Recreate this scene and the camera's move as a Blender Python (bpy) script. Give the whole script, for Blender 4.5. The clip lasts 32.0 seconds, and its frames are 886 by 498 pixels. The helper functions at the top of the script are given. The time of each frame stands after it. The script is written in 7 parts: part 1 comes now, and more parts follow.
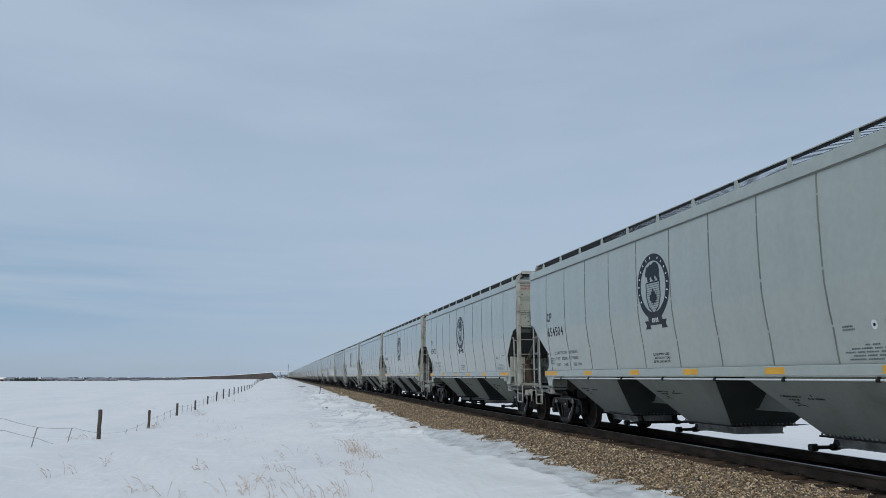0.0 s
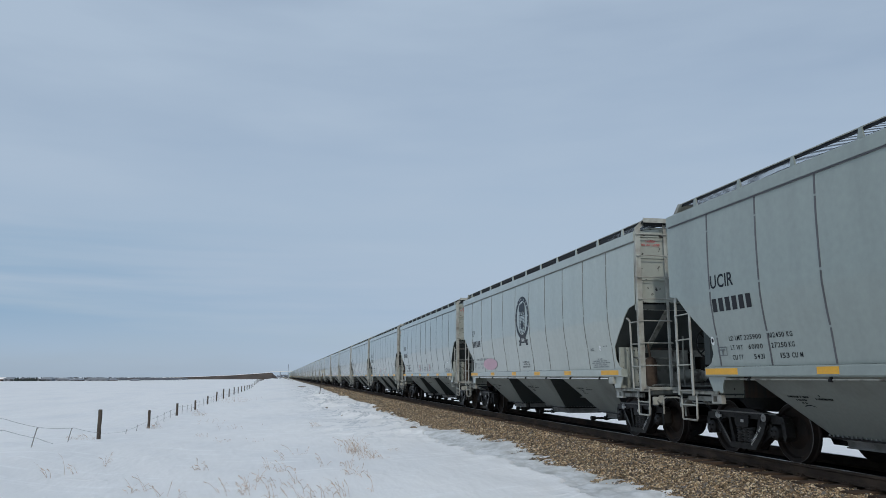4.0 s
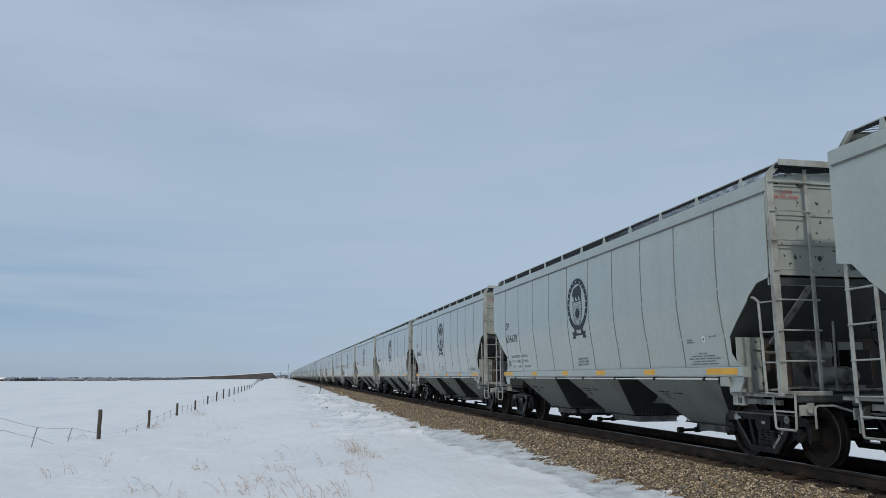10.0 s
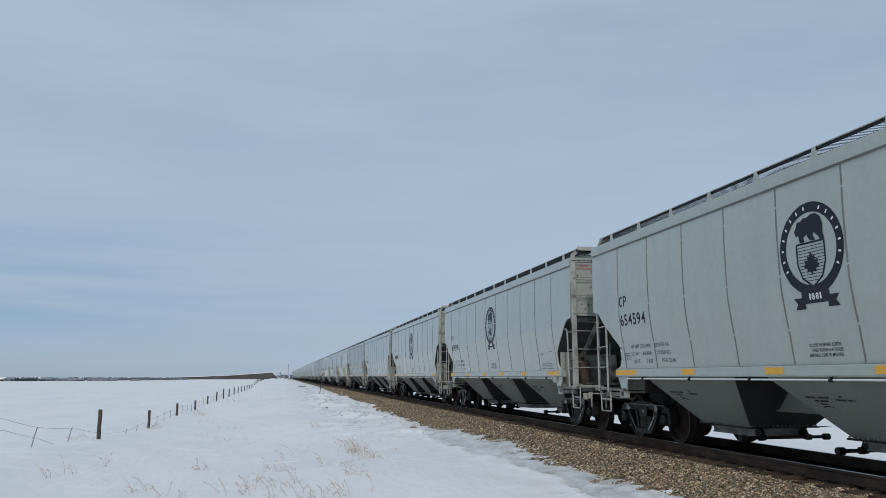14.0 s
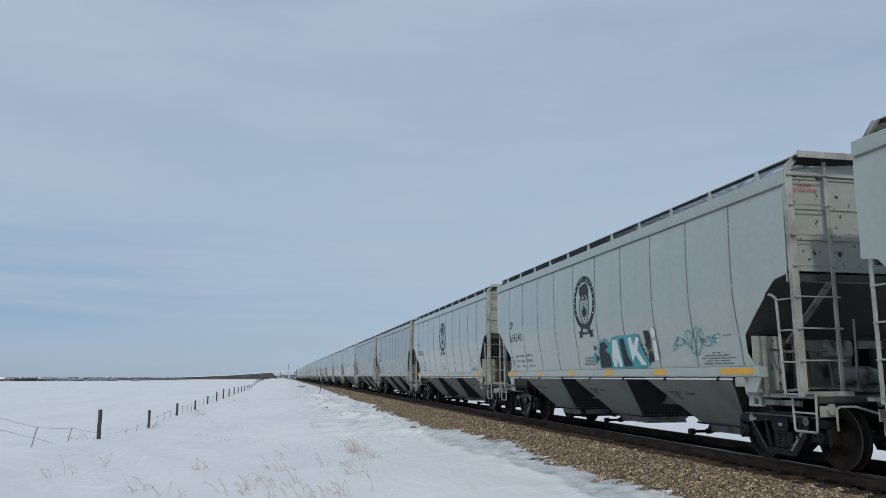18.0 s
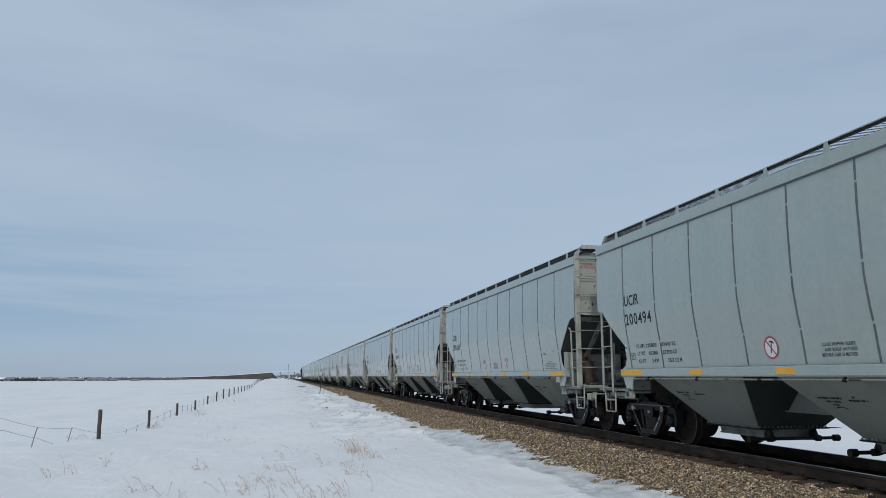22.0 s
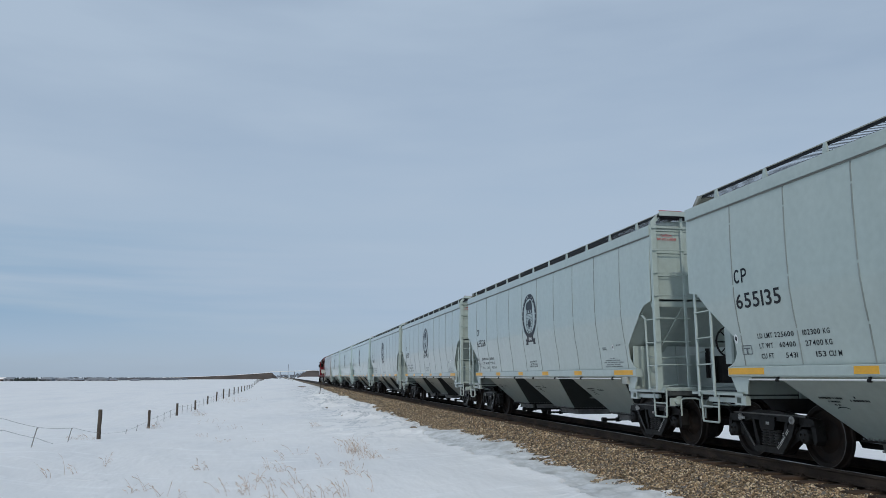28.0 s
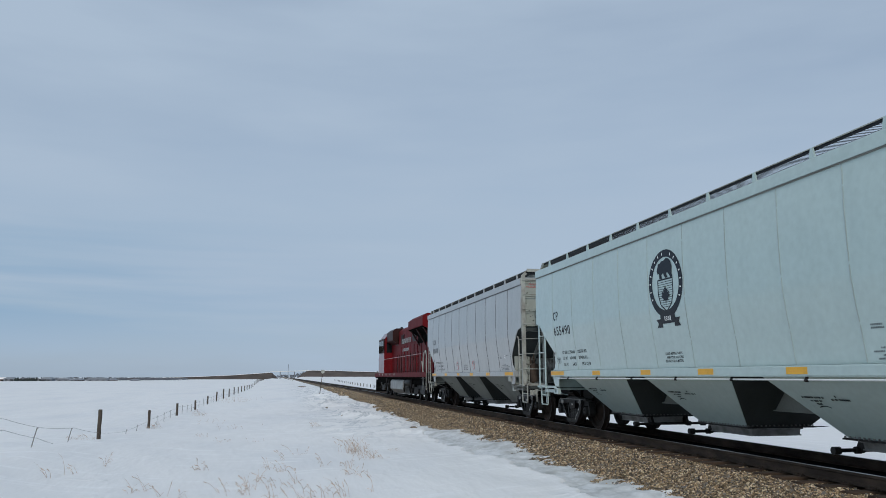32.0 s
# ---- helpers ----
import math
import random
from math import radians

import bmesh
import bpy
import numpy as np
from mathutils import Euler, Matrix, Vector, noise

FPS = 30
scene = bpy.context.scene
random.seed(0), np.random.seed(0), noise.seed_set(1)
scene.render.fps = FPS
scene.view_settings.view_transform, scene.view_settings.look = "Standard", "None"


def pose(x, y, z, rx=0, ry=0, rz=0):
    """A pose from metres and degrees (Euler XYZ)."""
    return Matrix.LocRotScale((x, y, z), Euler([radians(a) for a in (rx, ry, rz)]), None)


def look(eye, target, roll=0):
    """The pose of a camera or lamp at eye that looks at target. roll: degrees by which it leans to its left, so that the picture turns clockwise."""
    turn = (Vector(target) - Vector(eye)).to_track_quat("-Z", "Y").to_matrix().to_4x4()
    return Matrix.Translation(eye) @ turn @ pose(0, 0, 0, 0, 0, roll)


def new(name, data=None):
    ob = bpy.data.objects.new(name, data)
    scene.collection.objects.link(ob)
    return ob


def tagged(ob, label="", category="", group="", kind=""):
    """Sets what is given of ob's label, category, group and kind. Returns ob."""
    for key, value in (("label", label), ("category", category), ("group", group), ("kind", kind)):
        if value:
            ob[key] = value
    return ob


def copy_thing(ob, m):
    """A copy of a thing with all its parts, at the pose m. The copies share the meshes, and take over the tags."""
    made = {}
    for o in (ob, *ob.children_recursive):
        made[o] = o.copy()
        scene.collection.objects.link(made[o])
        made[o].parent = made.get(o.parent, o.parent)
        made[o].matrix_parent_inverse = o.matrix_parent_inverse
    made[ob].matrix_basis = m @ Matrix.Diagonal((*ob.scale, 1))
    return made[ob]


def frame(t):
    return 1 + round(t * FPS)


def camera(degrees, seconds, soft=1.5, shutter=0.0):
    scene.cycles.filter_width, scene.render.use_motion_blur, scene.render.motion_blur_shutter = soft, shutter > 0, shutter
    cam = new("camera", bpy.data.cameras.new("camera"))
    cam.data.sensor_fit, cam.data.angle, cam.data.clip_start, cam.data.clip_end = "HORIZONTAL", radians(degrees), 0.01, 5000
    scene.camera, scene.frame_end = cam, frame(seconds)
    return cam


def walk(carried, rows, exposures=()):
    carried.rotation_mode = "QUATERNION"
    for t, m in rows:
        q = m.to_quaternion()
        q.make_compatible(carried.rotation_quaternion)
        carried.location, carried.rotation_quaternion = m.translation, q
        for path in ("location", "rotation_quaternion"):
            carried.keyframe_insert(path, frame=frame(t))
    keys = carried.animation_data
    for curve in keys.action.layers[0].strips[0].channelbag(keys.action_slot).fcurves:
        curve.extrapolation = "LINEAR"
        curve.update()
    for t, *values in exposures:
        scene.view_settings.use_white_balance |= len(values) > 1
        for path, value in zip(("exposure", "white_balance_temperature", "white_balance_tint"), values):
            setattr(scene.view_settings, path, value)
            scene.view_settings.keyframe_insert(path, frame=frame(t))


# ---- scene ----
cam = camera(60.47, 32.0, soft=0.6)
EYE = (-8.7116, 0.0, 1.336)
walk(cam, [(0.0, pose(*EYE, 99.507, 0.03, -11.916)), (32.0, pose(*EYE, 99.507, 0.03, -11.916))])

# ---- world, sun, exposure ----
SUN_ELEV, SUN_ROT = 32.0, 197.0     # degrees; rotation clockwise from +Y


def make_world():
    w = bpy.data.worlds.new("overcast_sky")
    scene.world = w
    w.use_nodes = True
    nt = w.node_tree
    nt.nodes.clear()
    out = nt.nodes.new("ShaderNodeOutputWorld")
    bg = nt.nodes.new("ShaderNodeBackground")
    sky = nt.nodes.new("ShaderNodeTexSky")
    sky.sky_type = "NISHITA"
    sky.sun_disc = False
    sky.sun_elevation, sky.sun_rotation = radians(SUN_ELEV), radians(SUN_ROT)
    sky.dust_density, sky.air_density = 2.0, 1.0
    tc = nt.nodes.new("ShaderNodeTexCoord")
    mp = nt.nodes.new("ShaderNodeMapping")
    mp.inputs["Scale"].default_value = (1.0, 1.0, 5.0)
    mp.inputs["Rotation"].default_value = (0.05, 0.16, 0.3)
    n1 = nt.nodes.new("ShaderNodeTexNoise")
    n1.inputs["Scale"].default_value, n1.inputs["Detail"].default_value = 1.6, 5.0
    n1.inputs["Roughness"].default_value = 0.5
    n2 = nt.nodes.new("ShaderNodeTexNoise")
    n2.inputs["Scale"].default_value, n2.inputs["Detail"].default_value = 7.0, 6.0
    ramp = nt.nodes.new("ShaderNodeMapRange")
    ramp.inputs["From Min"].default_value, ramp.inputs["From Max"].default_value = 0.30, 0.62
    ramp.inputs["To Min"].default_value, ramp.inputs["To Max"].default_value = 0.62, 1.0
    mixn = nt.nodes.new("ShaderNodeMix")
    mixn.inputs["Factor"].default_value = 0.12
    blend = nt.nodes.new("ShaderNodeMix")
    blend.data_type = "RGBA"
    blend.inputs["B"].default_value = (3.98, 4.98, 6.25, 1)      # thin cloud
    nt.links.new(tc.outputs["Generated"], mp.inputs["Vector"])
    nt.links.new(mp.outputs["Vector"], n1.inputs["Vector"])
    nt.links.new(mp.outputs["Vector"], n2.inputs["Vector"])
    nt.links.new(n1.outputs["Fac"], mixn.inputs["A"])
    nt.links.new(n2.outputs["Fac"], mixn.inputs["B"])
    nt.links.new(mixn.outputs["Result"], ramp.inputs["Value"])
    sep = nt.nodes.new("ShaderNodeSeparateXYZ")
    nt.links.new(tc.outputs["Generated"], sep.inputs["Vector"])
    band = nt.nodes.new("ShaderNodeValToRGB")
    band.color_ramp.interpolation = "EASE"
    el = band.color_ramp.elements
    el[0].position, el[0].color = 0.0, (0.12, 0.12, 0.12, 1)
    el[1].position, el[1].color = 0.25, (0, 0, 0, 1)
    mid = el.new(0.10)
    mid.color = (1, 1, 1, 1)
    side = nt.nodes.new("ShaderNodeMapRange")
    side.inputs["From Min"].default_value, side.inputs["From Max"].default_value = -0.35, 0.34
    side.inputs["To Min"].default_value, side.inputs["To Max"].default_value = 0.8, 0.0
    thin = nt.nodes.new("ShaderNodeMath")
    thin.operation = "MULTIPLY"
    thin.use_clamp = True
    nt.links.new(sep.outputs["Z"], band.inputs["Fac"])
    nt.links.new(sep.outputs["X"], side.inputs["Value"])
    mp3 = nt.nodes.new("ShaderNodeMapping")
    mp3.inputs["Scale"].default_value = (1.0, 1.0, 14.0)
    mp3.inputs["Rotation"].default_value = (0.0, 0.16, 0.0)
    n3 = nt.nodes.new("ShaderNodeTexNoise")
    n3.inputs["Scale"].default_value, n3.inputs["Detail"].default_value = 1.5, 5.0
    r3 = nt.nodes.new("ShaderNodeMapRange")
    r3.inputs["From Min"].default_value, r3.inputs["From Max"].default_value = 0.41, 0.61
    r3.inputs["To Min"].default_value, r3.inputs["To Max"].default_value = 0.2, 1.4
    streaks = nt.nodes.new("ShaderNodeMath")
    streaks.operation = "MULTIPLY"
    nt.links.new(tc.outputs["Generated"], mp3.inputs["Vector"])
    nt.links.new(mp3.outputs["Vector"], n3.inputs["Vector"])
    nt.links.new(n3.outputs["Fac"], r3.inputs["Value"])
    nt.links.new(r3.outputs["Result"], streaks.inputs[0])
    nt.links.new(band.outputs["Color"], streaks.inputs[1])
    nt.links.new(streaks.outputs["Value"], thin.inputs[0])
    nt.links.new(side.outputs["Result"], thin.inputs[1])
    nt.links.new(ramp.outputs["Result"], blend.inputs["Factor"])
    nt.links.new(sky.outputs["Color"], blend.inputs["A"])
    clear = nt.nodes.new("ShaderNodeMix")
    clear.data_type = "RGBA"
    clear.inputs["B"].default_value = (2.75, 4.12, 5.70, 1)      # blue between the clouds
    nt.links.new(thin.outputs["Value"], clear.inputs["Factor"])
    nt.links.new(blend.outputs["Result"], clear.inputs["A"])
    nt.links.new(clear.outputs["Result"], bg.inputs["Color"])
    bg.inputs["Strength"].default_value = 0.10
    nt.links.new(bg.outputs["Background"], out.inputs["Surface"])


make_world()
sun = new("sun", bpy.data.lights.new("sun", "SUN"))
sun.data.energy, sun.data.angle, sun.data.color = 1.15, radians(2.5), (1.0, 0.95, 0.86)
_a, _e = radians(SUN_ROT), radians(SUN_ELEV)
sun.matrix_basis = look((math.sin(_a) * math.cos(_e) * 50, math.cos(_a) * math.cos(_e) * 50, math.sin(_e) * 50), (0, 0, 0))
scene.view_settings.exposure = 0.0


# ---- materials ----
def mat(name, base, rough=0.6, metal=0.0, dark=0.6, amount=0.5, scale=2.0, fine=40.0, bump=0.1, dist=0.01,
        stretch=(1, 1, 1), random_by=None, rvar=0.1, tint=None, spec=0.5, coat=0.0, dent=0.0, span=(0.42, 0.72)):
    """base colour broken up by a broad stain and a fine grain, with relief; random_by: 'object' or 'island'."""
    m = bpy.data.materials.new(name)
    m.use_nodes = True
    nt = m.node_tree
    bs = nt.nodes["Principled BSDF"]
    tc = nt.nodes.new("ShaderNodeTexCoord")
    mp = nt.nodes.new("ShaderNodeMapping")
    mp.inputs["Scale"].default_value = stretch
    nt.links.new(tc.outputs["Object"], mp.inputs["Vector"])
    big = nt.nodes.new("ShaderNodeTexNoise")
    big.inputs["Scale"].default_value, big.inputs["Detail"].default_value = scale, 6
    small = nt.nodes.new("ShaderNodeTexNoise")
    small.inputs["Scale"].default_value, small.inputs["Detail"].default_value = fine, 4
    nt.links.new(mp.outputs["Vector"], big.inputs["Vector"])
    nt.links.new(tc.outputs["Object"], small.inputs["Vector"])
    rng = nt.nodes.new("ShaderNodeMapRange")
    rng.inputs["From Min"].default_value, rng.inputs["From Max"].default_value = span
    rng.inputs["To Max"].default_value = amount
    nt.links.new(big.outputs["Fac"], rng.inputs["Value"])
    mix = nt.nodes.new("ShaderNodeMix")
    mix.data_type = "RGBA"
    mix.inputs["A"].default_value = (*base, 1)
    mix.inputs["B"].default_value = (*(tint or [c * dark for c in base]), 1)
    nt.links.new(rng.outputs["Result"], mix.inputs["Factor"])
    hsv = nt.nodes.new("ShaderNodeHueSaturation")
    vr = nt.nodes.new("ShaderNodeMapRange")
    vr.inputs["To Min"].default_value, vr.inputs["To Max"].default_value = 0.88, 1.12
    nt.links.new(small.outputs["Fac"], vr.inputs["Value"])
    value = vr.outputs["Result"]
    if random_by:
        info = nt.nodes.new("ShaderNodeObjectInfo" if random_by == "object" else "ShaderNodeNewGeometry")
        r2 = nt.nodes.new("ShaderNodeMapRange")
        r2.inputs["To Min"].default_value, r2.inputs["To Max"].default_value = 1 - rvar, 1 + rvar
        nt.links.new(info.outputs["Random" if random_by == "object" else "Random Per Island"], r2.inputs["Value"])
        mul = nt.nodes.new("ShaderNodeMath")
        mul.operation = "MULTIPLY"
        nt.links.new(value, mul.inputs[0])
        nt.links.new(r2.outputs["Result"], mul.inputs[1])
        value = mul.outputs["Value"]
    nt.links.new(value, hsv.inputs["Value"])
    nt.links.new(mix.outputs["Result"], hsv.inputs["Color"])
    nt.links.new(hsv.outputs["Color"], bs.inputs["Base Color"])
    bs.inputs["Roughness"].default_value, bs.inputs["Metallic"].default_value = rough, metal
    bs.inputs["Specular IOR Level"].default_value, bs.inputs["Coat Weight"].default_value, bs.inputs["Coat Roughness"].default_value = spec, coat, 0.14
    if bump:
        bp = nt.nodes.new("ShaderNodeBump")
        bp.inputs["Strength"].default_value, bp.inputs["Distance"].default_value = bump, dist
        nt.links.new(small.outputs["Fac"], bp.inputs["Height"])
        if dent:
            wide = nt.nodes.new("ShaderNodeTexNoise")
            wide.inputs["Scale"].default_value, wide.inputs["Detail"].default_value = 0.9, 3
            nt.links.new(tc.outputs["Object"], wide.inputs["Vector"])
            b0 = nt.nodes.new("ShaderNodeBump")
            b0.inputs["Strength"].default_value, b0.inputs["Distance"].default_value = 1.0, dent
            nt.links.new(wide.outputs["Fac"], b0.inputs["Height"])
            nt.links.new(b0.outputs["Normal"], bp.inputs["Normal"])
        nt.links.new(bp.outputs["Normal"], bs.inputs["Normal"])
    return m


STREAK = (1.0, 1.6, 0.22)
PAINT = {
    "cp": mat("weathered_light_grey_paint", (0.378, 0.412, 0.370), 0.30, dark=0.82, amount=0.45, scale=1.3, fine=9, bump=0.04, dist=0.02, stretch=STREAK, random_by="object", rvar=0.02, coat=0.8, dent=0.05),
    "new": mat("fresh_pale_green_grey_paint", (0.450, 0.565, 0.545), 0.28, dark=0.88, amount=0.4, scale=1.1, fine=9, bump=0.03, dist=0.02, stretch=STREAK, random_by="object", rvar=0.02, coat=0.8, dent=0.05),
    "mid": mat("clean_grey_green_paint", (0.400, 0.470, 0.440), 0.29, dark=0.86, amount=0.4, scale=1.1, fine=9, bump=0.03, dist=0.02, stretch=STREAK, random_by="object", rvar=0.02, coat=0.8, dent=0.05),
    "ucir": mat("blue_grey_paint", (0.333, 0.385, 0.354), 0.30, dark=0.85, amount=0.45, scale=1.2, fine=9, bump=0.04, dist=0.02, stretch=STREAK, random_by="object", rvar=0.02, coat=0.8, dent=0.05),
    "pale": mat("pale_warm_grey_paint", (0.395, 0.405, 0.400), 0.34, dark=0.80, amount=0.5, scale=1.2, fine=9, bump=0.04, dist=0.02, stretch=STREAK, random_by="object", rvar=0.02, coat=0.6, dent=0.05),
    "dull": mat("dull_grey_paint", (0.285, 0.325, 0.302), 0.36, dark=0.78, amount=0.6, scale=1.3, fine=9, bump=0.04, dist=0.02, stretch=STREAK, random_by="object", rvar=0.02, coat=0.5),
}
WORN = [PAINT[k] for k in ("cp", "ucir", "pale", "dull")]
SEAM = {
    "cp": mat("dirty_seam", (0.185, 0.187, 0.168), 0.6, amount=0.7, scale=1.5, bump=0.1),
    "new": mat("clean_seam", (0.40, 0.475, 0.46), 0.45, amount=0.7, scale=1.0, bump=0.1),
    "mid": mat("grey_seam", (0.25, 0.28, 0.265), 0.5, amount=0.7, scale=1.2, bump=0.1),
    "ucir": mat("blue_grey_seam", (0.115, 0.128, 0.13), 0.6, amount=0.7, scale=1.5, bump=0.1),
    "pale": mat("dark_grey_seam", (0.15, 0.15, 0.155), 0.6, amount=0.7, scale=1.5, bump=0.1),
    "dull": mat("dull_seam", (0.11, 0.11, 0.12), 0.6, amount=0.7, scale=1.5, bump=0.1),
}
# body paint darkened for the shade on down-facing sheets, with road grime
HOPPER = mat("grimed_shade_darkened_paint", (0.255, 0.272, 0.250), 0.6, tint=(0.10, 0.098, 0.088), amount=0.6, scale=1.1, fine=16, bump=0.05, stretch=(1, 1.0, 0.6), span=(0.45, 0.75), spec=0.3)
GRIME = mat("grimy_grey_paint", (0.235, 0.238, 0.212), 0.75, tint=(0.045, 0.036, 0.028), amount=0.95, scale=4.5, fine=30, bump=0.15, stretch=(1, 1, 0.6), span=(0.50, 0.66))
GATE = mat("bare_grey_gate_steel", (0.25, 0.255, 0.245), 0.55, 0.1, tint=(0.05, 0.045, 0.04), amount=0.8, scale=4, fine=40, bump=0.1)
TAGP = mat("worn_white_marking", (0.50, 0.50, 0.48), 0.6, tint=(0.10, 0.09, 0.08), amount=0.9, scale=9, bump=0.05)
CAST = mat("dusty_cast_steel", (0.022, 0.021, 0.020), 0.45, 0.0, tint=(0.004, 0.0035, 0.003), amount=0.95, scale=7, fine=50, bump=0.35, spec=0.14)
# darker than the body paint: stands in for shade on down-facing sheets
SHADED_SHEET = mat("shade_darkened_sheet_paint", (0.064, 0.073, 0.072), 0.6, dark=0.6, amount=0.6, scale=1.5, fine=18, bump=0.06, stretch=(1, 1, 0.4), spec=0.25)
END = mat("end_sheet_paint", (0.345, 0.368, 0.333), 0.5, tint=(0.035, 0.03, 0.026), amount=1.0, scale=9.0, fine=12, bump=0.04, dist=0.02, stretch=(1, 1, 0.8), span=(0.63, 0.67))
# dark base puts the recess's shade into the colour; the rust streaks are real
SHADED_INNER = mat("rust_streaked_shaded_plate", (0.060, 0.057, 0.052), 0.8, tint=(0.10, 0.066, 0.050), amount=0.9, scale=3.5, fine=30, bump=0.1, stretch=(1.5, 1, 0.25), spec=0.15, span=(0.48, 0.66))
TRIM = mat("white_grey_ladder_paint", (0.39, 0.40, 0.365), 0.55, tint=(0.14, 0.11, 0.085), amount=0.75, scale=3.0, bump=0.1)
STEEL_BLACK = mat("black_cast_steel", (0.005, 0.005, 0.0055), 0.5, 0.0, tint=(0.020, 0.016, 0.013), amount=0.8, scale=5, fine=60, bump=0.25, spec=0.2)
LINK = mat("pale_edge_steel", (0.13, 0.125, 0.118), 0.5, 0.1, tint=(0.05, 0.045, 0.04), amount=0.8, scale=6, fine=40, bump=0.2)
SPRING = mat("dusty_spring_steel", (0.03, 0.028, 0.026), 0.6, 0.1, tint=(0.07, 0.06, 0.05), amount=0.8, scale=6, bump=0.2)
WHEEL = mat("rusty_wheel_steel", (0.024, 0.020, 0.018), 0.6, 0.0, tint=(0.055, 0.034, 0.025), amount=0.6, scale=4, bump=0.15, spec=0.12)
TREAD = mat("polished_steel", (0.42, 0.42, 0.42), 0.32, 1.0, dark=0.6, amount=0.4, scale=3, bump=0.03)
RIM = mat("dull_worn_rim_steel", (0.10, 0.095, 0.09), 0.45, 0.5, dark=0.5, amount=0.7, scale=3, bump=0.05)
RUST = mat("dark_rail_rust", (0.058, 0.043, 0.034), 0.8, 0.0, tint=(0.12, 0.085, 0.062), amount=0.75, scale=5.5, fine=50, bump=0.25, stretch=(1, 0.35, 1), spec=0.12)
GRATE = mat("dark_steel_grating", (0.018, 0.020, 0.023), 0.6, 0.0, amount=0.4, bump=0.05, spec=0.2)
YELLOW = mat("yellow_reflective_tape", (0.82, 0.42, 0.03), 0.42, dark=0.75, amount=0.5, scale=4, bump=0.03)
INK = mat("black_stencil_paint", (0.009, 0.011, 0.015), 0.55, dark=1.6, amount=0.5, scale=5, bump=0.02, spec=0.06, coat=0.35)
NAVY = mat("dark_navy_emblem_paint", (0.011, 0.014, 0.021), 0.5, dark=1.5, amount=0.4, scale=3, bump=0.02, spec=0.07, coat=0.35)
FADED = mat("faded_stencil_paint", (0.11, 0.125, 0.135), 0.55, dark=1.4, amount=0.5, scale=5, bump=0.02)
WHITE = mat("white_decal", (0.74, 0.76, 0.75), 0.5, dark=0.85, amount=0.5, scale=4, bump=0.02)
RED = mat("red_decal", (0.50, 0.05, 0.06), 0.45, dark=0.7, amount=0.4, scale=4, bump=0.02)
TIE = mat("creosoted_tie_wood", (0.075, 0.047, 0.030), 0.85, tint=(0.025, 0.019, 0.015), amount=0.8, scale=3, fine=40, bump=0.4, stretch=(0.3, 3, 3), random_by="object", rvar=0.3)
# near black: oil stain plus painted-in shade under the train
OIL_SHADE = mat("oil_and_shade_black", (0.006, 0.0055, 0.005), 1.0, amount=0.6, scale=3, fine=18, bump=0.8, dist=0.04, spec=0.02)
POSTW = mat("weathered_fence_post_wood", (0.085, 0.068, 0.052), 0.9, dark=0.45, amount=0.8, scale=4, fine=30, bump=0.5, stretch=(3, 3, 0.3))
WIRE = mat("rusty_wire", (0.23, 0.21, 0.195), 0.7, 0.3, amount=0.5, bump=0.1)
ICE = mat("wet_grey_ice", (0.76, 0.765, 0.765), 0.5, tint=(0.45, 0.45, 0.43), amount=1.0, scale=2.0, fine=14, bump=0.5, dist=0.03)
STRAW = mat("dry_grass_straw", (0.54, 0.41, 0.315), 0.9, tint=(0.30, 0.21, 0.15), amount=0.8, scale=6, bump=0.1, random_by="island", rvar=0.3)
DIRT = mat("brown_winter_grass_bank", (0.105, 0.085, 0.074), 0.95, tint=(0.050, 0.043, 0.039), amount=0.9, scale=0.05, fine=0.6, bump=0.4, dist=0.4, stretch=(1, 1, 2))
# lightened and blued so that the distance's haze sits in the colour
HAZE_TREE = mat("hazed_bare_treeline", (0.17, 0.18, 0.20), 0.95, amount=0.6, scale=0.08, fine=1.0, bump=0.2, random_by="island", rvar=0.35)
SPRUCE = mat("dark_spruce", (0.035, 0.045, 0.042), 0.95, amount=0.6, scale=0.2, fine=2.0, bump=0.2, random_by="island", rvar=0.3)
HOUSE_WALL = mat("beige_house_siding", (0.24, 0.26, 0.29), 0.8, amount=0.4, scale=0.5, random_by="object", rvar=0.25)
HOUSE_DARK = mat("brown_house_siding", (0.13, 0.085, 0.075), 0.8, amount=0.4, scale=0.5)
LOCO_RED = mat("red_locomotive_paint", (0.175, 0.006, 0.010), 0.28, dark=0.45, amount=0.5, scale=1.2, fine=8, bump=0.03, stretch=STREAK, spec=0.3, dent=0.04, coat=0.5)
LOCO_DULL = mat("dull_red_hood_paint", (0.135, 0.006, 0.009), 0.6, dark=0.4, amount=0.6, scale=1.4, fine=8, bump=0.03, stretch=STREAK, spec=0.12, dent=0.04)
LOCO_BROWN = mat("sooty_dark_red_paint", (0.035, 0.008, 0.007), 0.5, dark=0.4, amount=0.6, scale=1.5, fine=12, bump=0.05, stretch=STREAK, spec=0.2)
GLASS_DARK = mat("dark_cab_glass", (0.015, 0.016, 0.018), 0.12, amount=0.1, bump=0, spec=0.15)
TANK = mat("pale_grey_tank_paint", (0.30, 0.31, 0.31), 0.45, 0.1, dark=0.15, amount=0.6, scale=1.5, bump=0.05)


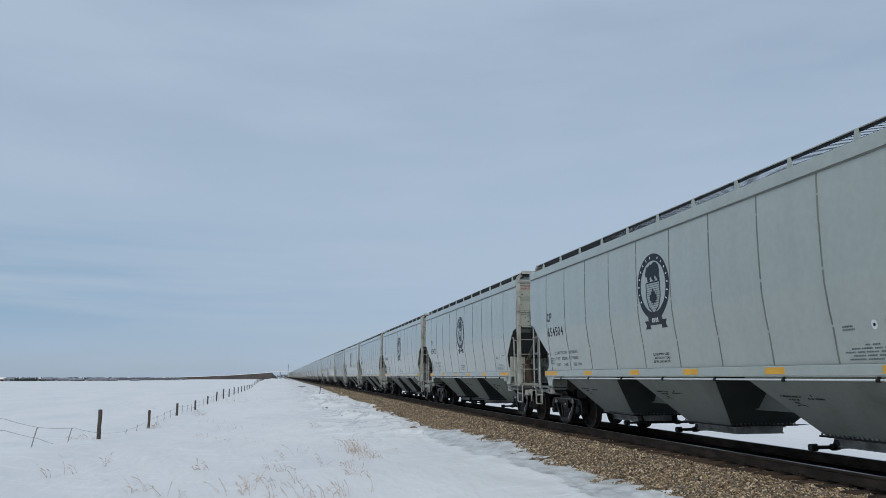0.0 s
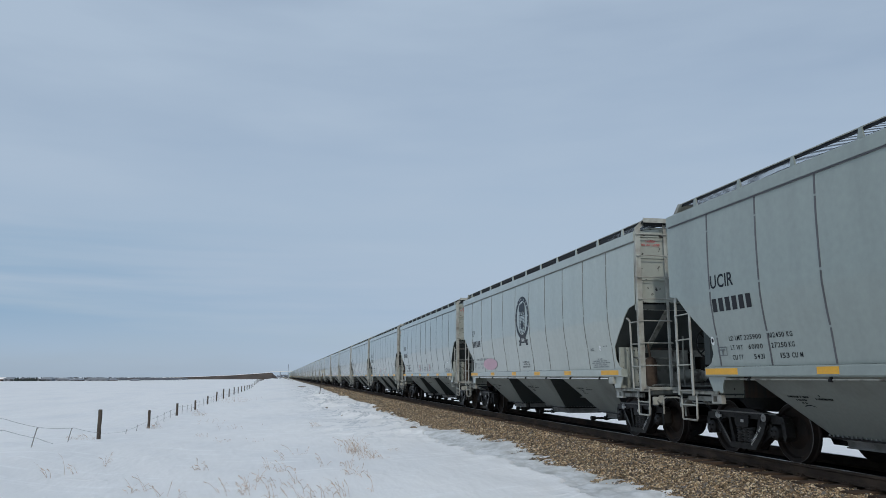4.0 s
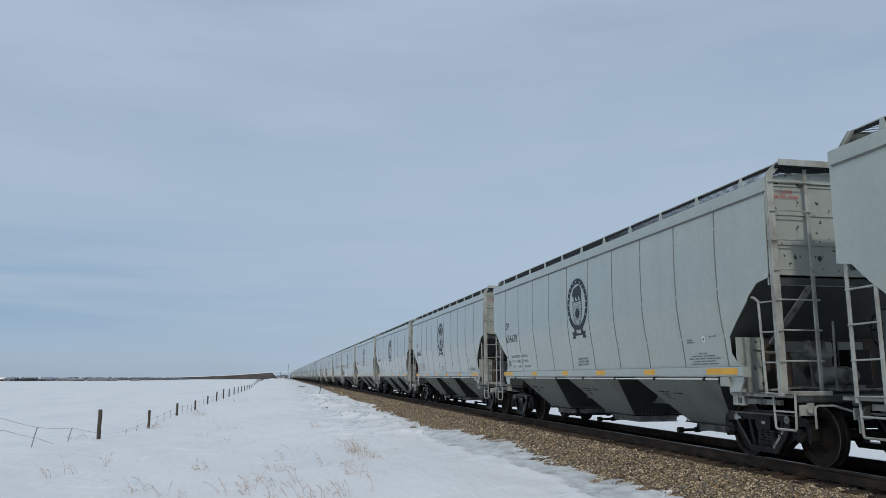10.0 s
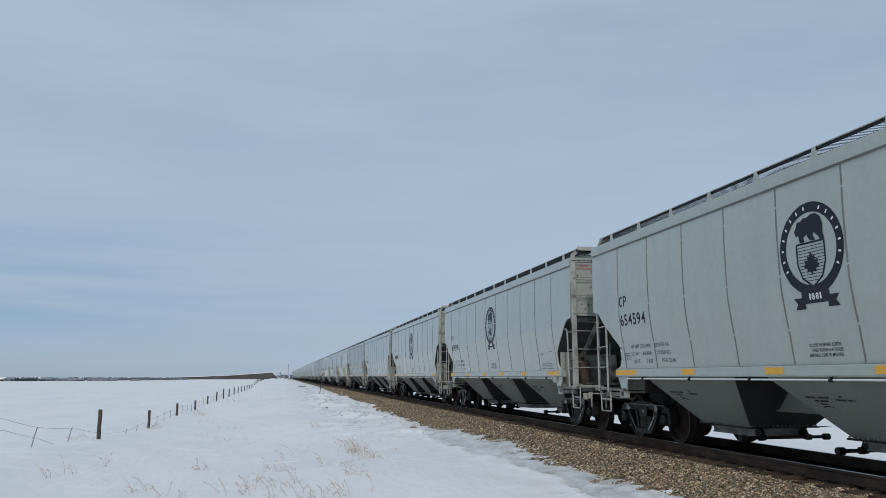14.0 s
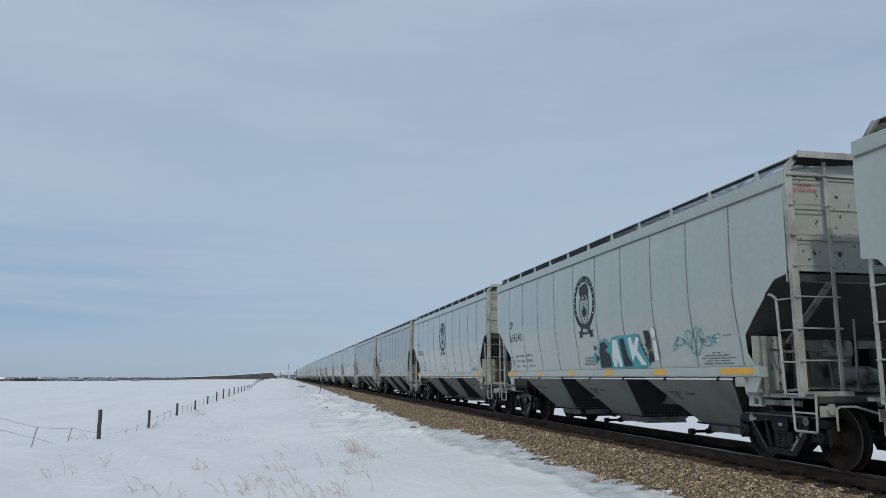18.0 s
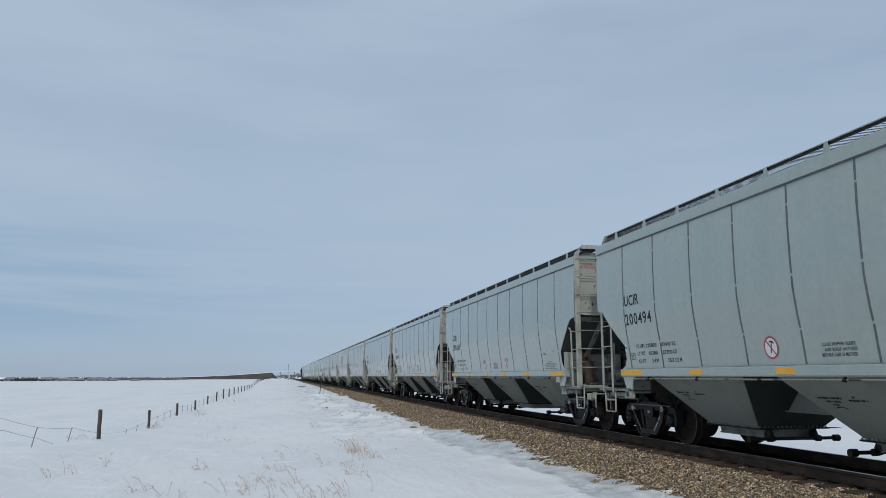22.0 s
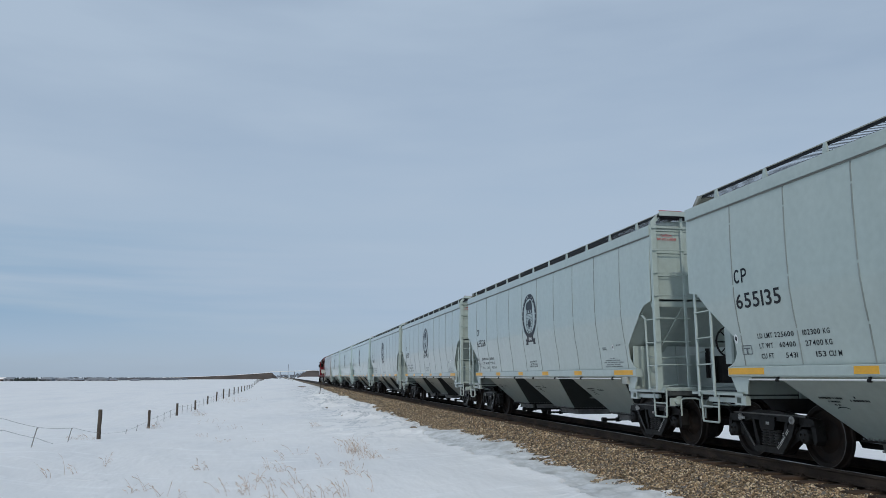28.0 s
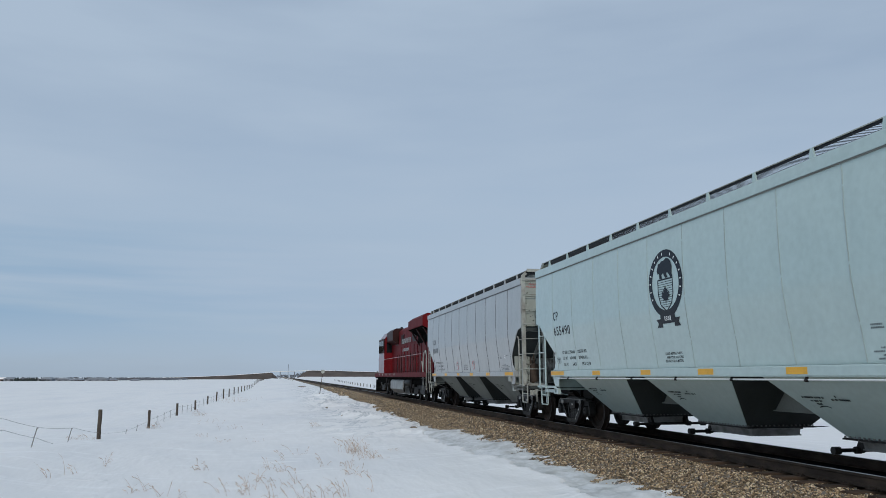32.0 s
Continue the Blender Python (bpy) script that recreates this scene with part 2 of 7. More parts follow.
def snow_material():
    m = bpy.data.materials.new("crusted_snow")
    m.use_nodes = True
    nt = m.node_tree
    bs = nt.nodes["Principled BSDF"]
    tc = nt.nodes.new("ShaderNodeTexCoord")
    mp = nt.nodes.new("ShaderNodeMapping")
    mp.inputs["Rotation"].default_value = (0, 0, 0.5)
    mp.inputs["Scale"].default_value = (2.2, 0.6, 1)
    nt.links.new(tc.outputs["Object"], mp.inputs["Vector"])
    drift = nt.nodes.new("ShaderNodeTexNoise")
    drift.inputs["Scale"].default_value, drift.inputs["Detail"].default_value = 0.8, 4.5
    grain = nt.nodes.new("ShaderNodeTexNoise")
    grain.inputs["Scale"].default_value, grain.inputs["Detail"].default_value = 14.0, 6
    broad = nt.nodes.new("ShaderNodeTexNoise")
    broad.inputs["Scale"].default_value, broad.inputs["Detail"].default_value = 0.11, 4
    nt.links.new(mp.outputs["Vector"], drift.inputs["Vector"])
    nt.links.new(tc.outputs["Object"], grain.inputs["Vector"])
    nt.links.new(mp.outputs["Vector"], broad.inputs["Vector"])
    mix = nt.nodes.new("ShaderNodeMix")
    mix.data_type = "RGBA"
    mix.inputs["A"].default_value = (0.90, 0.885, 0.865, 1)
    mix.inputs["B"].default_value = (0.83, 0.825, 0.82, 1)
    rng = nt.nodes.new("ShaderNodeMapRange")
    rng.inputs["From Min"].default_value, rng.inputs["From Max"].default_value = 0.45, 0.7
    nt.links.new(broad.outputs["Fac"], rng.inputs["Value"])
    nt.links.new(rng.outputs["Result"], mix.inputs["Factor"])
    # thin bright dashes over the wind-packed field: crust highlights put into the colour
    mp4 = nt.nodes.new("ShaderNodeMapping")
    mp4.inputs["Rotation"].default_value = (0, 0, 0.10)
    mp4.inputs["Scale"].default_value = (0.55, 2.6, 1)
    nt.links.new(tc.outputs["Object"], mp4.inputs["Vector"])
    dash = nt.nodes.new("ShaderNodeTexNoise")
    dash.inputs["Scale"].default_value, dash.inputs["Detail"].default_value, dash.inputs["Roughness"].default_value = 0.9, 4.0, 0.6
    nt.links.new(mp4.outputs["Vector"], dash.inputs["Vector"])
    dr = nt.nodes.new("ShaderNodeMapRange")
    dr.inputs["From Min"].default_value, dr.inputs["From Max"].default_value = 0.56, 0.68
    nt.links.new(dash.outputs["Fac"], dr.inputs["Value"])
    lit = nt.nodes.new("ShaderNodeMix")
    lit.data_type = "RGBA"
    lit.inputs["B"].default_value = (0.955, 0.945, 0.93, 1)
    nt.links.new(dr.outputs["Result"], lit.inputs["Factor"])
    nt.links.new(mix.outputs["Result"], lit.inputs["A"])
    # grey-blue streaks on the drift beside the ballast, broken into short pieces
    sep = nt.nodes.new("ShaderNodeSeparateXYZ")
    nt.links.new(tc.outputs["Object"], sep.inputs["Vector"])
    mp5 = nt.nodes.new("ShaderNodeMapping")
    mp5.inputs["Rotation"].default_value = (0, 0, -0.30)
    mp5.inputs["Scale"].default_value = (0.50, 0.26, 1)
    nt.links.new(tc.outputs["Object"], mp5.inputs["Vector"])
    streak_noise = nt.nodes.new("ShaderNodeTexNoise")
    streak_noise.inputs["Scale"].default_value, streak_noise.inputs["Detail"].default_value, streak_noise.inputs["Roughness"].default_value = 1.1, 5.0, 0.62
    nt.links.new(mp5.outputs["Vector"], streak_noise.inputs["Vector"])
    gr = nt.nodes.new("ShaderNodeMapRange")
    gr.inputs["From Min"].default_value, gr.inputs["From Max"].default_value = 0.52, 0.60
    nt.links.new(streak_noise.outputs["Fac"], gr.inputs["Value"])
    # thin dark lines: where the noise crosses its middle
    mid = nt.nodes.new("ShaderNodeMath")
    mid.operation = "SUBTRACT"
    mid.inputs[1].default_value = 0.5
    away = nt.nodes.new("ShaderNodeMath")
    away.operation = "ABSOLUTE"
    nt.links.new(streak_noise.outputs["Fac"], mid.inputs[0])
    nt.links.new(mid.outputs["Value"], away.inputs[0])
    thin_lines = nt.nodes.new("ShaderNodeMapRange")
    thin_lines.inputs["From Min"].default_value, thin_lines.inputs["From Max"].default_value = 0.010, 0.034
    thin_lines.inputs["To Min"].default_value, thin_lines.inputs["To Max"].default_value = 1.0, 0.0
    nt.links.new(away.outputs["Value"], thin_lines.inputs["Value"])
    soft = nt.nodes.new("ShaderNodeMath")
    soft.operation = "MULTIPLY_ADD"
    soft.inputs[1].default_value = 0.25
    soft.use_clamp = True
    nt.links.new(gr.outputs["Result"], soft.inputs[0])
    nt.links.new(thin_lines.outputs["Result"], soft.inputs[2])

    def ramp(axis, a, b, c, d):
        r = nt.nodes.new("ShaderNodeValToRGB")
        m0 = nt.nodes.new("ShaderNodeMapRange")
        m0.inputs["From Min"].default_value, m0.inputs["From Max"].default_value = a, d
        nt.links.new(sep.outputs[axis], m0.inputs["Value"])
        el = r.color_ramp.elements
        el[0].position, el[0].color = 0.0, (0, 0, 0, 1)
        el[1].position, el[1].color = 1.0, (0, 0, 0, 1)
        for q in (b, c):
            el.new((q - a) / (d - a)).color = (1, 1, 1, 1)
        nt.links.new(m0.outputs["Result"], r.inputs["Fac"])
        return r.outputs["Color"]
    f1 = nt.nodes.new("ShaderNodeMath")
    f2 = nt.nodes.new("ShaderNodeMath")
    f3 = nt.nodes.new("ShaderNodeMath")
    for node in (f1, f2, f3):
        node.operation = "MULTIPLY"
    nt.links.new(ramp("X", -8.0, -5.6, -3.0, -2.0), f1.inputs[0])
    nt.links.new(ramp("Y", 22, 34, 110, 260), f1.inputs[1])
    nt.links.new(f1.outputs["Value"], f2.inputs[0])
    nt.links.new(soft.outputs["Value"], f2.inputs[1])
    nt.links.new(f2.outputs["Value"], f3.inputs[0])
    f3.inputs[1].default_value = 0.55
    grey_streaks = nt.nodes.new("ShaderNodeMix")
    grey_streaks.data_type = "RGBA"
    grey_streaks.inputs["B"].default_value = (0.36, 0.39, 0.42, 1)
    nt.links.new(f3.outputs["Value"], grey_streaks.inputs["Factor"])
    nt.links.new(lit.outputs["Result"], grey_streaks.inputs["A"])
    nt.links.new(grey_streaks.outputs["Result"], bs.inputs["Base Color"])
    b1 = nt.nodes.new("ShaderNodeBump")
    b1.inputs["Strength"].default_value, b1.inputs["Distance"].default_value = 0.55, 0.15
    b2 = nt.nodes.new("ShaderNodeBump")
    b2.inputs["Strength"].default_value, b2.inputs["Distance"].default_value = 0.35, 0.012
    # sparse wind-cut crust edges, long across the wind
    mp2 = nt.nodes.new("ShaderNodeMapping")
    mp2.inputs["Rotation"].default_value = (0, 0, 0.12)
    mp2.inputs["Scale"].default_value = (0.9, 2.2, 1)
    nt.links.new(tc.outputs["Object"], mp2.inputs["Vector"])
    crust = nt.nodes.new("ShaderNodeTexNoise")
    crust.inputs["Scale"].default_value, crust.inputs["Detail"].default_value, crust.inputs["Roughness"].default_value = 1.0, 3.5, 0.55
    nt.links.new(mp2.outputs["Vector"], crust.inputs["Vector"])
    cut2 = nt.nodes.new("ShaderNodeMapRange")
    cut2.inputs["From Min"].default_value, cut2.inputs["From Max"].default_value = 0.63, 0.72
    nt.links.new(crust.outputs["Fac"], cut2.inputs["Value"])
    b3 = nt.nodes.new("ShaderNodeBump")
    b3.inputs["Strength"].default_value, b3.inputs["Distance"].default_value = 0.7, 0.022
    nt.links.new(cut2.outputs["Result"], b3.inputs["Height"])
    nt.links.new(b3.outputs["Normal"], b1.inputs["Normal"])
    nt.links.new(drift.outputs["Fac"], b1.inputs["Height"])
    nt.links.new(grain.outputs["Fac"], b2.inputs["Height"])
    nt.links.new(b1.outputs["Normal"], b2.inputs["Normal"])
    nt.links.new(b2.outputs["Normal"], bs.inputs["Normal"])
    bs.inputs["Roughness"].default_value = 0.65
    bs.inputs["Specular IOR Level"].default_value = 0.3
    return m


def stone_material():
    m = bpy.data.materials.new("mixed_ballast_gravel")
    m.use_nodes = True
    nt = m.node_tree
    bs = nt.nodes["Principled BSDF"]
    geo = nt.nodes.new("ShaderNodeNewGeometry")
    cr = nt.nodes.new("ShaderNodeValToRGB")
    cols = [(0.0, (0.02, 0.017, 0.014)), (0.20, (0.17, 0.115, 0.065)), (0.38, (0.52, 0.36, 0.20)), (0.50, (0.07, 0.054, 0.042)), (0.60, (0.30, 0.28, 0.255)), (0.68, (0.13, 0.10, 0.072)), (0.85, (0.66, 0.49, 0.30)), (1.0, (0.95, 0.80, 0.58))]
    el = cr.color_ramp.elements
    for pos, c in cols[1:-1]:
        el.new(pos)
    for e, (pos, c) in zip(sorted(el, key=lambda e: e.position), [cols[0], *cols[1:-1], cols[-1]]):
        e.position, e.color = pos, (*c, 1)
    tc = nt.nodes.new("ShaderNodeTexCoord")
    nz = nt.nodes.new("ShaderNodeTexNoise")
    nz.inputs["Scale"].default_value, nz.inputs["Detail"].default_value = 60, 4
    nt.links.new(tc.outputs["Object"], nz.inputs["Vector"])
    nt.links.new(geo.outputs["Random Per Island"], cr.inputs["Fac"])
    mul = nt.nodes.new("ShaderNodeMix")
    mul.data_type, mul.blend_type = "RGBA", "MULTIPLY"
    mul.inputs["Factor"].default_value = 0.35
    nt.links.new(cr.outputs["Color"], mul.inputs["A"])
    nt.links.new(nz.outputs["Color"], mul.inputs["B"])
    nt.links.new(mul.outputs["Result"], bs.inputs["Base Color"])
    bs.inputs["Roughness"].default_value = 0.85
    return m


def bed_material():
    """Gravel seen from far: cells of stone colours with gaps."""
    m = bpy.data.materials.new("gravel_bed")
    m.use_nodes = True
    nt = m.node_tree
    bs = nt.nodes["Principled BSDF"]
    tc = nt.nodes.new("ShaderNodeTexCoord")
    vo = nt.nodes.new("ShaderNodeTexVoronoi")
    vo.inputs["Scale"].default_value = 15
    nt.links.new(tc.outputs["Object"], vo.inputs["Vector"])
    nz = nt.nodes.new("ShaderNodeTexNoise")
    nz.inputs["Scale"].default_value, nz.inputs["Detail"].default_value = 1.2, 5
    nt.links.new(tc.outputs["Object"], nz.inputs["Vector"])
    sep = nt.nodes.new("ShaderNodeSeparateColor")
    nt.links.new(vo.outputs["Color"], sep.inputs["Color"])
    cr = nt.nodes.new("ShaderNodeValToRGB")
    cr.color_ramp.elements[0].color = (0.03, 0.024, 0.017, 1)
    cr.color_ramp.elements[1].color = (0.36, 0.275, 0.175, 1)
    nt.links.new(sep.outputs["Red"], cr.inputs["Fac"])
    mix = nt.nodes.new("ShaderNodeMix")
    mix.data_type = "RGBA"
    mix.inputs["B"].default_value = (0.085, 0.064, 0.042, 1)
    rg = nt.nodes.new("ShaderNodeMapRange")
    rg.inputs["From Min"].default_value, rg.inputs["From Max"].default_value, rg.inputs["To Max"].default_value = 0.45, 0.75, 0.7
    nt.links.new(nz.outputs["Fac"], rg.inputs["Value"])
    nt.links.new(rg.outputs["Result"], mix.inputs["Factor"])
    nt.links.new(cr.outputs["Color"], mix.inputs["A"])
    nt.links.new(mix.outputs["Result"], bs.inputs["Base Color"])
    bp = nt.nodes.new("ShaderNodeBump")
    bp.inputs["Strength"].default_value, bp.inputs["Distance"].default_value = 0.9, 0.04
    bp.invert = True
    nt.links.new(vo.outputs["Distance"], bp.inputs["Height"])
    nt.links.new(bp.outputs["Normal"], bs.inputs["Normal"])
    bs.inputs["Roughness"].default_value = 0.9
    return m


SNOW, STONE, BED = snow_material(), stone_material(), bed_material()


# ---- mesh building ----
class Mesh:
    """Gathers vertices and faces of one part."""

    def __init__(self):
        self.v, self.f = [], []

    def add(self, verts, faces):
        n = len(self.v)
        self.v += [tuple(p) for p in verts]
        self.f += [tuple(i + n for i in q) for q in faces]
        return self

    def box(self, x0, x1, y0, y1, z0, z1, c=0.0):
        """A box; c chamfers the edges that run along its longest side."""
        if c <= 0:
            vs = [(x, y, z) for z in (z0, z1) for y in (y0, y1) for x in (x0, x1)]
            return self.add(vs, [(0, 2, 3, 1), (4, 5, 7, 6), (0, 1, 5, 4), (1, 3, 7, 5), (3, 2, 6, 7), (2, 0, 4, 6)])
        d = (x1 - x0, y1 - y0, z1 - z0)
        ax = d.index(max(d))
        lo, hi = ((x0, y0, z0)[ax], (x1, y1, z1)[ax])
        r = [((x0, x1), (y0, y1), (z0, z1))[i] for i in range(3) if i != ax]
        (a0, a1), (b0, b1) = r
        poly = [(a0 + c, b0), (a1 - c, b0), (a1, b0 + c), (a1, b1 - c), (a1 - c, b1), (a0 + c, b1), (a0, b1 - c), (a0, b0 + c)]
        return self.prism(poly, "xyz"[ax], lo, hi)

    def prism(self, poly, axis, lo, hi):
        """A polygon in the other two axes (in x, y, z order), drawn out along axis."""
        def put(p, q, s):
            return {"x": (s, p, q), "y": (p, s, q), "z": (p, q, s)}[axis]
        n = len(poly)
        vs = [put(p, q, lo) for p, q in poly] + [put(p, q, hi) for p, q in poly]
        area = sum(poly[i][0] * poly[(i + 1) % n][1] - poly[(i + 1) % n][0] * poly[i][1] for i in range(n))
        fs = [tuple(range(n))[::-1], tuple(range(n, 2 * n))] + [(i, (i + 1) % n, n + (i + 1) % n, n + i) for i in range(n)]
        flip = (area < 0) != (axis == "y")
        return self.add(vs, [q[::-1] for q in fs] if flip else fs)

    def tube(self, a, b, r, n=8, r2=None):
        a, b = Vector(a), Vector(b)
        d = (b - a).normalized()
        u = d.orthogonal().normalized()
        w = d.cross(u)
        r2 = r if r2 is None else r2
        vs = []
        for p, rr in ((a, r), (b, r2)):
            vs += [p + (u * math.cos(2 * math.pi * i / n) + w * math.sin(2 * math.pi * i / n)) * rr for i in range(n)]
        fs = [tuple(range(n))[::-1], tuple(range(n, 2 * n))] + [(i, (i + 1) % n, n + (i + 1) % n, n + i) for i in range(n)]
        return self.add(vs, fs)

    def pipe(self, pts, r, n=6):
        for a, b in zip(pts, pts[1:]):
            self.tube(a, b, r, n)
        return self

    def lathe(self, profile, axis="x", centre=(0, 0, 0), n=24):
        """profile: (along, radius) pairs turned about the axis."""
        c = Vector(centre)
        k = "xyz".index(axis)
        e1, e2 = [(0, 1, 0), (1, 0, 0), (1, 0, 0)][k], [(0, 0, 1), (0, 0, 1), (0, 1, 0)][k]
        e0 = [(1, 0, 0), (0, 1, 0), (0, 0, 1)][k]
        e0, e1, e2 = Vector(e0), Vector(e1), Vector(e2)
        vs = [c + e0 * s + (e1 * math.cos(2 * math.pi * i / n) + e2 * math.sin(2 * math.pi * i / n)) * max(r, 1e-4) for s, r in profile for i in range(n)]
        m = len(profile)
        fs = [(j * n + i, j * n + (i + 1) % n, (j + 1) * n + (i + 1) % n, (j + 1) * n + i) for j in range(m - 1) for i in range(n)]
        fs += [tuple(range(n))[::-1], tuple(range((m - 1) * n, m * n))]
        return self.add(vs, fs)

    def sheet(self, grid, t=(0.02, 0, 0)):
        """A grid of points (rows of equal length) with thickness t."""
        r, c = len(grid), len(grid[0])
        top = [p for row in grid for p in row]
        bot = [(p[0] + t[0], p[1] + t[1], p[2] + t[2]) for p in top]
        n = r * c
        fs = []
        for i in range(r - 1):
            for j in range(c - 1):
                a, b, d, e = i * c + j, i * c + j + 1, (i + 1) * c + j + 1, (i + 1) * c + j
                fs += [(a, b, d, e), (n + a, n + e, n + d, n + b)]
        ring = [j for j in range(c)] + [i * c + c - 1 for i in range(1, r)] + [(r - 1) * c + j for j in range(c - 2, -1, -1)] + [i * c for i in range(r - 2, 0, -1)]
        fs += [(ring[i], ring[i - 1], n + ring[i - 1], n + ring[i]) for i in range(len(ring))]
        return self.add(top + bot, fs)

    def data(self, name, material, smooth=True):
        me = bpy.data.meshes.new(name)
        me.from_pydata(self.v, [], self.f)
        me.materials.append(material)
        if smooth:
            me.polygons.foreach_set("use_smooth", [True] * len(me.polygons))
            me.set_sharp_from_angle(angle=radians(35))
        me.update()
        return me


def part(name, m, material, parent=None, label="", at=None):
    """Links a Mesh as one object under a thing or a part."""
    me = m if isinstance(m, bpy.types.Mesh) else m.data(name, material)
    ob = new(name, me)
    if parent:
        ob.parent = parent
    if at:
        ob.location = at
    if label:
        tagged(ob, label)
    return ob


def thing(name, label, category, group="", kind="", at=(0, 0, 0)):
    ob = new(name)
    ob.empty_display_size = 0.3
    ob.location = at
    return tagged(ob, label, category, group, kind)


# ---- lettering ----
CHARS = "0123456789ABCDEFGHIKLMNOPRSTUVW"
GLYPH = {}


def make_glyphs():
    obs = []
    for ch in CHARS:
        cu = bpy.data.curves.new("glyph", "FONT")
        cu.body, cu.size, cu.resolution_u, cu.offset = ch, 1.0, 3, 0.014
        ob = bpy.data.objects.new("glyph", cu)
        scene.collection.objects.link(ob)
        obs.append(ob)
    dg = bpy.context.evaluated_depsgraph_get()
    dg.update()
    for ch, ob in zip(CHARS, obs):
        me = ob.evaluated_get(dg).to_mesh()
        vs = [(v.co.x, v.co.y) for v in me.vertices]
        fs = [tuple(p.vertices) for p in me.polygons]
        x0 = min(p[0] for p in vs)
        w = max(p[0] for p in vs) - x0
        h = max(p[1] for p in vs)
        GLYPH[ch] = ([((p[0] - x0) / h, p[1] / h) for p in vs], fs, w / h)
    for ob in obs:
        cu = ob.data
        bpy.data.objects.remove(ob)
        bpy.data.curves.remove(cu)


make_glyphs()


def side_x(z):
    """Half width of the car's curved side at height z (towards the fence side)."""
    return -float(np.interp(z, (1.3, 1.49, 1.97, 2.2, 2.58, 3.0, 3.5, 4.05, 4.3), (1.48, 1.50, 1.555, 1.594, 1.636, 1.644, 1.644, 1.625, 1.615)))


def flat_to_side(pts, lift):
    """(y, z) pairs laid on the side sheet."""
    return [(side_x(z) - lift, y, z) for y, z in pts]


def letters(text, y, z, height, squeeze=0.85, gap=0.2, lift=0.004, m=None):
    """Text on the side that faces the fence; y is its start at the far end, and it runs towards the near end."""
    m = m or Mesh()
    for ch in text:
        if ch == " ":
            y -= height * 0.55 * squeeze
            continue
        vs, fs, w = GLYPH[ch]
        pts = [(y - u * height * squeeze, z + v * height) for u, v in vs]
        m.add(flat_to_side(pts, lift), fs)
        y -= (w * squeeze + gap * squeeze) * height
    return m


def fitted(text, y, z, height, width, lift=0.004, m=None):
    """Text squeezed to fill a width."""
    m = m or Mesh()
    total = sum(0.40 if ch == " " else GLYPH[ch][2] for ch in text) + 0.17 * (len(text) - 1)
    k = width / total
    for ch in text:
        if ch == " ":
            y -= 0.57 * k
            continue
        vs, fs, w = GLYPH[ch]
        m.add(flat_to_side([(y - u * k, z + v * height) for u, v in vs], lift), fs)
        y -= (w + 0.17) * k
    return m


def decal(polys, lift=0.004, m=None):
    """Flat shapes on the side; each poly is a list of (y, z)."""
    m = m or Mesh()
    for p in polys:
        m.add(flat_to_side(p, lift), [tuple(range(len(p)))])
    return m


def ellipse(cy, cz, ry, rz, n=36, a0=0.0, a1=360.0):
    return [(cy + ry * math.cos(radians(a0 + (a1 - a0) * i / n)), cz + rz * math.sin(radians(a0 + (a1 - a0) * i / n))) for i in range(n + (a1 - a0 < 360))]


def ring(cy, cz, ry, rz, t, n=48, a0=0.0, a1=360.0, tz=None):
    """Quads of an oval ring."""
    tz = t if tz is None else tz
    out = ellipse(cy, cz, ry, rz, n, a0, a1)
    inn = ellipse(cy, cz, ry - t, rz - tz, n, a0, a1)
    k = len(out)
    last = k if a1 - a0 >= 360 else k - 1
    return [[out[i], out[(i + 1) % k], inn[(i + 1) % k], inn[i]] for i in range(last)]


def bars(y, z, widths, height, gap):
    """Unreadable writing: a row of plain bars from y towards the near end."""
    out = []
    for w in widths:
        out.append([(y, z), (y - w, z), (y - w, z + height), (y, z + height)])
        y -= w + gap
    return out


# ---- train geometry ----
PITCH = 16.5146          # coupled length of a hopper car
SPEED = 22.73
GAP0 = 21.72             # first coupling ahead of the camera at the start
HALF = PITCH / 2
RIBS = [HALF - 2.04 - 1.369 * i for i in range(10)]
TRUCK_Y = HALF - 1.028 - 0.889
WHEEL_R = 0.457


def cut(z, s):
    """The end of the side sheet at height z, s: +1 far end, -1 near end: straight above, cut away in a slope below."""
    base = float(np.interp(z, (1.49, 1.55, 1.7, 1.97, 2.50, 2.54, 2.74, 2.79, 4.3), (6.58, 6.42, 6.31, 6.32, 6.97, 7.00, 7.24, 7.52, 7.54)))
    return s * (base + (float(np.interp(z, (2.6, 2.9), (0.10, 0.05))) if s > 0 else float(np.interp(z, (2.6, 2.9), (-0.08, -0.03)))))


def wheelset_mesh(r, gauge=0.7535):
    m = Mesh()
    for s in (-1, 1):
        prof = [(0.62, 0.06), (0.615, 0.13), (0.66, 0.16), (0.70, r * 0.55), (0.685, r * 0.80), (0.655, r * 0.84), (0.655, r + 0.028), (0.69, r + 0.026), (0.705, r + 0.004), (0.79, r), (0.795, r * 0.97), (0.79, r * 0.85), (0.745, r * 0.80),
                (0.735, r * 0.55), (0.80, 0.17), (0.83, 0.14), (0.83, 0.09), (0.84, 0.075)]
        m.lathe([(s * a, b) for a, b in (prof if s > 0 else prof)], "x", (0, 0, 0), 32)
    m.tube((-0.84, 0, 0), (0.84, 0, 0), 0.085, 12)
    return m


def worn_treads(me, r):
    """Bright worn steel on the treads and flange tips."""
    me.materials.append(RIM)
    for p in me.polygons:
        c = p.center
        if math.hypot(c.y, c.z) > r * 0.955 and abs(c.x) > 0.787:
            p.material_index = 1


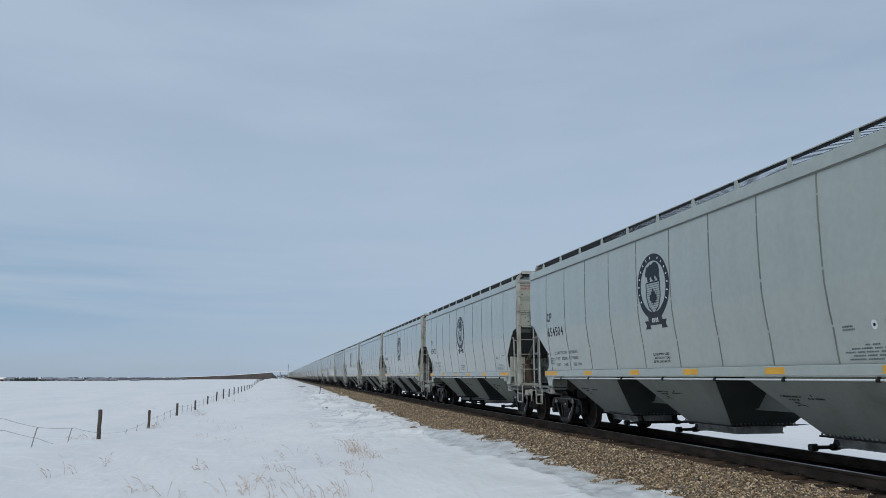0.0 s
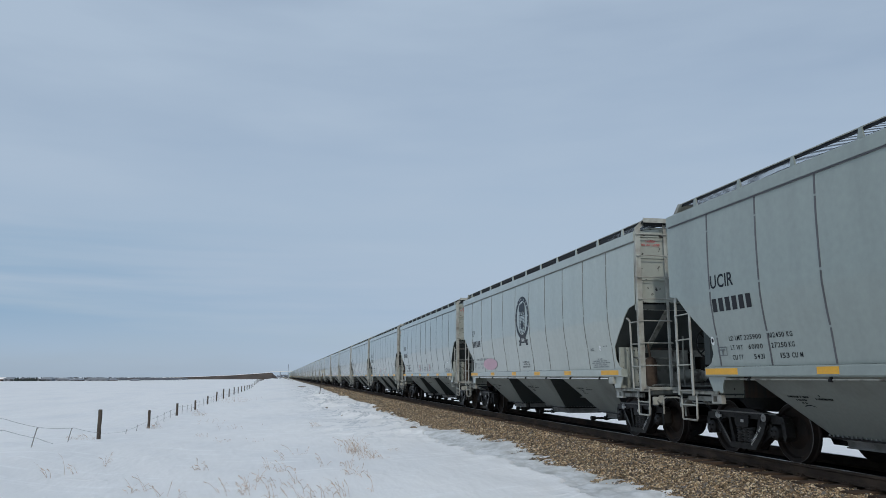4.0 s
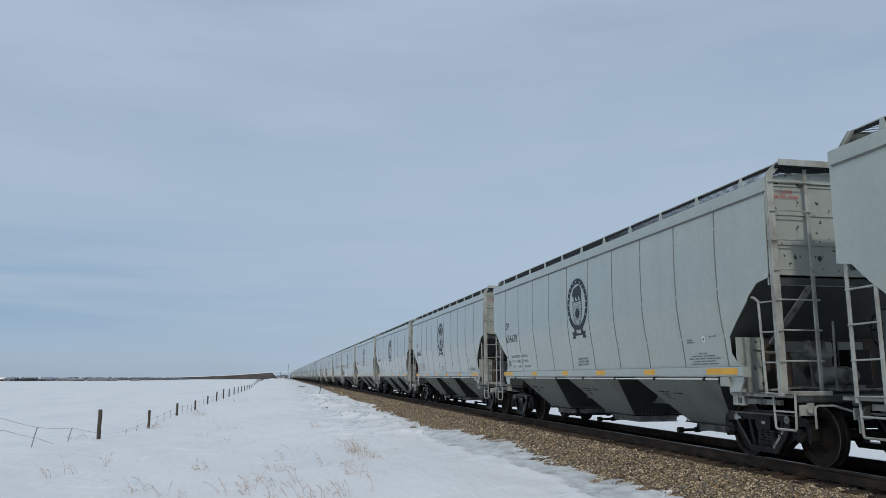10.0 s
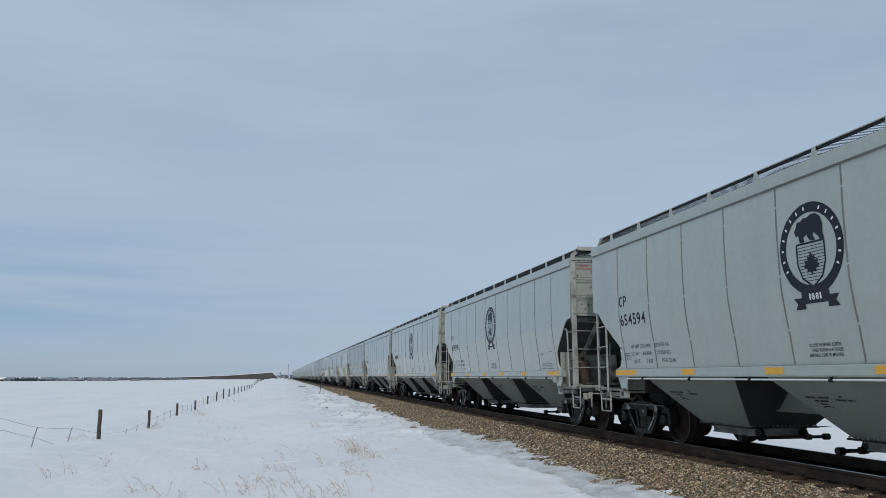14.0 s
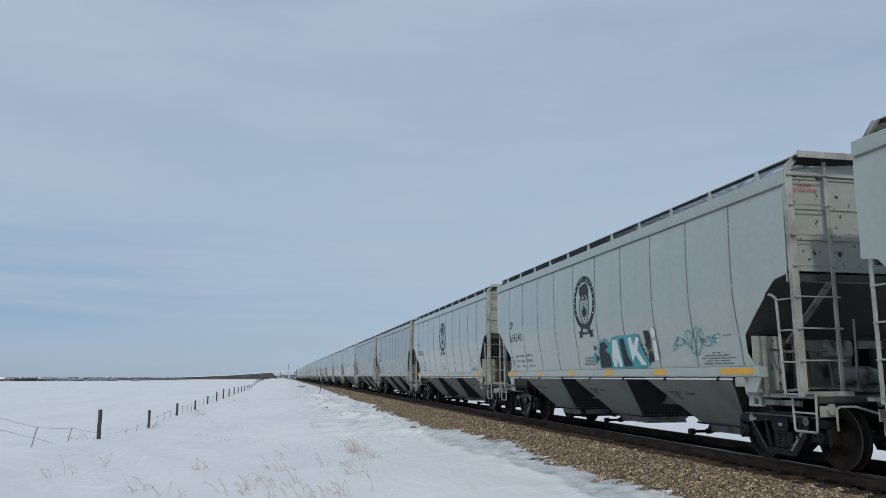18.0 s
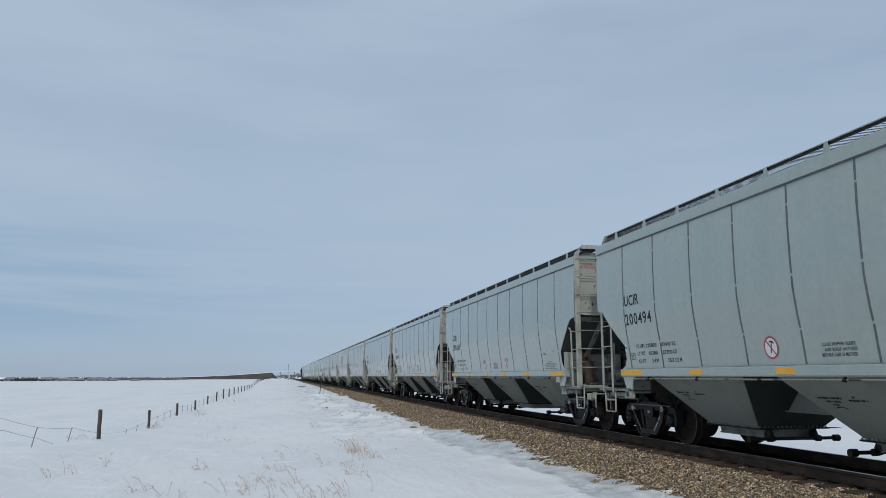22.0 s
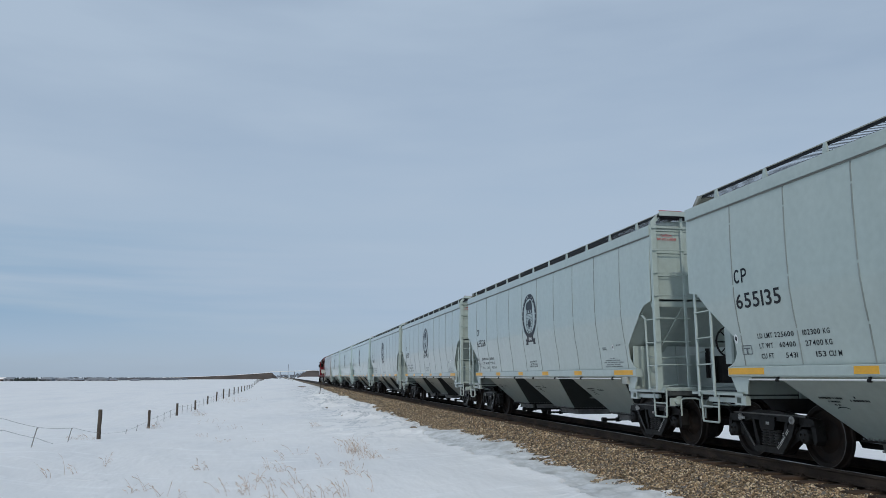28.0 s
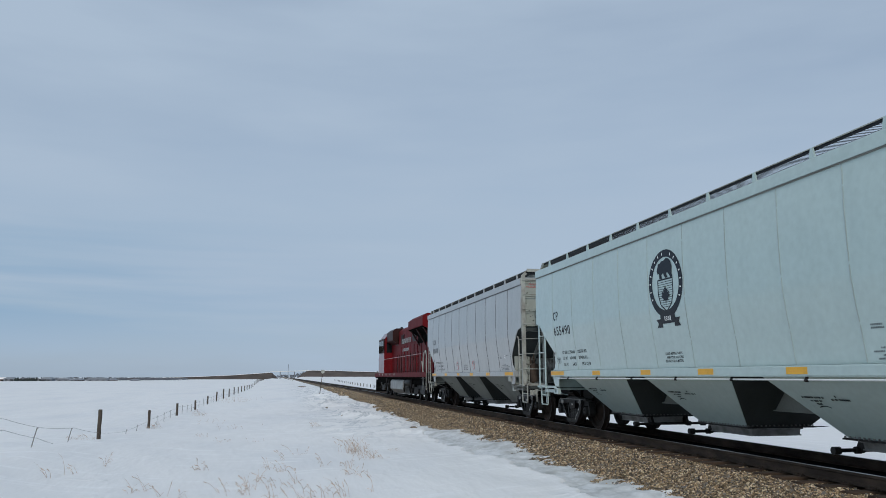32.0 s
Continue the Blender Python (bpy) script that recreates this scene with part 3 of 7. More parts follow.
def bearing_mesh():
    m = Mesh()
    m.lathe([(-1.15, 0.03), (-1.15, 0.06), (-1.13, 0.105), (-1.10, 0.115), (-0.96, 0.115), (-0.92, 0.09)], "x", n=16)
    for i in range(3):
        a = 2 * math.pi * i / 3 + 0.5
        m.tube((-1.17, 0.055 * math.cos(a), 0.055 * math.sin(a)), (-1.14, 0.055 * math.cos(a), 0.055 * math.sin(a)), 0.018, 6)
    return m


def side_frame_mesh(s):
    """A cast truck side: top member, pedestals, sloping tension members, bottom pocket; s: side, -1 towards the fence."""
    m = Mesh()
    x0, x1 = sorted((s * 0.93, s * 1.09))
    m.prism([(-1.10, 0.60), (-1.06, 0.70), (-0.85, 0.73), (-0.5, 0.76), (-0.28, 0.80), (0.28, 0.80), (0.5, 0.76), (0.85, 0.73), (1.06, 0.70), (1.10, 0.60),
             (0.72, 0.585), (0.45, 0.64), (-0.45, 0.64), (-0.72, 0.585)], "x", x0, x1)
    for k in (-1, 1):
        m.prism([(k * 1.10, 0.62), (k * 1.12, 0.40), (k * 1.07, 0.33), (k * 1.02, 0.42), (k * 1.01, 0.62)], "x", x0, x1)
        m.prism([(k * 0.77, 0.62), (k * 0.76, 0.42), (k * 0.70, 0.36), (k * 0.66, 0.46), (k * 0.64, 0.64)], "x", x0, x1)
        m.prism([(k * 0.80, 0.46), (k * 0.36, 0.155), (k * 0.22, 0.155), (k * 0.24, 0.235), (k * 0.44, 0.32), (k * 0.70, 0.60)], "x", x0 + 0.01, x1 - 0.01)
        m.prism([(k * 0.46, 0.66), (k * 0.40, 0.66), (k * 0.26, 0.22), (k * 0.36, 0.22)], "x", x0 + 0.015, x1 - 0.015)
    m.prism([(-0.42, 0.24), (0.42, 0.24), (0.36, 0.145), (-0.36, 0.145)], "x", x0 - 0.03, x1 + 0.03)
    # raised lip along the diagonals and the top
    xo = s * 1.10
    for k in (-1, 1):
        m.tube((xo, k * 0.72, 0.56), (xo, k * 0.34, 0.20), 0.022, 6)
    m.box(min(xo, s * 1.07), max(xo, s * 1.07), -0.9, 0.9, 0.715, 0.745)
    return m


def spring_mesh():
    m = Mesh()
    prof = [(0.0, 0.05)]
    for i in range(6):
        z = 0.015 + i * 0.042
        prof += [(z, 0.055), (z + 0.008, 0.074), (z + 0.022, 0.074), (z + 0.03, 0.055)]
    prof += [(0.262, 0.05)]
    return m.lathe(prof, "z", n=12)


TRUCK_MESH = {}


def make_truck(parent, y):
    if not TRUCK_MESH:
        b = Mesh()
        b.prism([(-0.17, 0.50), (0.17, 0.50), (0.20, 0.58), (0.20, 0.70), (-0.20, 0.70), (-0.20, 0.58)], "x", -1.12, 1.12)
        b.lathe([(0.70, 0.22), (0.76, 0.22), (0.76, 0.17)], "z", n=16)
        brake = Mesh().box(-0.75, 0.75, 0.30, 0.36, 0.38, 0.46).box(-0.75, 0.75, -0.36, -0.30, 0.38, 0.46)
        for sx in (-0.75, 0.75):
            for sy in (-1, 1):
                brake.prism([(sy * 0.30, 0.28), (sy * 0.36, 0.28), (sy * 0.44, 0.46), (sy * 0.42, 0.60), (sy * 0.33, 0.56)], "x", sx - 0.05, sx + 0.05)
        tag = Mesh()
        for y0, z0 in ((-0.02, 0.60), (0.62, 0.655), (-0.30, 0.30)):
            tag.box(-1.125, -1.118, y0 - 0.04, y0 + 0.04, z0 - 0.022, z0 + 0.022)
        knob = Mesh().lathe([(-1.118, 0.01), (-1.118, 0.034), (-1.126, 0.036), (-1.126, 0.056), (-1.10, 0.058)], "x", (0, 0, 0), 14)
        knob.lathe([(-1.178, 0.01), (-1.178, 0.036), (-1.188, 0.038), (-1.188, 0.060), (-1.17, 0.062)], "x", (0, -1.42, 0.015), 14)
        # cast figures down the sloping arm, as plain bars
        rr = random.Random(21)
        for k in range(12):
            f = 0.30 + 0.055 * k
            yy, zz = -1.42 + 0.44 * f, 0.0 - 0.46 * f
            w = rr.uniform(0.016, 0.026)
            if k != 3:
                tag.add([(-1.156, yy + 0.72 + a, zz + 0.665 + b) for a, b in ((0.016, 0.015), (0.016 + w * 0.6, 0.015 - w * 0.8), (-0.017 + w * 0.6, -0.016 - w * 0.8), (-0.017, -0.016))], [(0, 1, 2, 3)])
        near = side_frame_mesh(-1)
        arm = Mesh().lathe([(-1.175, 0.01), (-1.175, 0.062), (-1.10, 0.062)], "x", (0, 0, 0), 14)
        arm.prism([(-0.055, 0.0), (0.055, 0.02), (0.21, -0.20), (0.46, -0.44), (0.42, -0.53), (0.30, -0.51), (0.07, -0.25)], "x", -1.15, -1.10)
        # paler strips along the edges colour in the frame's highlights
        rib = Mesh().box(-1.108, -1.098, -0.92, 0.92, 0.728, 0.750).tube((-1.112, 0.70, 0.60), (-1.112, 0.36, 0.22), 0.016, 6)
        rib.box(-1.112, -1.10, -0.34, 0.34, 0.215, 0.235).box(-1.116, -1.10, -0.20, 0.20, 0.655, 0.672)
        for key, me, ma in (("rib", rib, LINK), ("arm", arm, CAST), ("bolster", b, STEEL_BLACK), ("brake_beam", brake, STEEL_BLACK), ("near", near, CAST), ("far", side_frame_mesh(1), CAST),
                            ("spring", spring_mesh(), SPRING), ("bearing", bearing_mesh(), CAST), ("wheelset", wheelset_mesh(WHEEL_R), WHEEL), ("stencil", tag, TAGP), ("knob", knob, TAGP)):
            TRUCK_MESH[key] = me.data(key, ma)
        worn_treads(TRUCK_MESH["wheelset"], WHEEL_R)
    t = part("truck", TRUCK_MESH["bolster"], None, parent, "black cast steel three-piece truck", (0, y, 0))
    part("side_frame", TRUCK_MESH["near"], None, t)
    part("side_frame", TRUCK_MESH["far"], None, t)
    part("round_boss", TRUCK_MESH["knob"], None, t, "pale ringed round boss", at=(0, 0.72, 0.665))
    part("frame_arm", TRUCK_MESH["arm"], None, t, "dark sloping arm with cast figures", at=(0, -0.70, 0.68))
    part("frame_rib", TRUCK_MESH["rib"], None, t, "pale highlight edges on the truck frame")
    tagged(part("stencil", TRUCK_MESH["stencil"], None, t, "small white figures and tags"), kind="stuff")
    for k in (-0.155, 0.0, 0.155):
        part("coil_spring", TRUCK_MESH["spring"], None, t, at=(-1.03, k, 0.24))
    for k in (-0.889, 0.889):
        part("bearing", TRUCK_MESH["bearing"], None, t, at=(0, k, WHEEL_R))
        w = part("wheelset", TRUCK_MESH["wheelset"], None, t, "rust-brown steel wheels on an axle")
        w.matrix_parent_inverse = Matrix.Translation((0, k, WHEEL_R))
    return t


def make_end(c, s, paint, grime):
    """All that stands at one end of a hopper car; s: +1 far end, -1 near end."""
    worn = grime is GRIME
    trim = TRIM if worn else paint

    def Y(d):
        return s * (HALF - d)

    def yb(m, x0, x1, d0, d1, z0, z1, ch=0.0):
        a, b = sorted((Y(d0), Y(d1)))
        return m.box(x0, x1, a, b, z0, z1, ch)
    rim = [(Y(0.83), 2.68), (Y(0.80), 2.68)]
    for z in (2.85, 3.31, 3.77, 4.22):
        rim += [(Y(0.80), z - 0.022), (Y(0.776), z - 0.014), (Y(0.776), z + 0.010), (Y(0.80), z + 0.018)]
    end = Mesh().prism(rim + [(Y(0.80), 4.30), (Y(0.83), 4.30)], "x", -1.612, 1.612)
    end.prism([(-1.56, 4.30), (1.56, 4.30), (1.30, 4.40), (0.6, 4.45), (-0.6, 4.45), (-1.30, 4.40)], "y", *sorted((Y(0.80), Y(0.83))))
    part("end_sheet", end, END if worn else paint, c, "grey-green end sheet with dark scuffs" if worn else "clean pale end sheet")
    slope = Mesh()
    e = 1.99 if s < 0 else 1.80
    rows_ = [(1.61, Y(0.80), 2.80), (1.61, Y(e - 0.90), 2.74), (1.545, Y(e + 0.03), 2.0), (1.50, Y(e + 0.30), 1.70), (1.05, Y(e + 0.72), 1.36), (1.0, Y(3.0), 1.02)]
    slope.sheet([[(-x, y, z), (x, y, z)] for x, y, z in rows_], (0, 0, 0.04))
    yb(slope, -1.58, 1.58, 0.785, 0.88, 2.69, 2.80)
    # on worn cars the dark colour carries this sheet's shade
    part("slope_sheet", slope, SHADED_SHEET if worn else paint, c, "sloping end sheet with its shade painted dark" if worn else "pale sloping end sheet in the shade")
    pale_to = -1.06 if worn else -0.54
    plate = yb(Mesh(), -1.49, pale_to, 1.92, 1.95, 0.98, 1.96)
    for x in (-1.28, pale_to + 0.03):
        yb(plate, x - 0.02, x + 0.02, 1.895, 1.92, 1.12, 1.95)
    part("end_bulkhead", plate, END if worn else paint, c, "pale end plate")
    # inner stretch of the plate, darkened for shade on worn cars
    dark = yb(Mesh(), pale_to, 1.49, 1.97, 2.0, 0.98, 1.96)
    part("center_bulkhead", dark, SHADED_INNER if worn else paint, c, "inner plate with rust streaks over painted-in shade" if worn else "pale inner plate in the shade")
    if worn:
        part("speckled_plate", yb(Mesh(), -0.80, 0.85, 1.90, 1.93, 1.12, 1.90), GRIME, c, "grimy speckled grey plate")
    bar = Mesh()
    y0, y1 = Y(0.82), Y(1.84)
    bar.add([(-0.94, y0, 2.72), (-0.83, y0, 2.72), (-0.83, y0, 2.68), (-0.94, y0, 2.68), (-0.96, y1, 1.88), (-0.85, y1, 1.88), (-0.85, y1, 1.84), (-0.96, y1, 1.84)],
            [(0, 1, 2, 3), (4, 7, 6, 5), (0, 4, 5, 1), (1, 5, 6, 2), (2, 6, 7, 3), (3, 7, 4, 0)])
    part("brace", bar, grime, c)
    if s < 0:
        # corner post, bending in at the top, with the end ladder
        post = yb(Mesh(), -1.63, -1.515, 0.66, 0.69, 1.05, 4.32, 0.008)
        yb(post, -1.63, -1.615, 0.69, 0.74, 1.05, 4.32)
        post.prism([(-1.63, 4.31), (-1.63, 4.37), (-1.44, 4.555), (-1.24, 4.555), (-1.24, 4.475), (-1.39, 4.475), (-1.515, 4.36), (-1.515, 4.31)], "y", *sorted((Y(0.655), Y(0.685))))
        part("corner_post", post, trim, c)
        part("ladder_stile", yb(Mesh(), -0.99, -0.93, 0.655, 0.69, 1.08, 4.47, 0.008), trim, c)
        for i in range(7):
            z = 4.24 - 0.448 * i
            rung = Mesh().tube((-1.63, Y(0.63), z), (-0.90, Y(0.63), z), 0.0115, 6)
            for x in (-1.60, -0.95):
                yb(rung, x - 0.022, x + 0.022, 0.615, 0.655, z - 0.016, z + 0.016)
            part("ladder_rung", rung, trim, c)
        # crosswalk at the roof
        part("crosswalk_edge", yb(Mesh(), -1.50, 1.30, 0.52, 0.54, 4.465, 4.56), trim, c)
        if not worn:
            part("red_edge_strip", yb(Mesh(), -1.50, -1.02, 0.516, 0.55, 4.561, 4.569), RED, c, "red strip along the walkway edge")
        wk = Mesh()
        for i in range(56):
            x = -1.48 + 0.05 * i
            yb(wk, x - 0.007, x + 0.007, 0.54, 0.90, 4.45, 4.485)
        part("crosswalk", wk, GRATE, c)
        part("ladder_stile", Mesh().pipe([(-1.60, Y(1.05), 1.06), (-1.61, Y(1.10), 2.46), (-1.60, Y(1.22), 2.53), (-1.585, Y(1.30), 2.54)], 0.021, 6), trim, c)
        part("end_platform", yb(Mesh(), -1.54, -0.92, 0.50, 0.66, 1.055, 1.125, 0.010), trim, c)
        rows = (1.08, 0.66)
    else:
        part("ladder_stile", yb(Mesh(), -1.61, -1.58, 0.745, 0.805, 1.0, 2.78, 0.008), trim, c)
        part("ladder_stile", yb(Mesh(), -1.61, -1.58, 1.225, 1.285, 1.0, 2.48, 0.008), trim, c)
        rows = (1.28, 0.75)
    for z in (2.44, 1.99, 1.54, 1.09):
        part("ladder_rung", Mesh().tube((-1.61, Y(rows[0]), z), (-1.61, Y(rows[1]), z - 0.01), 0.0125, 6), trim, c)
    # stirrup step
    a, b = (0.50, 0.96) if s < 0 else (0.78, 1.27)
    st = Mesh().pipe([(-1.55, Y(a - 0.02), 1.08), (-1.55, Y(a), 0.60), (-1.55, Y(a + 0.02), 0.575), (-1.55, Y(b - 0.02), 0.575), (-1.55, Y(b), 0.60), (-1.55, Y(b + 0.02), 1.06)], 0.018, 6)
    part("stirrup_step", st.tube((-1.55, Y(a), 0.83), (-1.55, Y(b), 0.83), 0.015, 6), trim, c)
    # platform, sills and pads
    part("platform_angle", yb(Mesh(), -1.58, -1.49, 0.50, 2.02, 1.065, 1.085).box(-1.58, -1.57, *sorted((Y(0.5), Y(2.02))), 1.03, 1.085), grime, c)
    part("end_sill", yb(yb(Mesh(), -1.46, 1.46, 0.52, 0.64, 0.96, 1.07, 0.02), -1.47, 1.47, 0.64, 1.96, 1.02, 1.045), SHADED_SHEET, c)
    pad = yb(Mesh(), -1.54, -1.46, 1.74, 1.79, 0.88, 1.03)
    yb(pad, -1.54, -1.46, 1.91, 2.04, 0.88, 1.03)
    yb(pad, -1.54, -1.46, 1.79, 1.91, 1.0, 1.03)
    yb(pad, -1.54, -1.46, 1.79, 1.91, 0.88, 0.91)
    part("jacking_pad", pad, trim, c)
    part("side_bracket", yb(Mesh(), -1.50, -1.44, 0.9, 1.74, 0.91, 0.99), grime, c)
    pv = yb(Mesh(), -1.46, -1.22, 0.52, 0.545, 0.78, 0.93).prism([(-1.44, 0.80), (-1.36, 0.80), (-1.08, 1.05), (-1.20, 1.05)], "y", *sorted((Y(0.55), Y(0.58))))
    pv.tube((-1.33, Y(0.46), 0.86), (-1.33, Y(0.60), 0.86), 0.05, 8)
    part("lever_bracket", pv, trim, c)
    part("sill_web", Mesh().prism([(Y(1.68), 1.325), (Y(2.24), 1.325), (Y(2.16), 1.27), (Y(2.12), 1.20), (Y(2.10), 1.06), (Y(1.84), 1.06)], "x", -1.545, -1.515), paint, c)
    # draft gear
    part("draft_sill", yb(Mesh(), -0.22, 0.22, 0.55, 3.4, 0.72, 1.02), STEEL_BLACK, c)
    cp = yb(Mesh(), -0.10, 0.10, 0.12, 0.60, 0.75, 0.92, 0.03)
    yb(cp, -0.17, 0.13, -0.02, 0.20, 0.70, 0.98, 0.04)
    yb(cp, 0.08, 0.17, -0.05, 0.10, 0.70, 0.96, 0.03)
    part("coupler", cp, STEEL_BLACK, c)
    lever = Mesh().pipe([(-1.29, Y(0.42), 0.60), (-1.29, Y(0.42), 0.89), (-1.24, Y(0.42), 0.92), (-1.0, Y(0.40), 0.92), (-0.7, Y(0.30), 0.82), (-0.15, Y(0.15), 0.78)], 0.017, 6)
    part("uncoupling_lever", lever, trim, c)
    hose = [(-0.35, Y(0.45), 0.80), (-0.36, Y(0.30), 0.72), (-0.34, Y(0.15), 0.52), (-0.26, Y(0.03), 0.42), (-0.15, Y(0.0), 0.45)]
    part("air_hose", Mesh().pipe(hose, 0.025, 6), STEEL_BLACK, c)
    if s > 0:
        wh = Mesh()
        n = 20
        cy, cz, cx, r = Y(0.42), 1.95, -0.72, 0.28
        wh.pipe([(cx + r * math.cos(2 * math.pi * i / n), cy, cz + r * math.sin(2 * math.pi * i / n)) for i in range(n + 1)], 0.018, 6)
        for i in range(4):
            a = math.pi * i / 4
            wh.tube((cx - r * math.cos(a), cy, cz - r * math.sin(a)), (cx + r * math.cos(a), cy, cz + r * math.sin(a)), 0.012, 5)
        part("hand_brake_wheel", wh, STEEL_BLACK, c)
        hb = yb(Mesh(), -0.90, -0.55, 0.50, 0.75, 1.55, 2.2, 0.03)
        part("hand_brake_housing", hb, SHADED_SHEET if worn else paint, c)
    else:
        if worn:
            part("brake_cylinder", Mesh().lathe([(1.12, 0.03), (1.13, 0.11), (1.20, 0.125), (1.62, 0.125), (1.70, 0.10), (1.74, 0.03)], "z", (-1.0, Y(1.45), 0), 14).tube((-1.0, Y(1.45), 1.72), (-0.98, Y(1.6), 2.05), 0.022, 6), RUST, c, "rust-brown upright brake cylinder")
            bk = Mesh().tube((-0.62, Y(0.75), 2.15), (-0.60, Y(0.80), 1.12), 0.018, 6).tube((-0.42, Y(1.6), 1.9), (-0.44, Y(1.5), 1.12), 0.03, 6)
            yb(bk, -0.58, -0.30, 1.2, 1.5, 1.62, 1.86, 0.03)
            bk.lathe([(-0.36, 0.02), (-0.34, 0.10), (-0.28, 0.15), (0.28, 0.15), (0.34, 0.10), (0.36, 0.02)], "x", (-0.10, Y(1.40), 1.34), 14)
            part("brake_rigging", bk, GRIME, c, "grimy brake rods and valve box")
        vb = yb(Mesh(), 0.1, 0.5, 1.3, 1.6, 1.2, 1.75, 0.04)
        vb.tube((-0.1, Y(1.4), 1.3), (-0.1, Y(1.4), 1.9), 0.05, 8)
        part("brake_valve", vb, STEEL_BLACK, c)
        pp = Mesh().pipe([(-1.2, Y(1.9), 1.75), (-1.2, Y(1.5), 1.7), (-0.6, Y(1.4), 1.72), (-0.1, Y(1.4), 1.85)], 0.02, 6)
        part("brake_pipe", pp, grime, c)
        pp = Mesh().pipe([(-1.3, Y(1.7), 1.1), (-0.9, Y(1.2), 1.16), (-0.2, Y(1.1), 1.12), (0.8, Y(1.1), 1.14)], 0.022, 6)
        part("brake_pipe", pp, grime, c)


ZB = 0.45               # height of the hopper outlets


def hopper_mesh(top0, top1, b0, b1):
    """A discharge hopper: a trapezoid funnel, open above; ys of its top and of its outlet."""
    m = Mesh()
    zt, xt, xb = 1.36, 1.44, 0.62
    out = [(-xt, top0, zt), (xt, top0, zt), (xt, top1, zt), (-xt, top1, zt)]
    low = [(-xb, b0, ZB), (xb, b0, ZB), (xb, b1, ZB), (-xb, b1, ZB)]
    m.add(out + low, [(0, 1, 5, 4), (1, 2, 6, 5), (2, 3, 7, 6), (3, 0, 4, 7), (4, 5, 6, 7)])
    return m


def make_hopper(c, top0, top1, b0, b1, paint, i):
    side = Mesh()
    zt, xt, xb = 1.36, -1.45, -0.635
    side.sheet([[(xt, top0, zt), (xt, top1, zt)], [(xb, b0, ZB), (xb, b1, ZB)]], (0.02, 0, 0.01))
    # funnel coloured dark for the shade under the car
    h = part("hopper", hopper_mesh(top0, top1, b0, b1), SHADED_SHEET, c, "sloping discharge hopper with its shade painted dark")
    # worn cars: shade and grime both sit in this darker paint
    part("hopper_side", side, HOPPER if paint in WORN else paint, h, "grey side sheet, darkened for grime and shade on worn cars")
    fl = Mesh().box(-0.70, 0.70, b0 - 0.07, b1 + 0.07, ZB - 0.02, ZB + 0.005)
    fl.prism([(-0.70, ZB - 0.02), (-0.70, ZB + 0.008), (0.80, ZB + 0.008), (0.95, ZB - 0.006)], "y", b0 - 0.11, b0 - 0.07)
    part("outlet_flange", fl, STEEL_BLACK, h, "bolted outlet flange")
    bolt = Mesh()
    for k in range(18):
        y = b0 - 0.04 + (b1 - b0 + 0.08) * k / 17
        bolt.tube((-0.672, y, ZB + 0.004), (-0.672, y, ZB + 0.034), 0.017, 6)
    for k in range(16):
        x = -0.64 + 1.28 * k / 15
        bolt.tube((x, b0 - 0.05, ZB + 0.004), (x, b0 - 0.05, ZB + 0.034), 0.017, 6)
    tagged(part("bolting", bolt, GATE, h, "row of bolts along the flange"), kind="stuff")
    gt = Mesh().prism([(-0.50, ZB - 0.02), (0.50, ZB - 0.02), (0.47, 0.285), (-0.47, 0.285)], "y", b0 + 0.09, b1 - 0.09)
    gt.box(-0.52, 0.52, b0 + 0.05, b1 - 0.05, 0.395, 0.425).box(-0.49, 0.49, b0 + 0.07, b1 - 0.07, 0.285, 0.305)
    part("outlet_gate", gt, GATE, h, "grey steel outlet gate")
    # opening shaft across the outlet, with a capstan at both ends
    ym = b0 - 0.06 if i == 0 else b1 + 0.06
    sh = Mesh().tube((-0.80, ym, 0.275), (0.80, ym, 0.275), 0.028, 10)
    for s in (-1, 1):
        sh.lathe([(s * 0.88, 0.02), (s * 0.88, 0.056), (s * 0.77, 0.056), (s * 0.76, 0.030)], "x", (0, ym, 0.275), 12)
        sh.lathe([(s * 0.52, 0.03), (s * 0.51, 0.052), (s * 0.42, 0.052), (s * 0.41, 0.03)], "x", (0, ym, 0.275), 12)
        a, b = sorted((s * 0.40, s * 0.46))
        yo = -0.10 if i == 0 else 0.10
        sh.prism([(ym + yo * 0.6, 0.26), (ym + yo * 0.4, 0.235), (ym - yo * 0.4, 0.235), (ym - yo * 1.6, 0.30), (ym - yo * 2.0, ZB - 0.02), (ym - yo * 0.3, ZB - 0.02)], "x", a, b)
    part("gate_capstan", sh, CAST, h)
    # stencilled notes on the side sheet
    st = Mesh()

    def on(yv, z):
        f = (zt - z) / (zt - ZB)
        return (xt + (xb - xt) * f - 0.006, yv, z - 0.006)
    ym = (top0 + top1) / 2
    rnd = random.Random(i)

    def row(ya, yb, z, h_):
        y = ya
        while y > yb:
            w = rnd.uniform(0.014, 0.026)
            q = (y, y - w)
            st.add([on(q[0], z), on(q[1], z), on(q[1], z + h_), on(q[0], z + h_)], [(0, 1, 2, 3)])
            y -= w + (0.007 if rnd.random() < 0.85 else 0.03)
    row(ym + 1.02, ym + 0.55, 1.025, 0.026)
    row(ym + 0.88, ym + 0.62, 0.978, 0.024)
    row(ym + 0.80, ym + 0.69, 0.935, 0.022)
    row(ym + 0.42, ym + 0.06, 1.0, 0.026)
    row(ym + 0.31, ym + 0.285, 1.045, 0.026)
    for k in range(6):
        a, b = -1 + k / 3, -1 + (k + 1) / 3
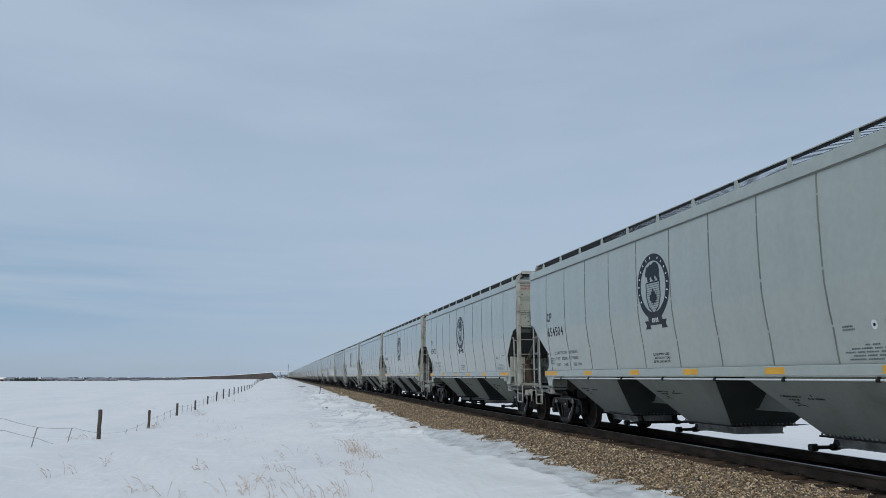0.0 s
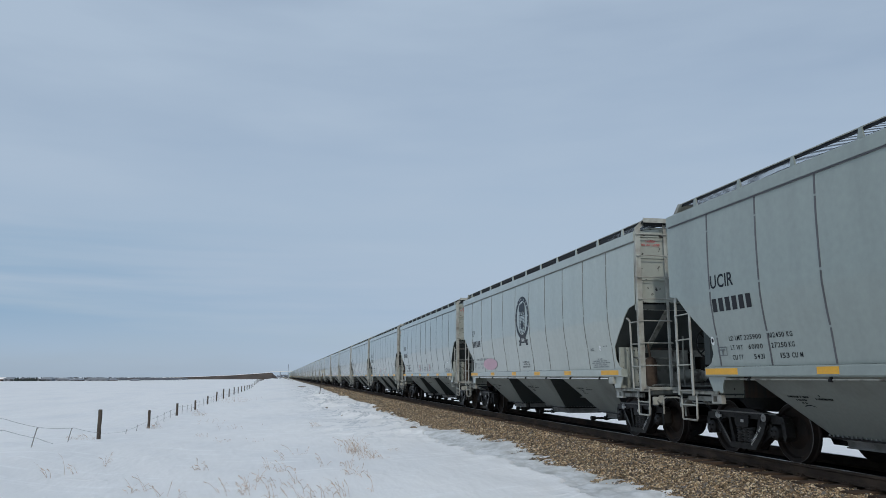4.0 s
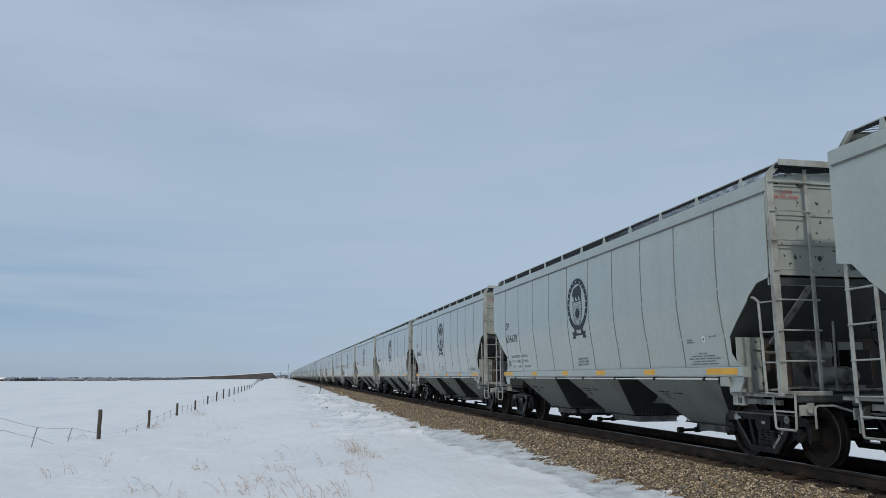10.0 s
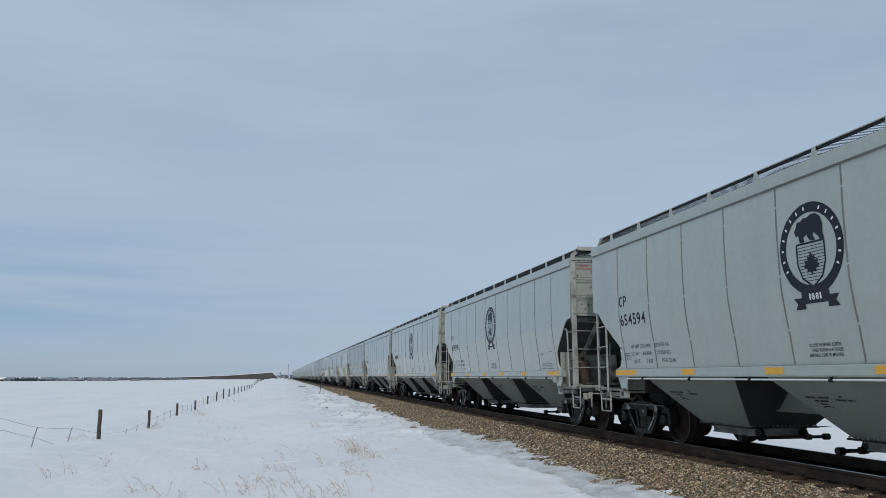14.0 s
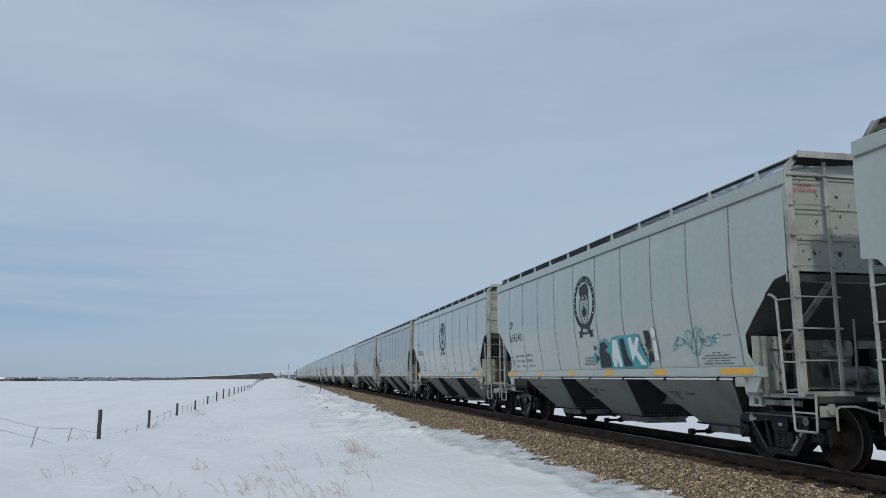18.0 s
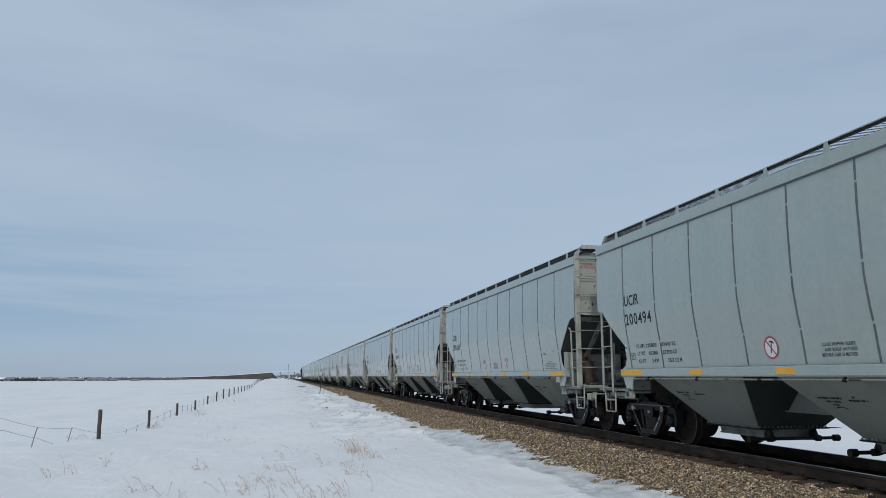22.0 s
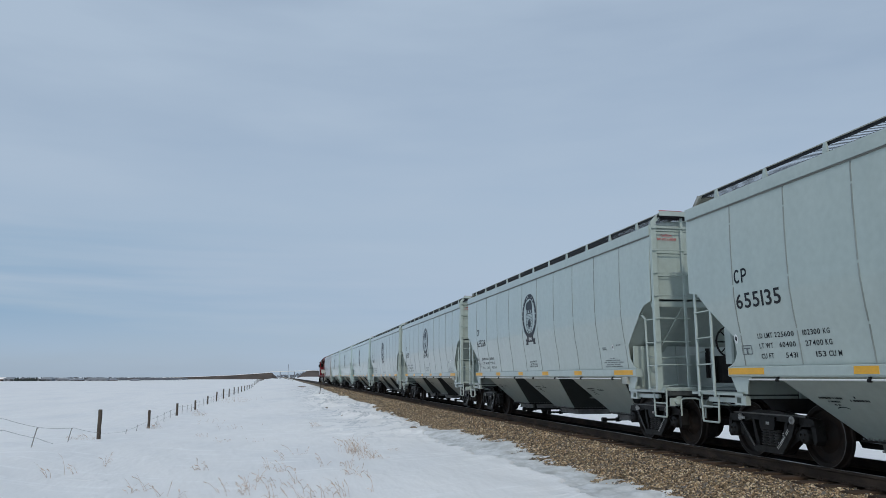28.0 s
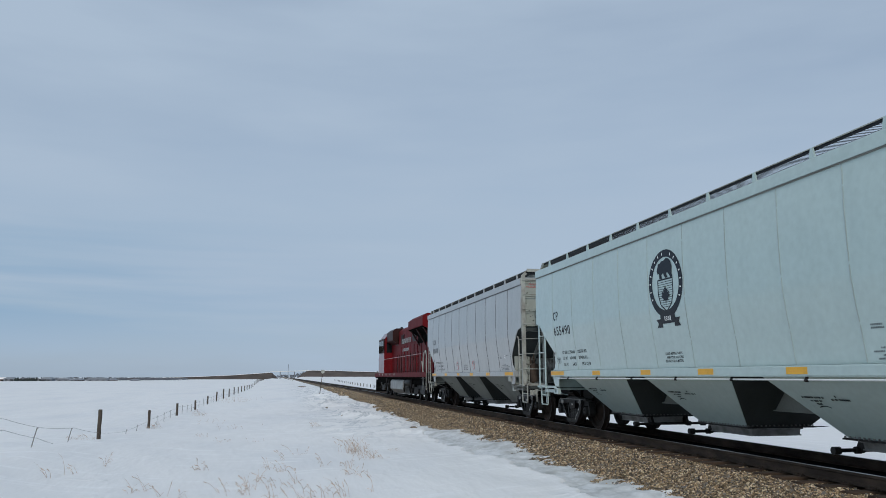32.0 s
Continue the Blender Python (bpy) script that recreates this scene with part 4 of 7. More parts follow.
        st.add([on(ym + 0.68 - 0.12 * a, 0.91 - 0.022 * a * a), on(ym + 0.68 - 0.12 * b, 0.91 - 0.022 * b * b), on(ym + 0.68 - 0.12 * b, 0.922 - 0.022 * b * b), on(ym + 0.68 - 0.12 * a, 0.922 - 0.022 * a * a)], [(0, 1, 2, 3)])
    tagged(part("stencil", st, INK, h), kind="stuff")


def emblem(c, y, z):
    """A dark oval ring with light blocks round it, a dark form over a striped shield, a leaf and a ribbon."""
    ry, rz = 0.645, 0.645
    e = decal(ring(y, z, ry, rz, 0.135, 56, 0, 360, 0.14))
    ob = part("emblem", e, NAVY, c, "dark navy oval emblem with a shield")
    body = [(0.30, 0.27), (0.27, 0.20), (0.22, 0.21), (0.20, 0.10), (0.10, 0.10), (0.12, 0.17), (0.05, 0.20), (0.02, 0.14), (-0.03, 0.10), (-0.12, 0.10), (-0.07, 0.17), (-0.10, 0.21),
            (-0.19, 0.13), (-0.21, 0.09), (-0.30, 0.10), (-0.27, 0.16), (-0.28, 0.30), (-0.24, 0.40), (-0.16, 0.46), (-0.06, 0.47), (0.03, 0.43), (0.10, 0.44), (0.16, 0.40), (0.23, 0.40), (0.26, 0.34)]
    part("emblem_crest", decal([[(y + a, z + b) for a, b in body]], 0.006), NAVY, ob)
    sh = [(0.28, 0.08), (-0.28, 0.08), (-0.28, -0.20), (-0.20, -0.40), (0.0, -0.53), (0.20, -0.40), (0.28, -0.20)]
    e = Mesh()
    for (a, b), (a2, b2) in zip(sh, sh[1:] + sh[:1]):
        dx, dz = a2 - a, b2 - b
        ln = math.hypot(dx, dz)
        nx, nz = -dz / ln * 0.014, dx / ln * 0.014
        decal([[(y + a + nx, z + b + nz), (y + a2 + nx, z + b2 + nz), (y + a2 - nx, z + b2 - nz), (y + a - nx, z + b - nz)]], m=e)
    for i in range(12):
        zz = 0.035 - 0.043 * i
        w = float(np.interp(zz, (-0.53, -0.40, -0.20, 0.1), (0.02, 0.20, 0.27, 0.27)))
        decal([[(y + w, z + zz), (y - w, z + zz), (y - w, z + zz - 0.009), (y + w, z + zz - 0.009)]], m=e)
    tagged(part("emblem_shield", e, NAVY, ob), kind="stuff")
    leaf = [(0, -0.03), (0.035, -0.12), (0.075, -0.10), (0.07, -0.17), (0.14, -0.15), (0.12, -0.21), (0.16, -0.24), (0.08, -0.29), (0.10, -0.33), (0.015, -0.32), (0.012, -0.37)]
    poly = leaf + [(-a, b) for a, b in reversed(leaf)][:-1]
    part("emblem_leaf", decal([[(y + a, z + b) for a, b in poly]], lift=0.007), NAVY, ob)
    e = decal([[(y + 0.27, z - 0.57), (y - 0.27, z - 0.57), (y - 0.29, z - 0.75), (y + 0.29, z - 0.75)]], lift=0.0065)
    for k in (-1, 1):
        tail = [(k * 0.24, -0.66), (k * 0.45, -0.66), (k * 0.38, -0.74), (k * 0.44, -0.82), (k * 0.22, -0.82)]
        decal([[(y + a, z + b) for a, b in tail]], lift=0.005, m=e)
    part("emblem_ribbon", e, NAVY, ob)
    # light blocks round the ring and on the ribbon
    lt = Mesh()
    for i in range(16):
        a = radians(208 - i * 236 / 15)
        if i == 8:
            continue
        cy, cz = y - (ry - 0.068) * math.cos(a) * 1.0, z + (rz - 0.07) * math.sin(a)
        t = Vector((-(-math.sin(a)) * 1.0, math.cos(a))).normalized()
        nrm = Vector((-math.cos(a), math.sin(a)))
        p = Vector((cy, cz))
        q = [p + t * 0.013 + nrm * 0.026, p - t * 0.013 + nrm * 0.026, p - t * 0.013 - nrm * 0.026, p + t * 0.013 - nrm * 0.026]
        decal([[(v.x, v.y) for v in q]], lift=0.008, m=lt)
    for word, yy in (("1", 0.12), ("8", 0.072), ("8", -0.008), ("1", -0.088)):
        fitted(word, y + yy, z - 0.70, 0.085, 0.032 if word == "1" else 0.062, 0.009, lt)
    tagged(part("emblem_blocks", lt, WHITE, ob), kind="stuff")


def hammer_sign(c, y, z):
    e = decal([ellipse(y, z, 0.165, 0.165, 28)], 0.004)
    s = part("warning_disc", e, WHITE, c, "white disc with a red ring and a struck-out hammer")
    h = decal([[(y + 0.030, z - 0.085), (y + 0.010, z - 0.090), (y - 0.030, z + 0.075), (y - 0.012, z + 0.080)],
               [(y + 0.025, z + 0.080), (y - 0.050, z + 0.072), (y - 0.078, z + 0.040), (y - 0.070, z + 0.084), (y - 0.02, z + 0.104), (y + 0.030, z + 0.104)]], 0.006)
    part("hammer", h, INK, s)
    r = decal(ring(y, z, 0.17, 0.17, 0.026, 28), 0.008)
    decal([[(y + 0.11, z + 0.10), (y + 0.095, z + 0.115), (y - 0.11, z - 0.10), (y - 0.095, z - 0.115)]], 0.009, r)
    part("red_ring", r, RED, s)


def make_car(kind):
    """One covered hopper car, its origin at its middle on the rail tops."""
    paint, seam = PAINT[kind], SEAM[kind]
    grime = paint if kind in ("new", "mid") else GRIME
    c = thing("hopper_car", "", "rail car", "train of grain hopper cars")
    zs = [1.49, 1.55, 1.62, 1.70, 1.83, 1.97, 2.2, 2.4, 2.50, 2.54, 2.58, 2.66, 2.74, 2.79, 3.0, 3.25, 3.5, 3.75, 4.05, 4.14]
    for s in (-1, 1):
        grid = [[(-s * side_x(z), cut(z, -1) + (cut(z, 1) - cut(z, -1)) * k, z) for k in (1, 0.75, 0.5, 0.25, 0)] for z in zs]
        part("side_sheet", Mesh().sheet(grid, (0.014 * -s, 0, 0)), paint, c)
        ch = Mesh().prism([(s * 1.56, 4.10), (s * 1.655, 4.10), (s * 1.66, 4.14), (s * 1.655, 4.29), (s * 1.60, 4.32), (s * 1.56, 4.32)], "y", -7.56, 7.56)
        part("top_chord", ch, paint, c)
        part("side_sill", Mesh().prism([(s * 1.44, 1.485), (s * 1.585, 1.485), (s * 1.60, 1.47), (s * 1.60, 1.345), (s * 1.585, 1.325), (s * 1.44, 1.325)], "y", -6.62, 6.57), paint, c)
    seam_w = {"new": 0.008, "mid": 0.011, "cp": 0.0135}.get(kind, 0.017)
    seams = Mesh()
    for y in RIBS:
        for za, zb in ((1.50, 1.975), (2.01, 2.745), (2.785, 3.77), (3.80, 4.09)):
            n = max(2, int((zb - za) / 0.08) + 1)
            strip = []
            for i in range(n):
                z = za + (zb - za) * i / (n - 1)
                strip.append([(side_x(z) - 0.005, y + seam_w, z), (side_x(z) - 0.009, y, z), (side_x(z) - 0.005, y - seam_w, z)])
            seams.sheet(strip, (0.012, 0, 0))
    tagged(part("side_seams", seams, seam, c, "vertical dirt-dark seams broken by weld spots"), kind="stuff")
    # dark strip colours in the chord's shadow line on the side
    part("chord_joint", Mesh().box(-1.575 - 0.07, -1.56, -7.52, 7.52, 4.078, 4.098), SEAM[kind if kind not in ("new", "mid") else "cp"], c, "dark strip for the shade under the roof chord")
    roof = Mesh().prism([(-1.60, 4.30), (-0.95, 4.40), (-0.45, 4.46), (0.45, 4.46), (0.95, 4.40), (1.60, 4.30), (1.60, 4.26), (-1.60, 4.26)], "y", -7.5, 7.5)
    part("roof", roof, paint, c)
    part("hatch_cover", Mesh().prism([(-0.36, 4.46), (-0.34, 4.60), (-0.2, 4.66), (0.2, 4.66), (0.34, 4.60), (0.36, 4.46)], "y", -6.7, 6.7), paint, c)
    # running boards on brackets
    for s in (-1, 1):
        rb = Mesh()
        a, b = sorted((s * 0.98, s * 1.47))
        y_lo = -7.69 if s < 0 else -6.9          # the near board runs on to the end ladder
        y_hi = 7.30 if s < 0 else 6.9
        rb.box(a, a + 0.015, y_lo, y_hi, 4.46, 4.51).box(b - 0.015, b, y_lo, y_hi, 4.465, 4.502).box(s * 1.22 - 0.012, s * 1.22 + 0.012, y_lo, y_hi, 4.468, 4.478)
        n = 256 if s < 0 else 24
        for i in range(n):
            y = y_lo + 0.02 + (y_hi - 0.02 - y_lo) * i / (n - 1)
            rb.add([(a, y, 4.484), (b, y, 4.484), (b, y + 0.010, 4.497), (a, y + 0.010, 4.497)], [(0, 1, 2, 3)])
        part("running_board", rb, GRATE, c, "dark steel grating walkway")
        a, b = sorted((s * 1.47, s * 1.485))
        if s < 0:
            part("running_board_edge", Mesh().box(a, b, -7.70, 7.31, 4.504, 4.518), TRIM, c)
    for i in range(11):
        y = 6.75 - 1.35 * i
        part("board_bracket", Mesh().prism([(y - 0.075, 4.29), (y + 0.075, 4.29), (y + 0.022, 4.503), (y - 0.022, 4.503)], "x", -1.515, -1.487), paint, c)
    strut = Mesh().prism([(7.54, 4.30), (7.46, 4.30), (7.25, 4.50), (7.31, 4.51)], "x", -1.52, -1.47)
    strut.prism([(7.56, 4.31), (7.54, 4.31), (7.31, 4.515), (7.33, 4.515)], "x", -1.52, -0.98)
    part("board_end_rail", strut, TRIM, c, "sloping end step of the walkway")
    # underframe and hoppers
    part("center_sill", Mesh().box(-0.24, 0.24, -5.2, 5.2, 0.745, 1.36).box(-0.29, 0.29, -5.2, 5.2, 0.735, 0.76), HOPPER, c)
    make_hopper(c, 2.40, 5.60, 3.25, 4.75, paint, 0)
    make_hopper(c, -1.58, 1.58, -0.75, 0.75, paint, 1)
    make_hopper(c, -5.60, -2.40, -4.75, -3.25, paint, 2)
    for s in (-1, 1):
        make_end(c, s, paint, grime)
        make_truck(c, s * TRUCK_Y)
    # reflective patches on the sill
    for y0, y1 in ((6.55, 5.62), (3.76, 3.34), (1.30, 0.89), (-0.88, -1.36), (-3.27, -3.72), (-5.58, -6.48)):
        part("reflector", Mesh().box(-1.606, -1.598, min(y0, y1), max(y0, y1), 1.362, 1.462), YELLOW, c)
    if kind != "pale":
        pipe = Mesh().tube((-1.60, 6.0, 1.285), (-1.60, -5.9, 1.285), 0.014, 8)
        part("brake_conduit", pipe, WHITE if kind in ("cp", "new", "mid") else GRIME, c, "conduit pipe under the sill")
        clamp = Mesh()
        for i in range(7):
            y = 5.3 - 1.8 * i
            clamp.box(-1.622, -1.58, y - 0.016, y + 0.016, 1.262, 1.325, 0.006).tube((-1.61, y - 0.03, 1.278), (-1.61, y + 0.03, 1.278), 0.022, 8)
        tagged(part("conduit_clamps", clamp, STEEL_BLACK, c, "black conduit clamps"), kind="stuff")
    box = Mesh().box(-1.60, -1.51, -6.20, -5.97, 1.17, 1.32, 0.012)
    part("retainer_box", box.box(-1.608, -1.595, -6.17, -6.0, 1.21, 1.27), TRIM, c)
    # small stencils
    data = {"cp": ("225700", "102350", "60300", "27350"), "new": ("225600", "102300", "60400", "27400"), "mid": ("225600", "102300", "60400", "27400"),
            "ucir": ("225800", "102400", "60200", "27300"), "dull": ("225900", "102450", "60100", "27250"), "pale": ("225900", "102450", "60100", "27250")}[kind]
    m = Mesh()
    for z, words in ((1.905, (("LD LMT", 2.39, 0.36), (data[0], 2.80, 0.44), (data[1], 3.43, 0.36), ("KG", 3.85, 0.13))),
                     (1.755, (("LT WT", 2.40, 0.33), (data[2], 2.88, 0.365), (data[3], 3.455, 0.36), ("KG", 3.86, 0.13))),
                     (1.600, (("CU FT", 2.41, 0.30), ("5431", 2.99, 0.26), ("153", 3.635, 0.20), ("CU M", 3.89, 0.245)))):
        for word, d, w in words:
            fitted(word, HALF - d - (0.08 if kind in ("new", "mid") else 0.0), z, 0.074, w, m=m)
    tagged(part("weight_stencil", m, FADED if kind == "cp" else INK, c, "stencilled weight and volume figures"), kind="stuff")
    dy = HALF - 7.87
    m = letters("CLOSE HOPPER SLIDES", dy - 0.02, 1.735, 0.045)
    letters("AND ROOF HATCHES", dy - 0.06, 1.665, 0.045, m=m)
    letters("BEFORE CAR IS MOVED", dy, 1.595, 0.045, m=m)
    part("notice_stencil", m, INK, c)
    y0 = HALF - 13.16
    m = Mesh()
    for r_, (off, ws) in enumerate(((0.35, (0.10, 0.14)), (0.10, (0.16, 0.2, 0.14, 0.2)), (-0.02, (0.2, 0.13, 0.22, 0.16, 0.24)), (0.12, (0.22, 0.17, 0.3)), (0.04, (0.3, 0.26, 0.3)))):
        yy = y0 - off
        for w in ws:
            decal(bars(yy, 1.715 - 0.045 * r_, (0.017,) * int(w / 0.026), 0.021, 0.009), m=m)
            yy -= w + 0.02
    decal(bars(y0, 1.955, (0.018,) * 7, 0.024, 0.010) + bars(y0, 1.915, (0.018,) * 8, 0.024, 0.010) + bars(y0 - 0.75, 1.99, (0.05, 0.03, 0.05), 0.025, 0.04), m=m)
    tagged(part("notice_stencil", m, FADED, c), kind="stuff")
    badge = part("badge", decal([ellipse(HALF - 1.90, 1.925, 0.052, 0.075, 20), ellipse(y0 - 0.56, 1.965, 0.052, 0.060, 20)], 0.004), WHITE, c)
    part("badge_mark", decal([ellipse(HALF - 1.90, 1.93, 0.032, 0.036, 12), ellipse(y0 - 0.56, 1.965, 0.022, 0.022, 12)], 0.007), INK, badge)
    yy = HALF - 2.02
    part("placard_holder", decal([[(yy, 1.67), (yy - 0.26, 1.67), (yy - 0.26, 1.682), (yy, 1.682)], [(yy, 1.80), (yy - 0.26, 1.80), (yy - 0.26, 1.815), (yy, 1.815)], [(yy, 1.682), (yy - 0.014, 1.682), (yy - 0.014, 1.80), (yy, 1.80)],
                                  [(yy - 0.246, 1.682), (yy - 0.26, 1.682), (yy - 0.26, 1.80), (yy - 0.246, 1.80)], [(yy - 0.05, 1.755), (yy - 0.21, 1.755), (yy - 0.21, 1.775), (yy - 0.05, 1.775)], [(yy - 0.115, 1.682), (yy - 0.145, 1.682), (yy - 0.145, 1.755), (yy - 0.115, 1.755)]], 0.008), FADED, c)
    # ladder warning on the near end sheet
    m = Mesh()
    for txt, z, x0 in (("CAUTION", 4.095, -1.355), ("NO SIDE LADDER", 4.018, -1.433)):
        x = x0
        for chh in txt:
            if chh == " ":
                x += 0.018
                continue
            vs, fs, w = GLYPH[chh]
            m.add([(x + u * 0.034, -HALF + 0.777, z + v * 0.048) for u, v in vs], fs)
            x += (w + 0.16) * 0.034
    part("warning_stencil", m, RED, c, "red stencilled ladder warning")
    if kind in ("cp", "new", "mid"):
        emblem(c, 0.05, 3.07)
    else:
        hammer_sign(c, HALF - 6.79, 1.757)
        hammer_sign(c, HALF - 9.47, 1.757)
    return c


# kind, number; None: writing too far off to read
CARS = [("cp", "654504"), ("cp", "654523"), ("cp", "654604"), ("ucir", "200495"), ("cp", "654828"), ("dull", None), ("cp", None), ("ucir", "200510"), ("ucir", "200513"), ("ucir", "200514"),
        ("ucir", "200516"), ("ucir", "200517"), ("ucir", "200502"), ("cp", "654644"), ("cp", "654638"), ("cp", "654633"), ("cp", "654639"), ("cp", "654582"), ("cp", "654600"), ("cp", "654594"),
        ("cp", "654598"), ("cp", None), ("ucir", None), ("dull", "200436"), ("cp", "654555"), ("cp", "654540"), ("cp", "654590"), ("dull", "200228"), ("dull", "200232"), ("ucir", "200499"),
        ("ucir", "200494"), ("ucir", "200489"), ("ucir", "200234"), ("ucir", "200497"), ("ucir", "200501"), ("cp", "654545"), ("cp", None), ("ucir", None), ("mid", "655135"), ("mid", "655138"),
        ("mid", "655137"), ("mid", "654980"), ("new", "655722"), ("new", "655729"), ("new", "655490"), ("pale", None)]
LABEL = {
    "cp": "light grey covered hopper car with a dark oval emblem",
    "new": "clean pale green-grey covered hopper car with a dark oval emblem",
    "mid": "clean grey-green covered hopper car with a dark oval emblem",
    "ucir": "blue-grey covered hopper car with struck-out hammer discs",
    "pale": "pale warm grey covered hopper car with dark side seams",
    "dull": "dull darker grey covered hopper car with struck-out hammer discs",
}
NOTE = {18: "light grey covered hopper car with white paint blotches over its side", 24: "light grey covered hopper car with yellow-green graffiti and an emblem", 25: "light grey covered hopper car with teal, black and white graffiti",
        6: "light grey covered hopper car with a faint pink smear"}


def travel(t):
    """Metres rolled since the start: an almost even pace, with a slow ebb."""
    return SPEED * t - (0.1025 + 0.09191 * t - 0.0142228 * t ** 2 + 6.042e-4 * t ** 3 - 7.5805e-6 * t ** 4)


def car_pose(k, t):
    return pose(0, GAP0 + PITCH * k - HALF - travel(t), 0)


def make_train():
    proto = {}
    cars = []
    for k, (kind, number) in enumerate(CARS):
        if kind not in proto:
            proto[kind] = make_car(kind)
            car = proto[kind]
        else:
            car = None
        cars.append(car)
    for k, (kind, number) in enumerate(CARS):
        if cars[k] is None:
            cars[k] = copy_thing(proto[kind], car_pose(k, 0))
        else:
            cars[k].matrix_basis = car_pose(k, 0)
        tagged(cars[k], NOTE.get(k, LABEL[kind]))
    for k, (kind, number) in enumerate(CARS):
        c = cars[k]
        y = HALF - 2.075
        if kind in ("cp", "new", "mid"):
            # the owner's mark: an open oval and a stem with a loop
            ya, yb, zc = y - 0.09, y - 0.200, 2.90
            shapes = ring(ya, zc, 0.085, 0.112, 0.036, 20, 45, 315)
            shapes = [[(2 * ya - a, b) for a, b in q][::-1] for q in shapes]
            shapes += [[(yb, 2.79), (yb - 0.036, 2.79), (yb - 0.036, 3.01), (yb, 3.01)]]
            shapes += [[(yb - 0.075 - (a - yb), b) for a, b in q][::-1] for q in ring(yb, 2.945, 0.07, 0.067, 0.034, 12, -90, 90)]
            shapes += [[(yb - 0.036, z0), (yb - 0.08, z0), (yb - 0.08, z0 + 0.034), (yb - 0.036, z0 + 0.034)] for z0 in (2.878, 2.978)]
            mark = decal(shapes)
        else:
            mark = fitted("UCIR", y, 2.79, 0.215, 0.66)
        part("owner_mark", mark, FADED if kind == "pale" else INK, c, "black mark of the owner")
        if number:
            part("car_number", fitted(number, y - 0.005, 2.392, 0.228, 1.14 - 0.03 * number.count("1")), INK, c, "black car number")
        else:
            part("car_number", decal(bars(y - 0.005, 2.392, (0.13,) * 6, 0.22, 0.06)), FADED if kind == "pale" else INK, c, "car number too blurred to read")
    return cars


# ---- ground, ballast and track ----
def ballast_z(x):
    return np.interp(np.abs(x), (0, 1.34, 1.46, 1.75, 2.0, 3.4, 4.6), (-0.225, -0.225, -0.19, -0.19, -0.215, -0.52, -1.05))


def edge_x(y):
    """How far the snow comes up the ballast shoulder on the fence side."""
    return np.interp(y, (0, 11.2, 13.9, 16.2, 18, 19, 21.2, 23.7, 27.4, 30.6, 35.2, 43, 72, 138, 400), (-3.05, -3.05, -3.06, -3.1, -2.93, -2.70, -2.96, -2.95, -3.38, -3.5, -3.42, -3.3, -3.05, -2.6, -2.5))


def ice_x(y):
    """Where the bare ice along the ballast gives way to snow."""
    return np.interp(y, (0, 12, 13.3, 16.7, 21.4, 24, 27.5, 31, 42), (-3.95, -3.92, -3.80, -3.84, -4.10, -4.10, -3.72, -3.68, -3.5)) + waves(y * 0, y, ((0.07, 0, 1.9, 0.7), (0.05, 0, 4.6, 2.0), (0.03, 0, 11.0, 0.2)))


def waves(x, y, spec):
    out = np.zeros_like(x)
    for amp, kx, ky, ph in spec:
        out += amp * np.sin(kx * x + ky * y + ph)
    return out


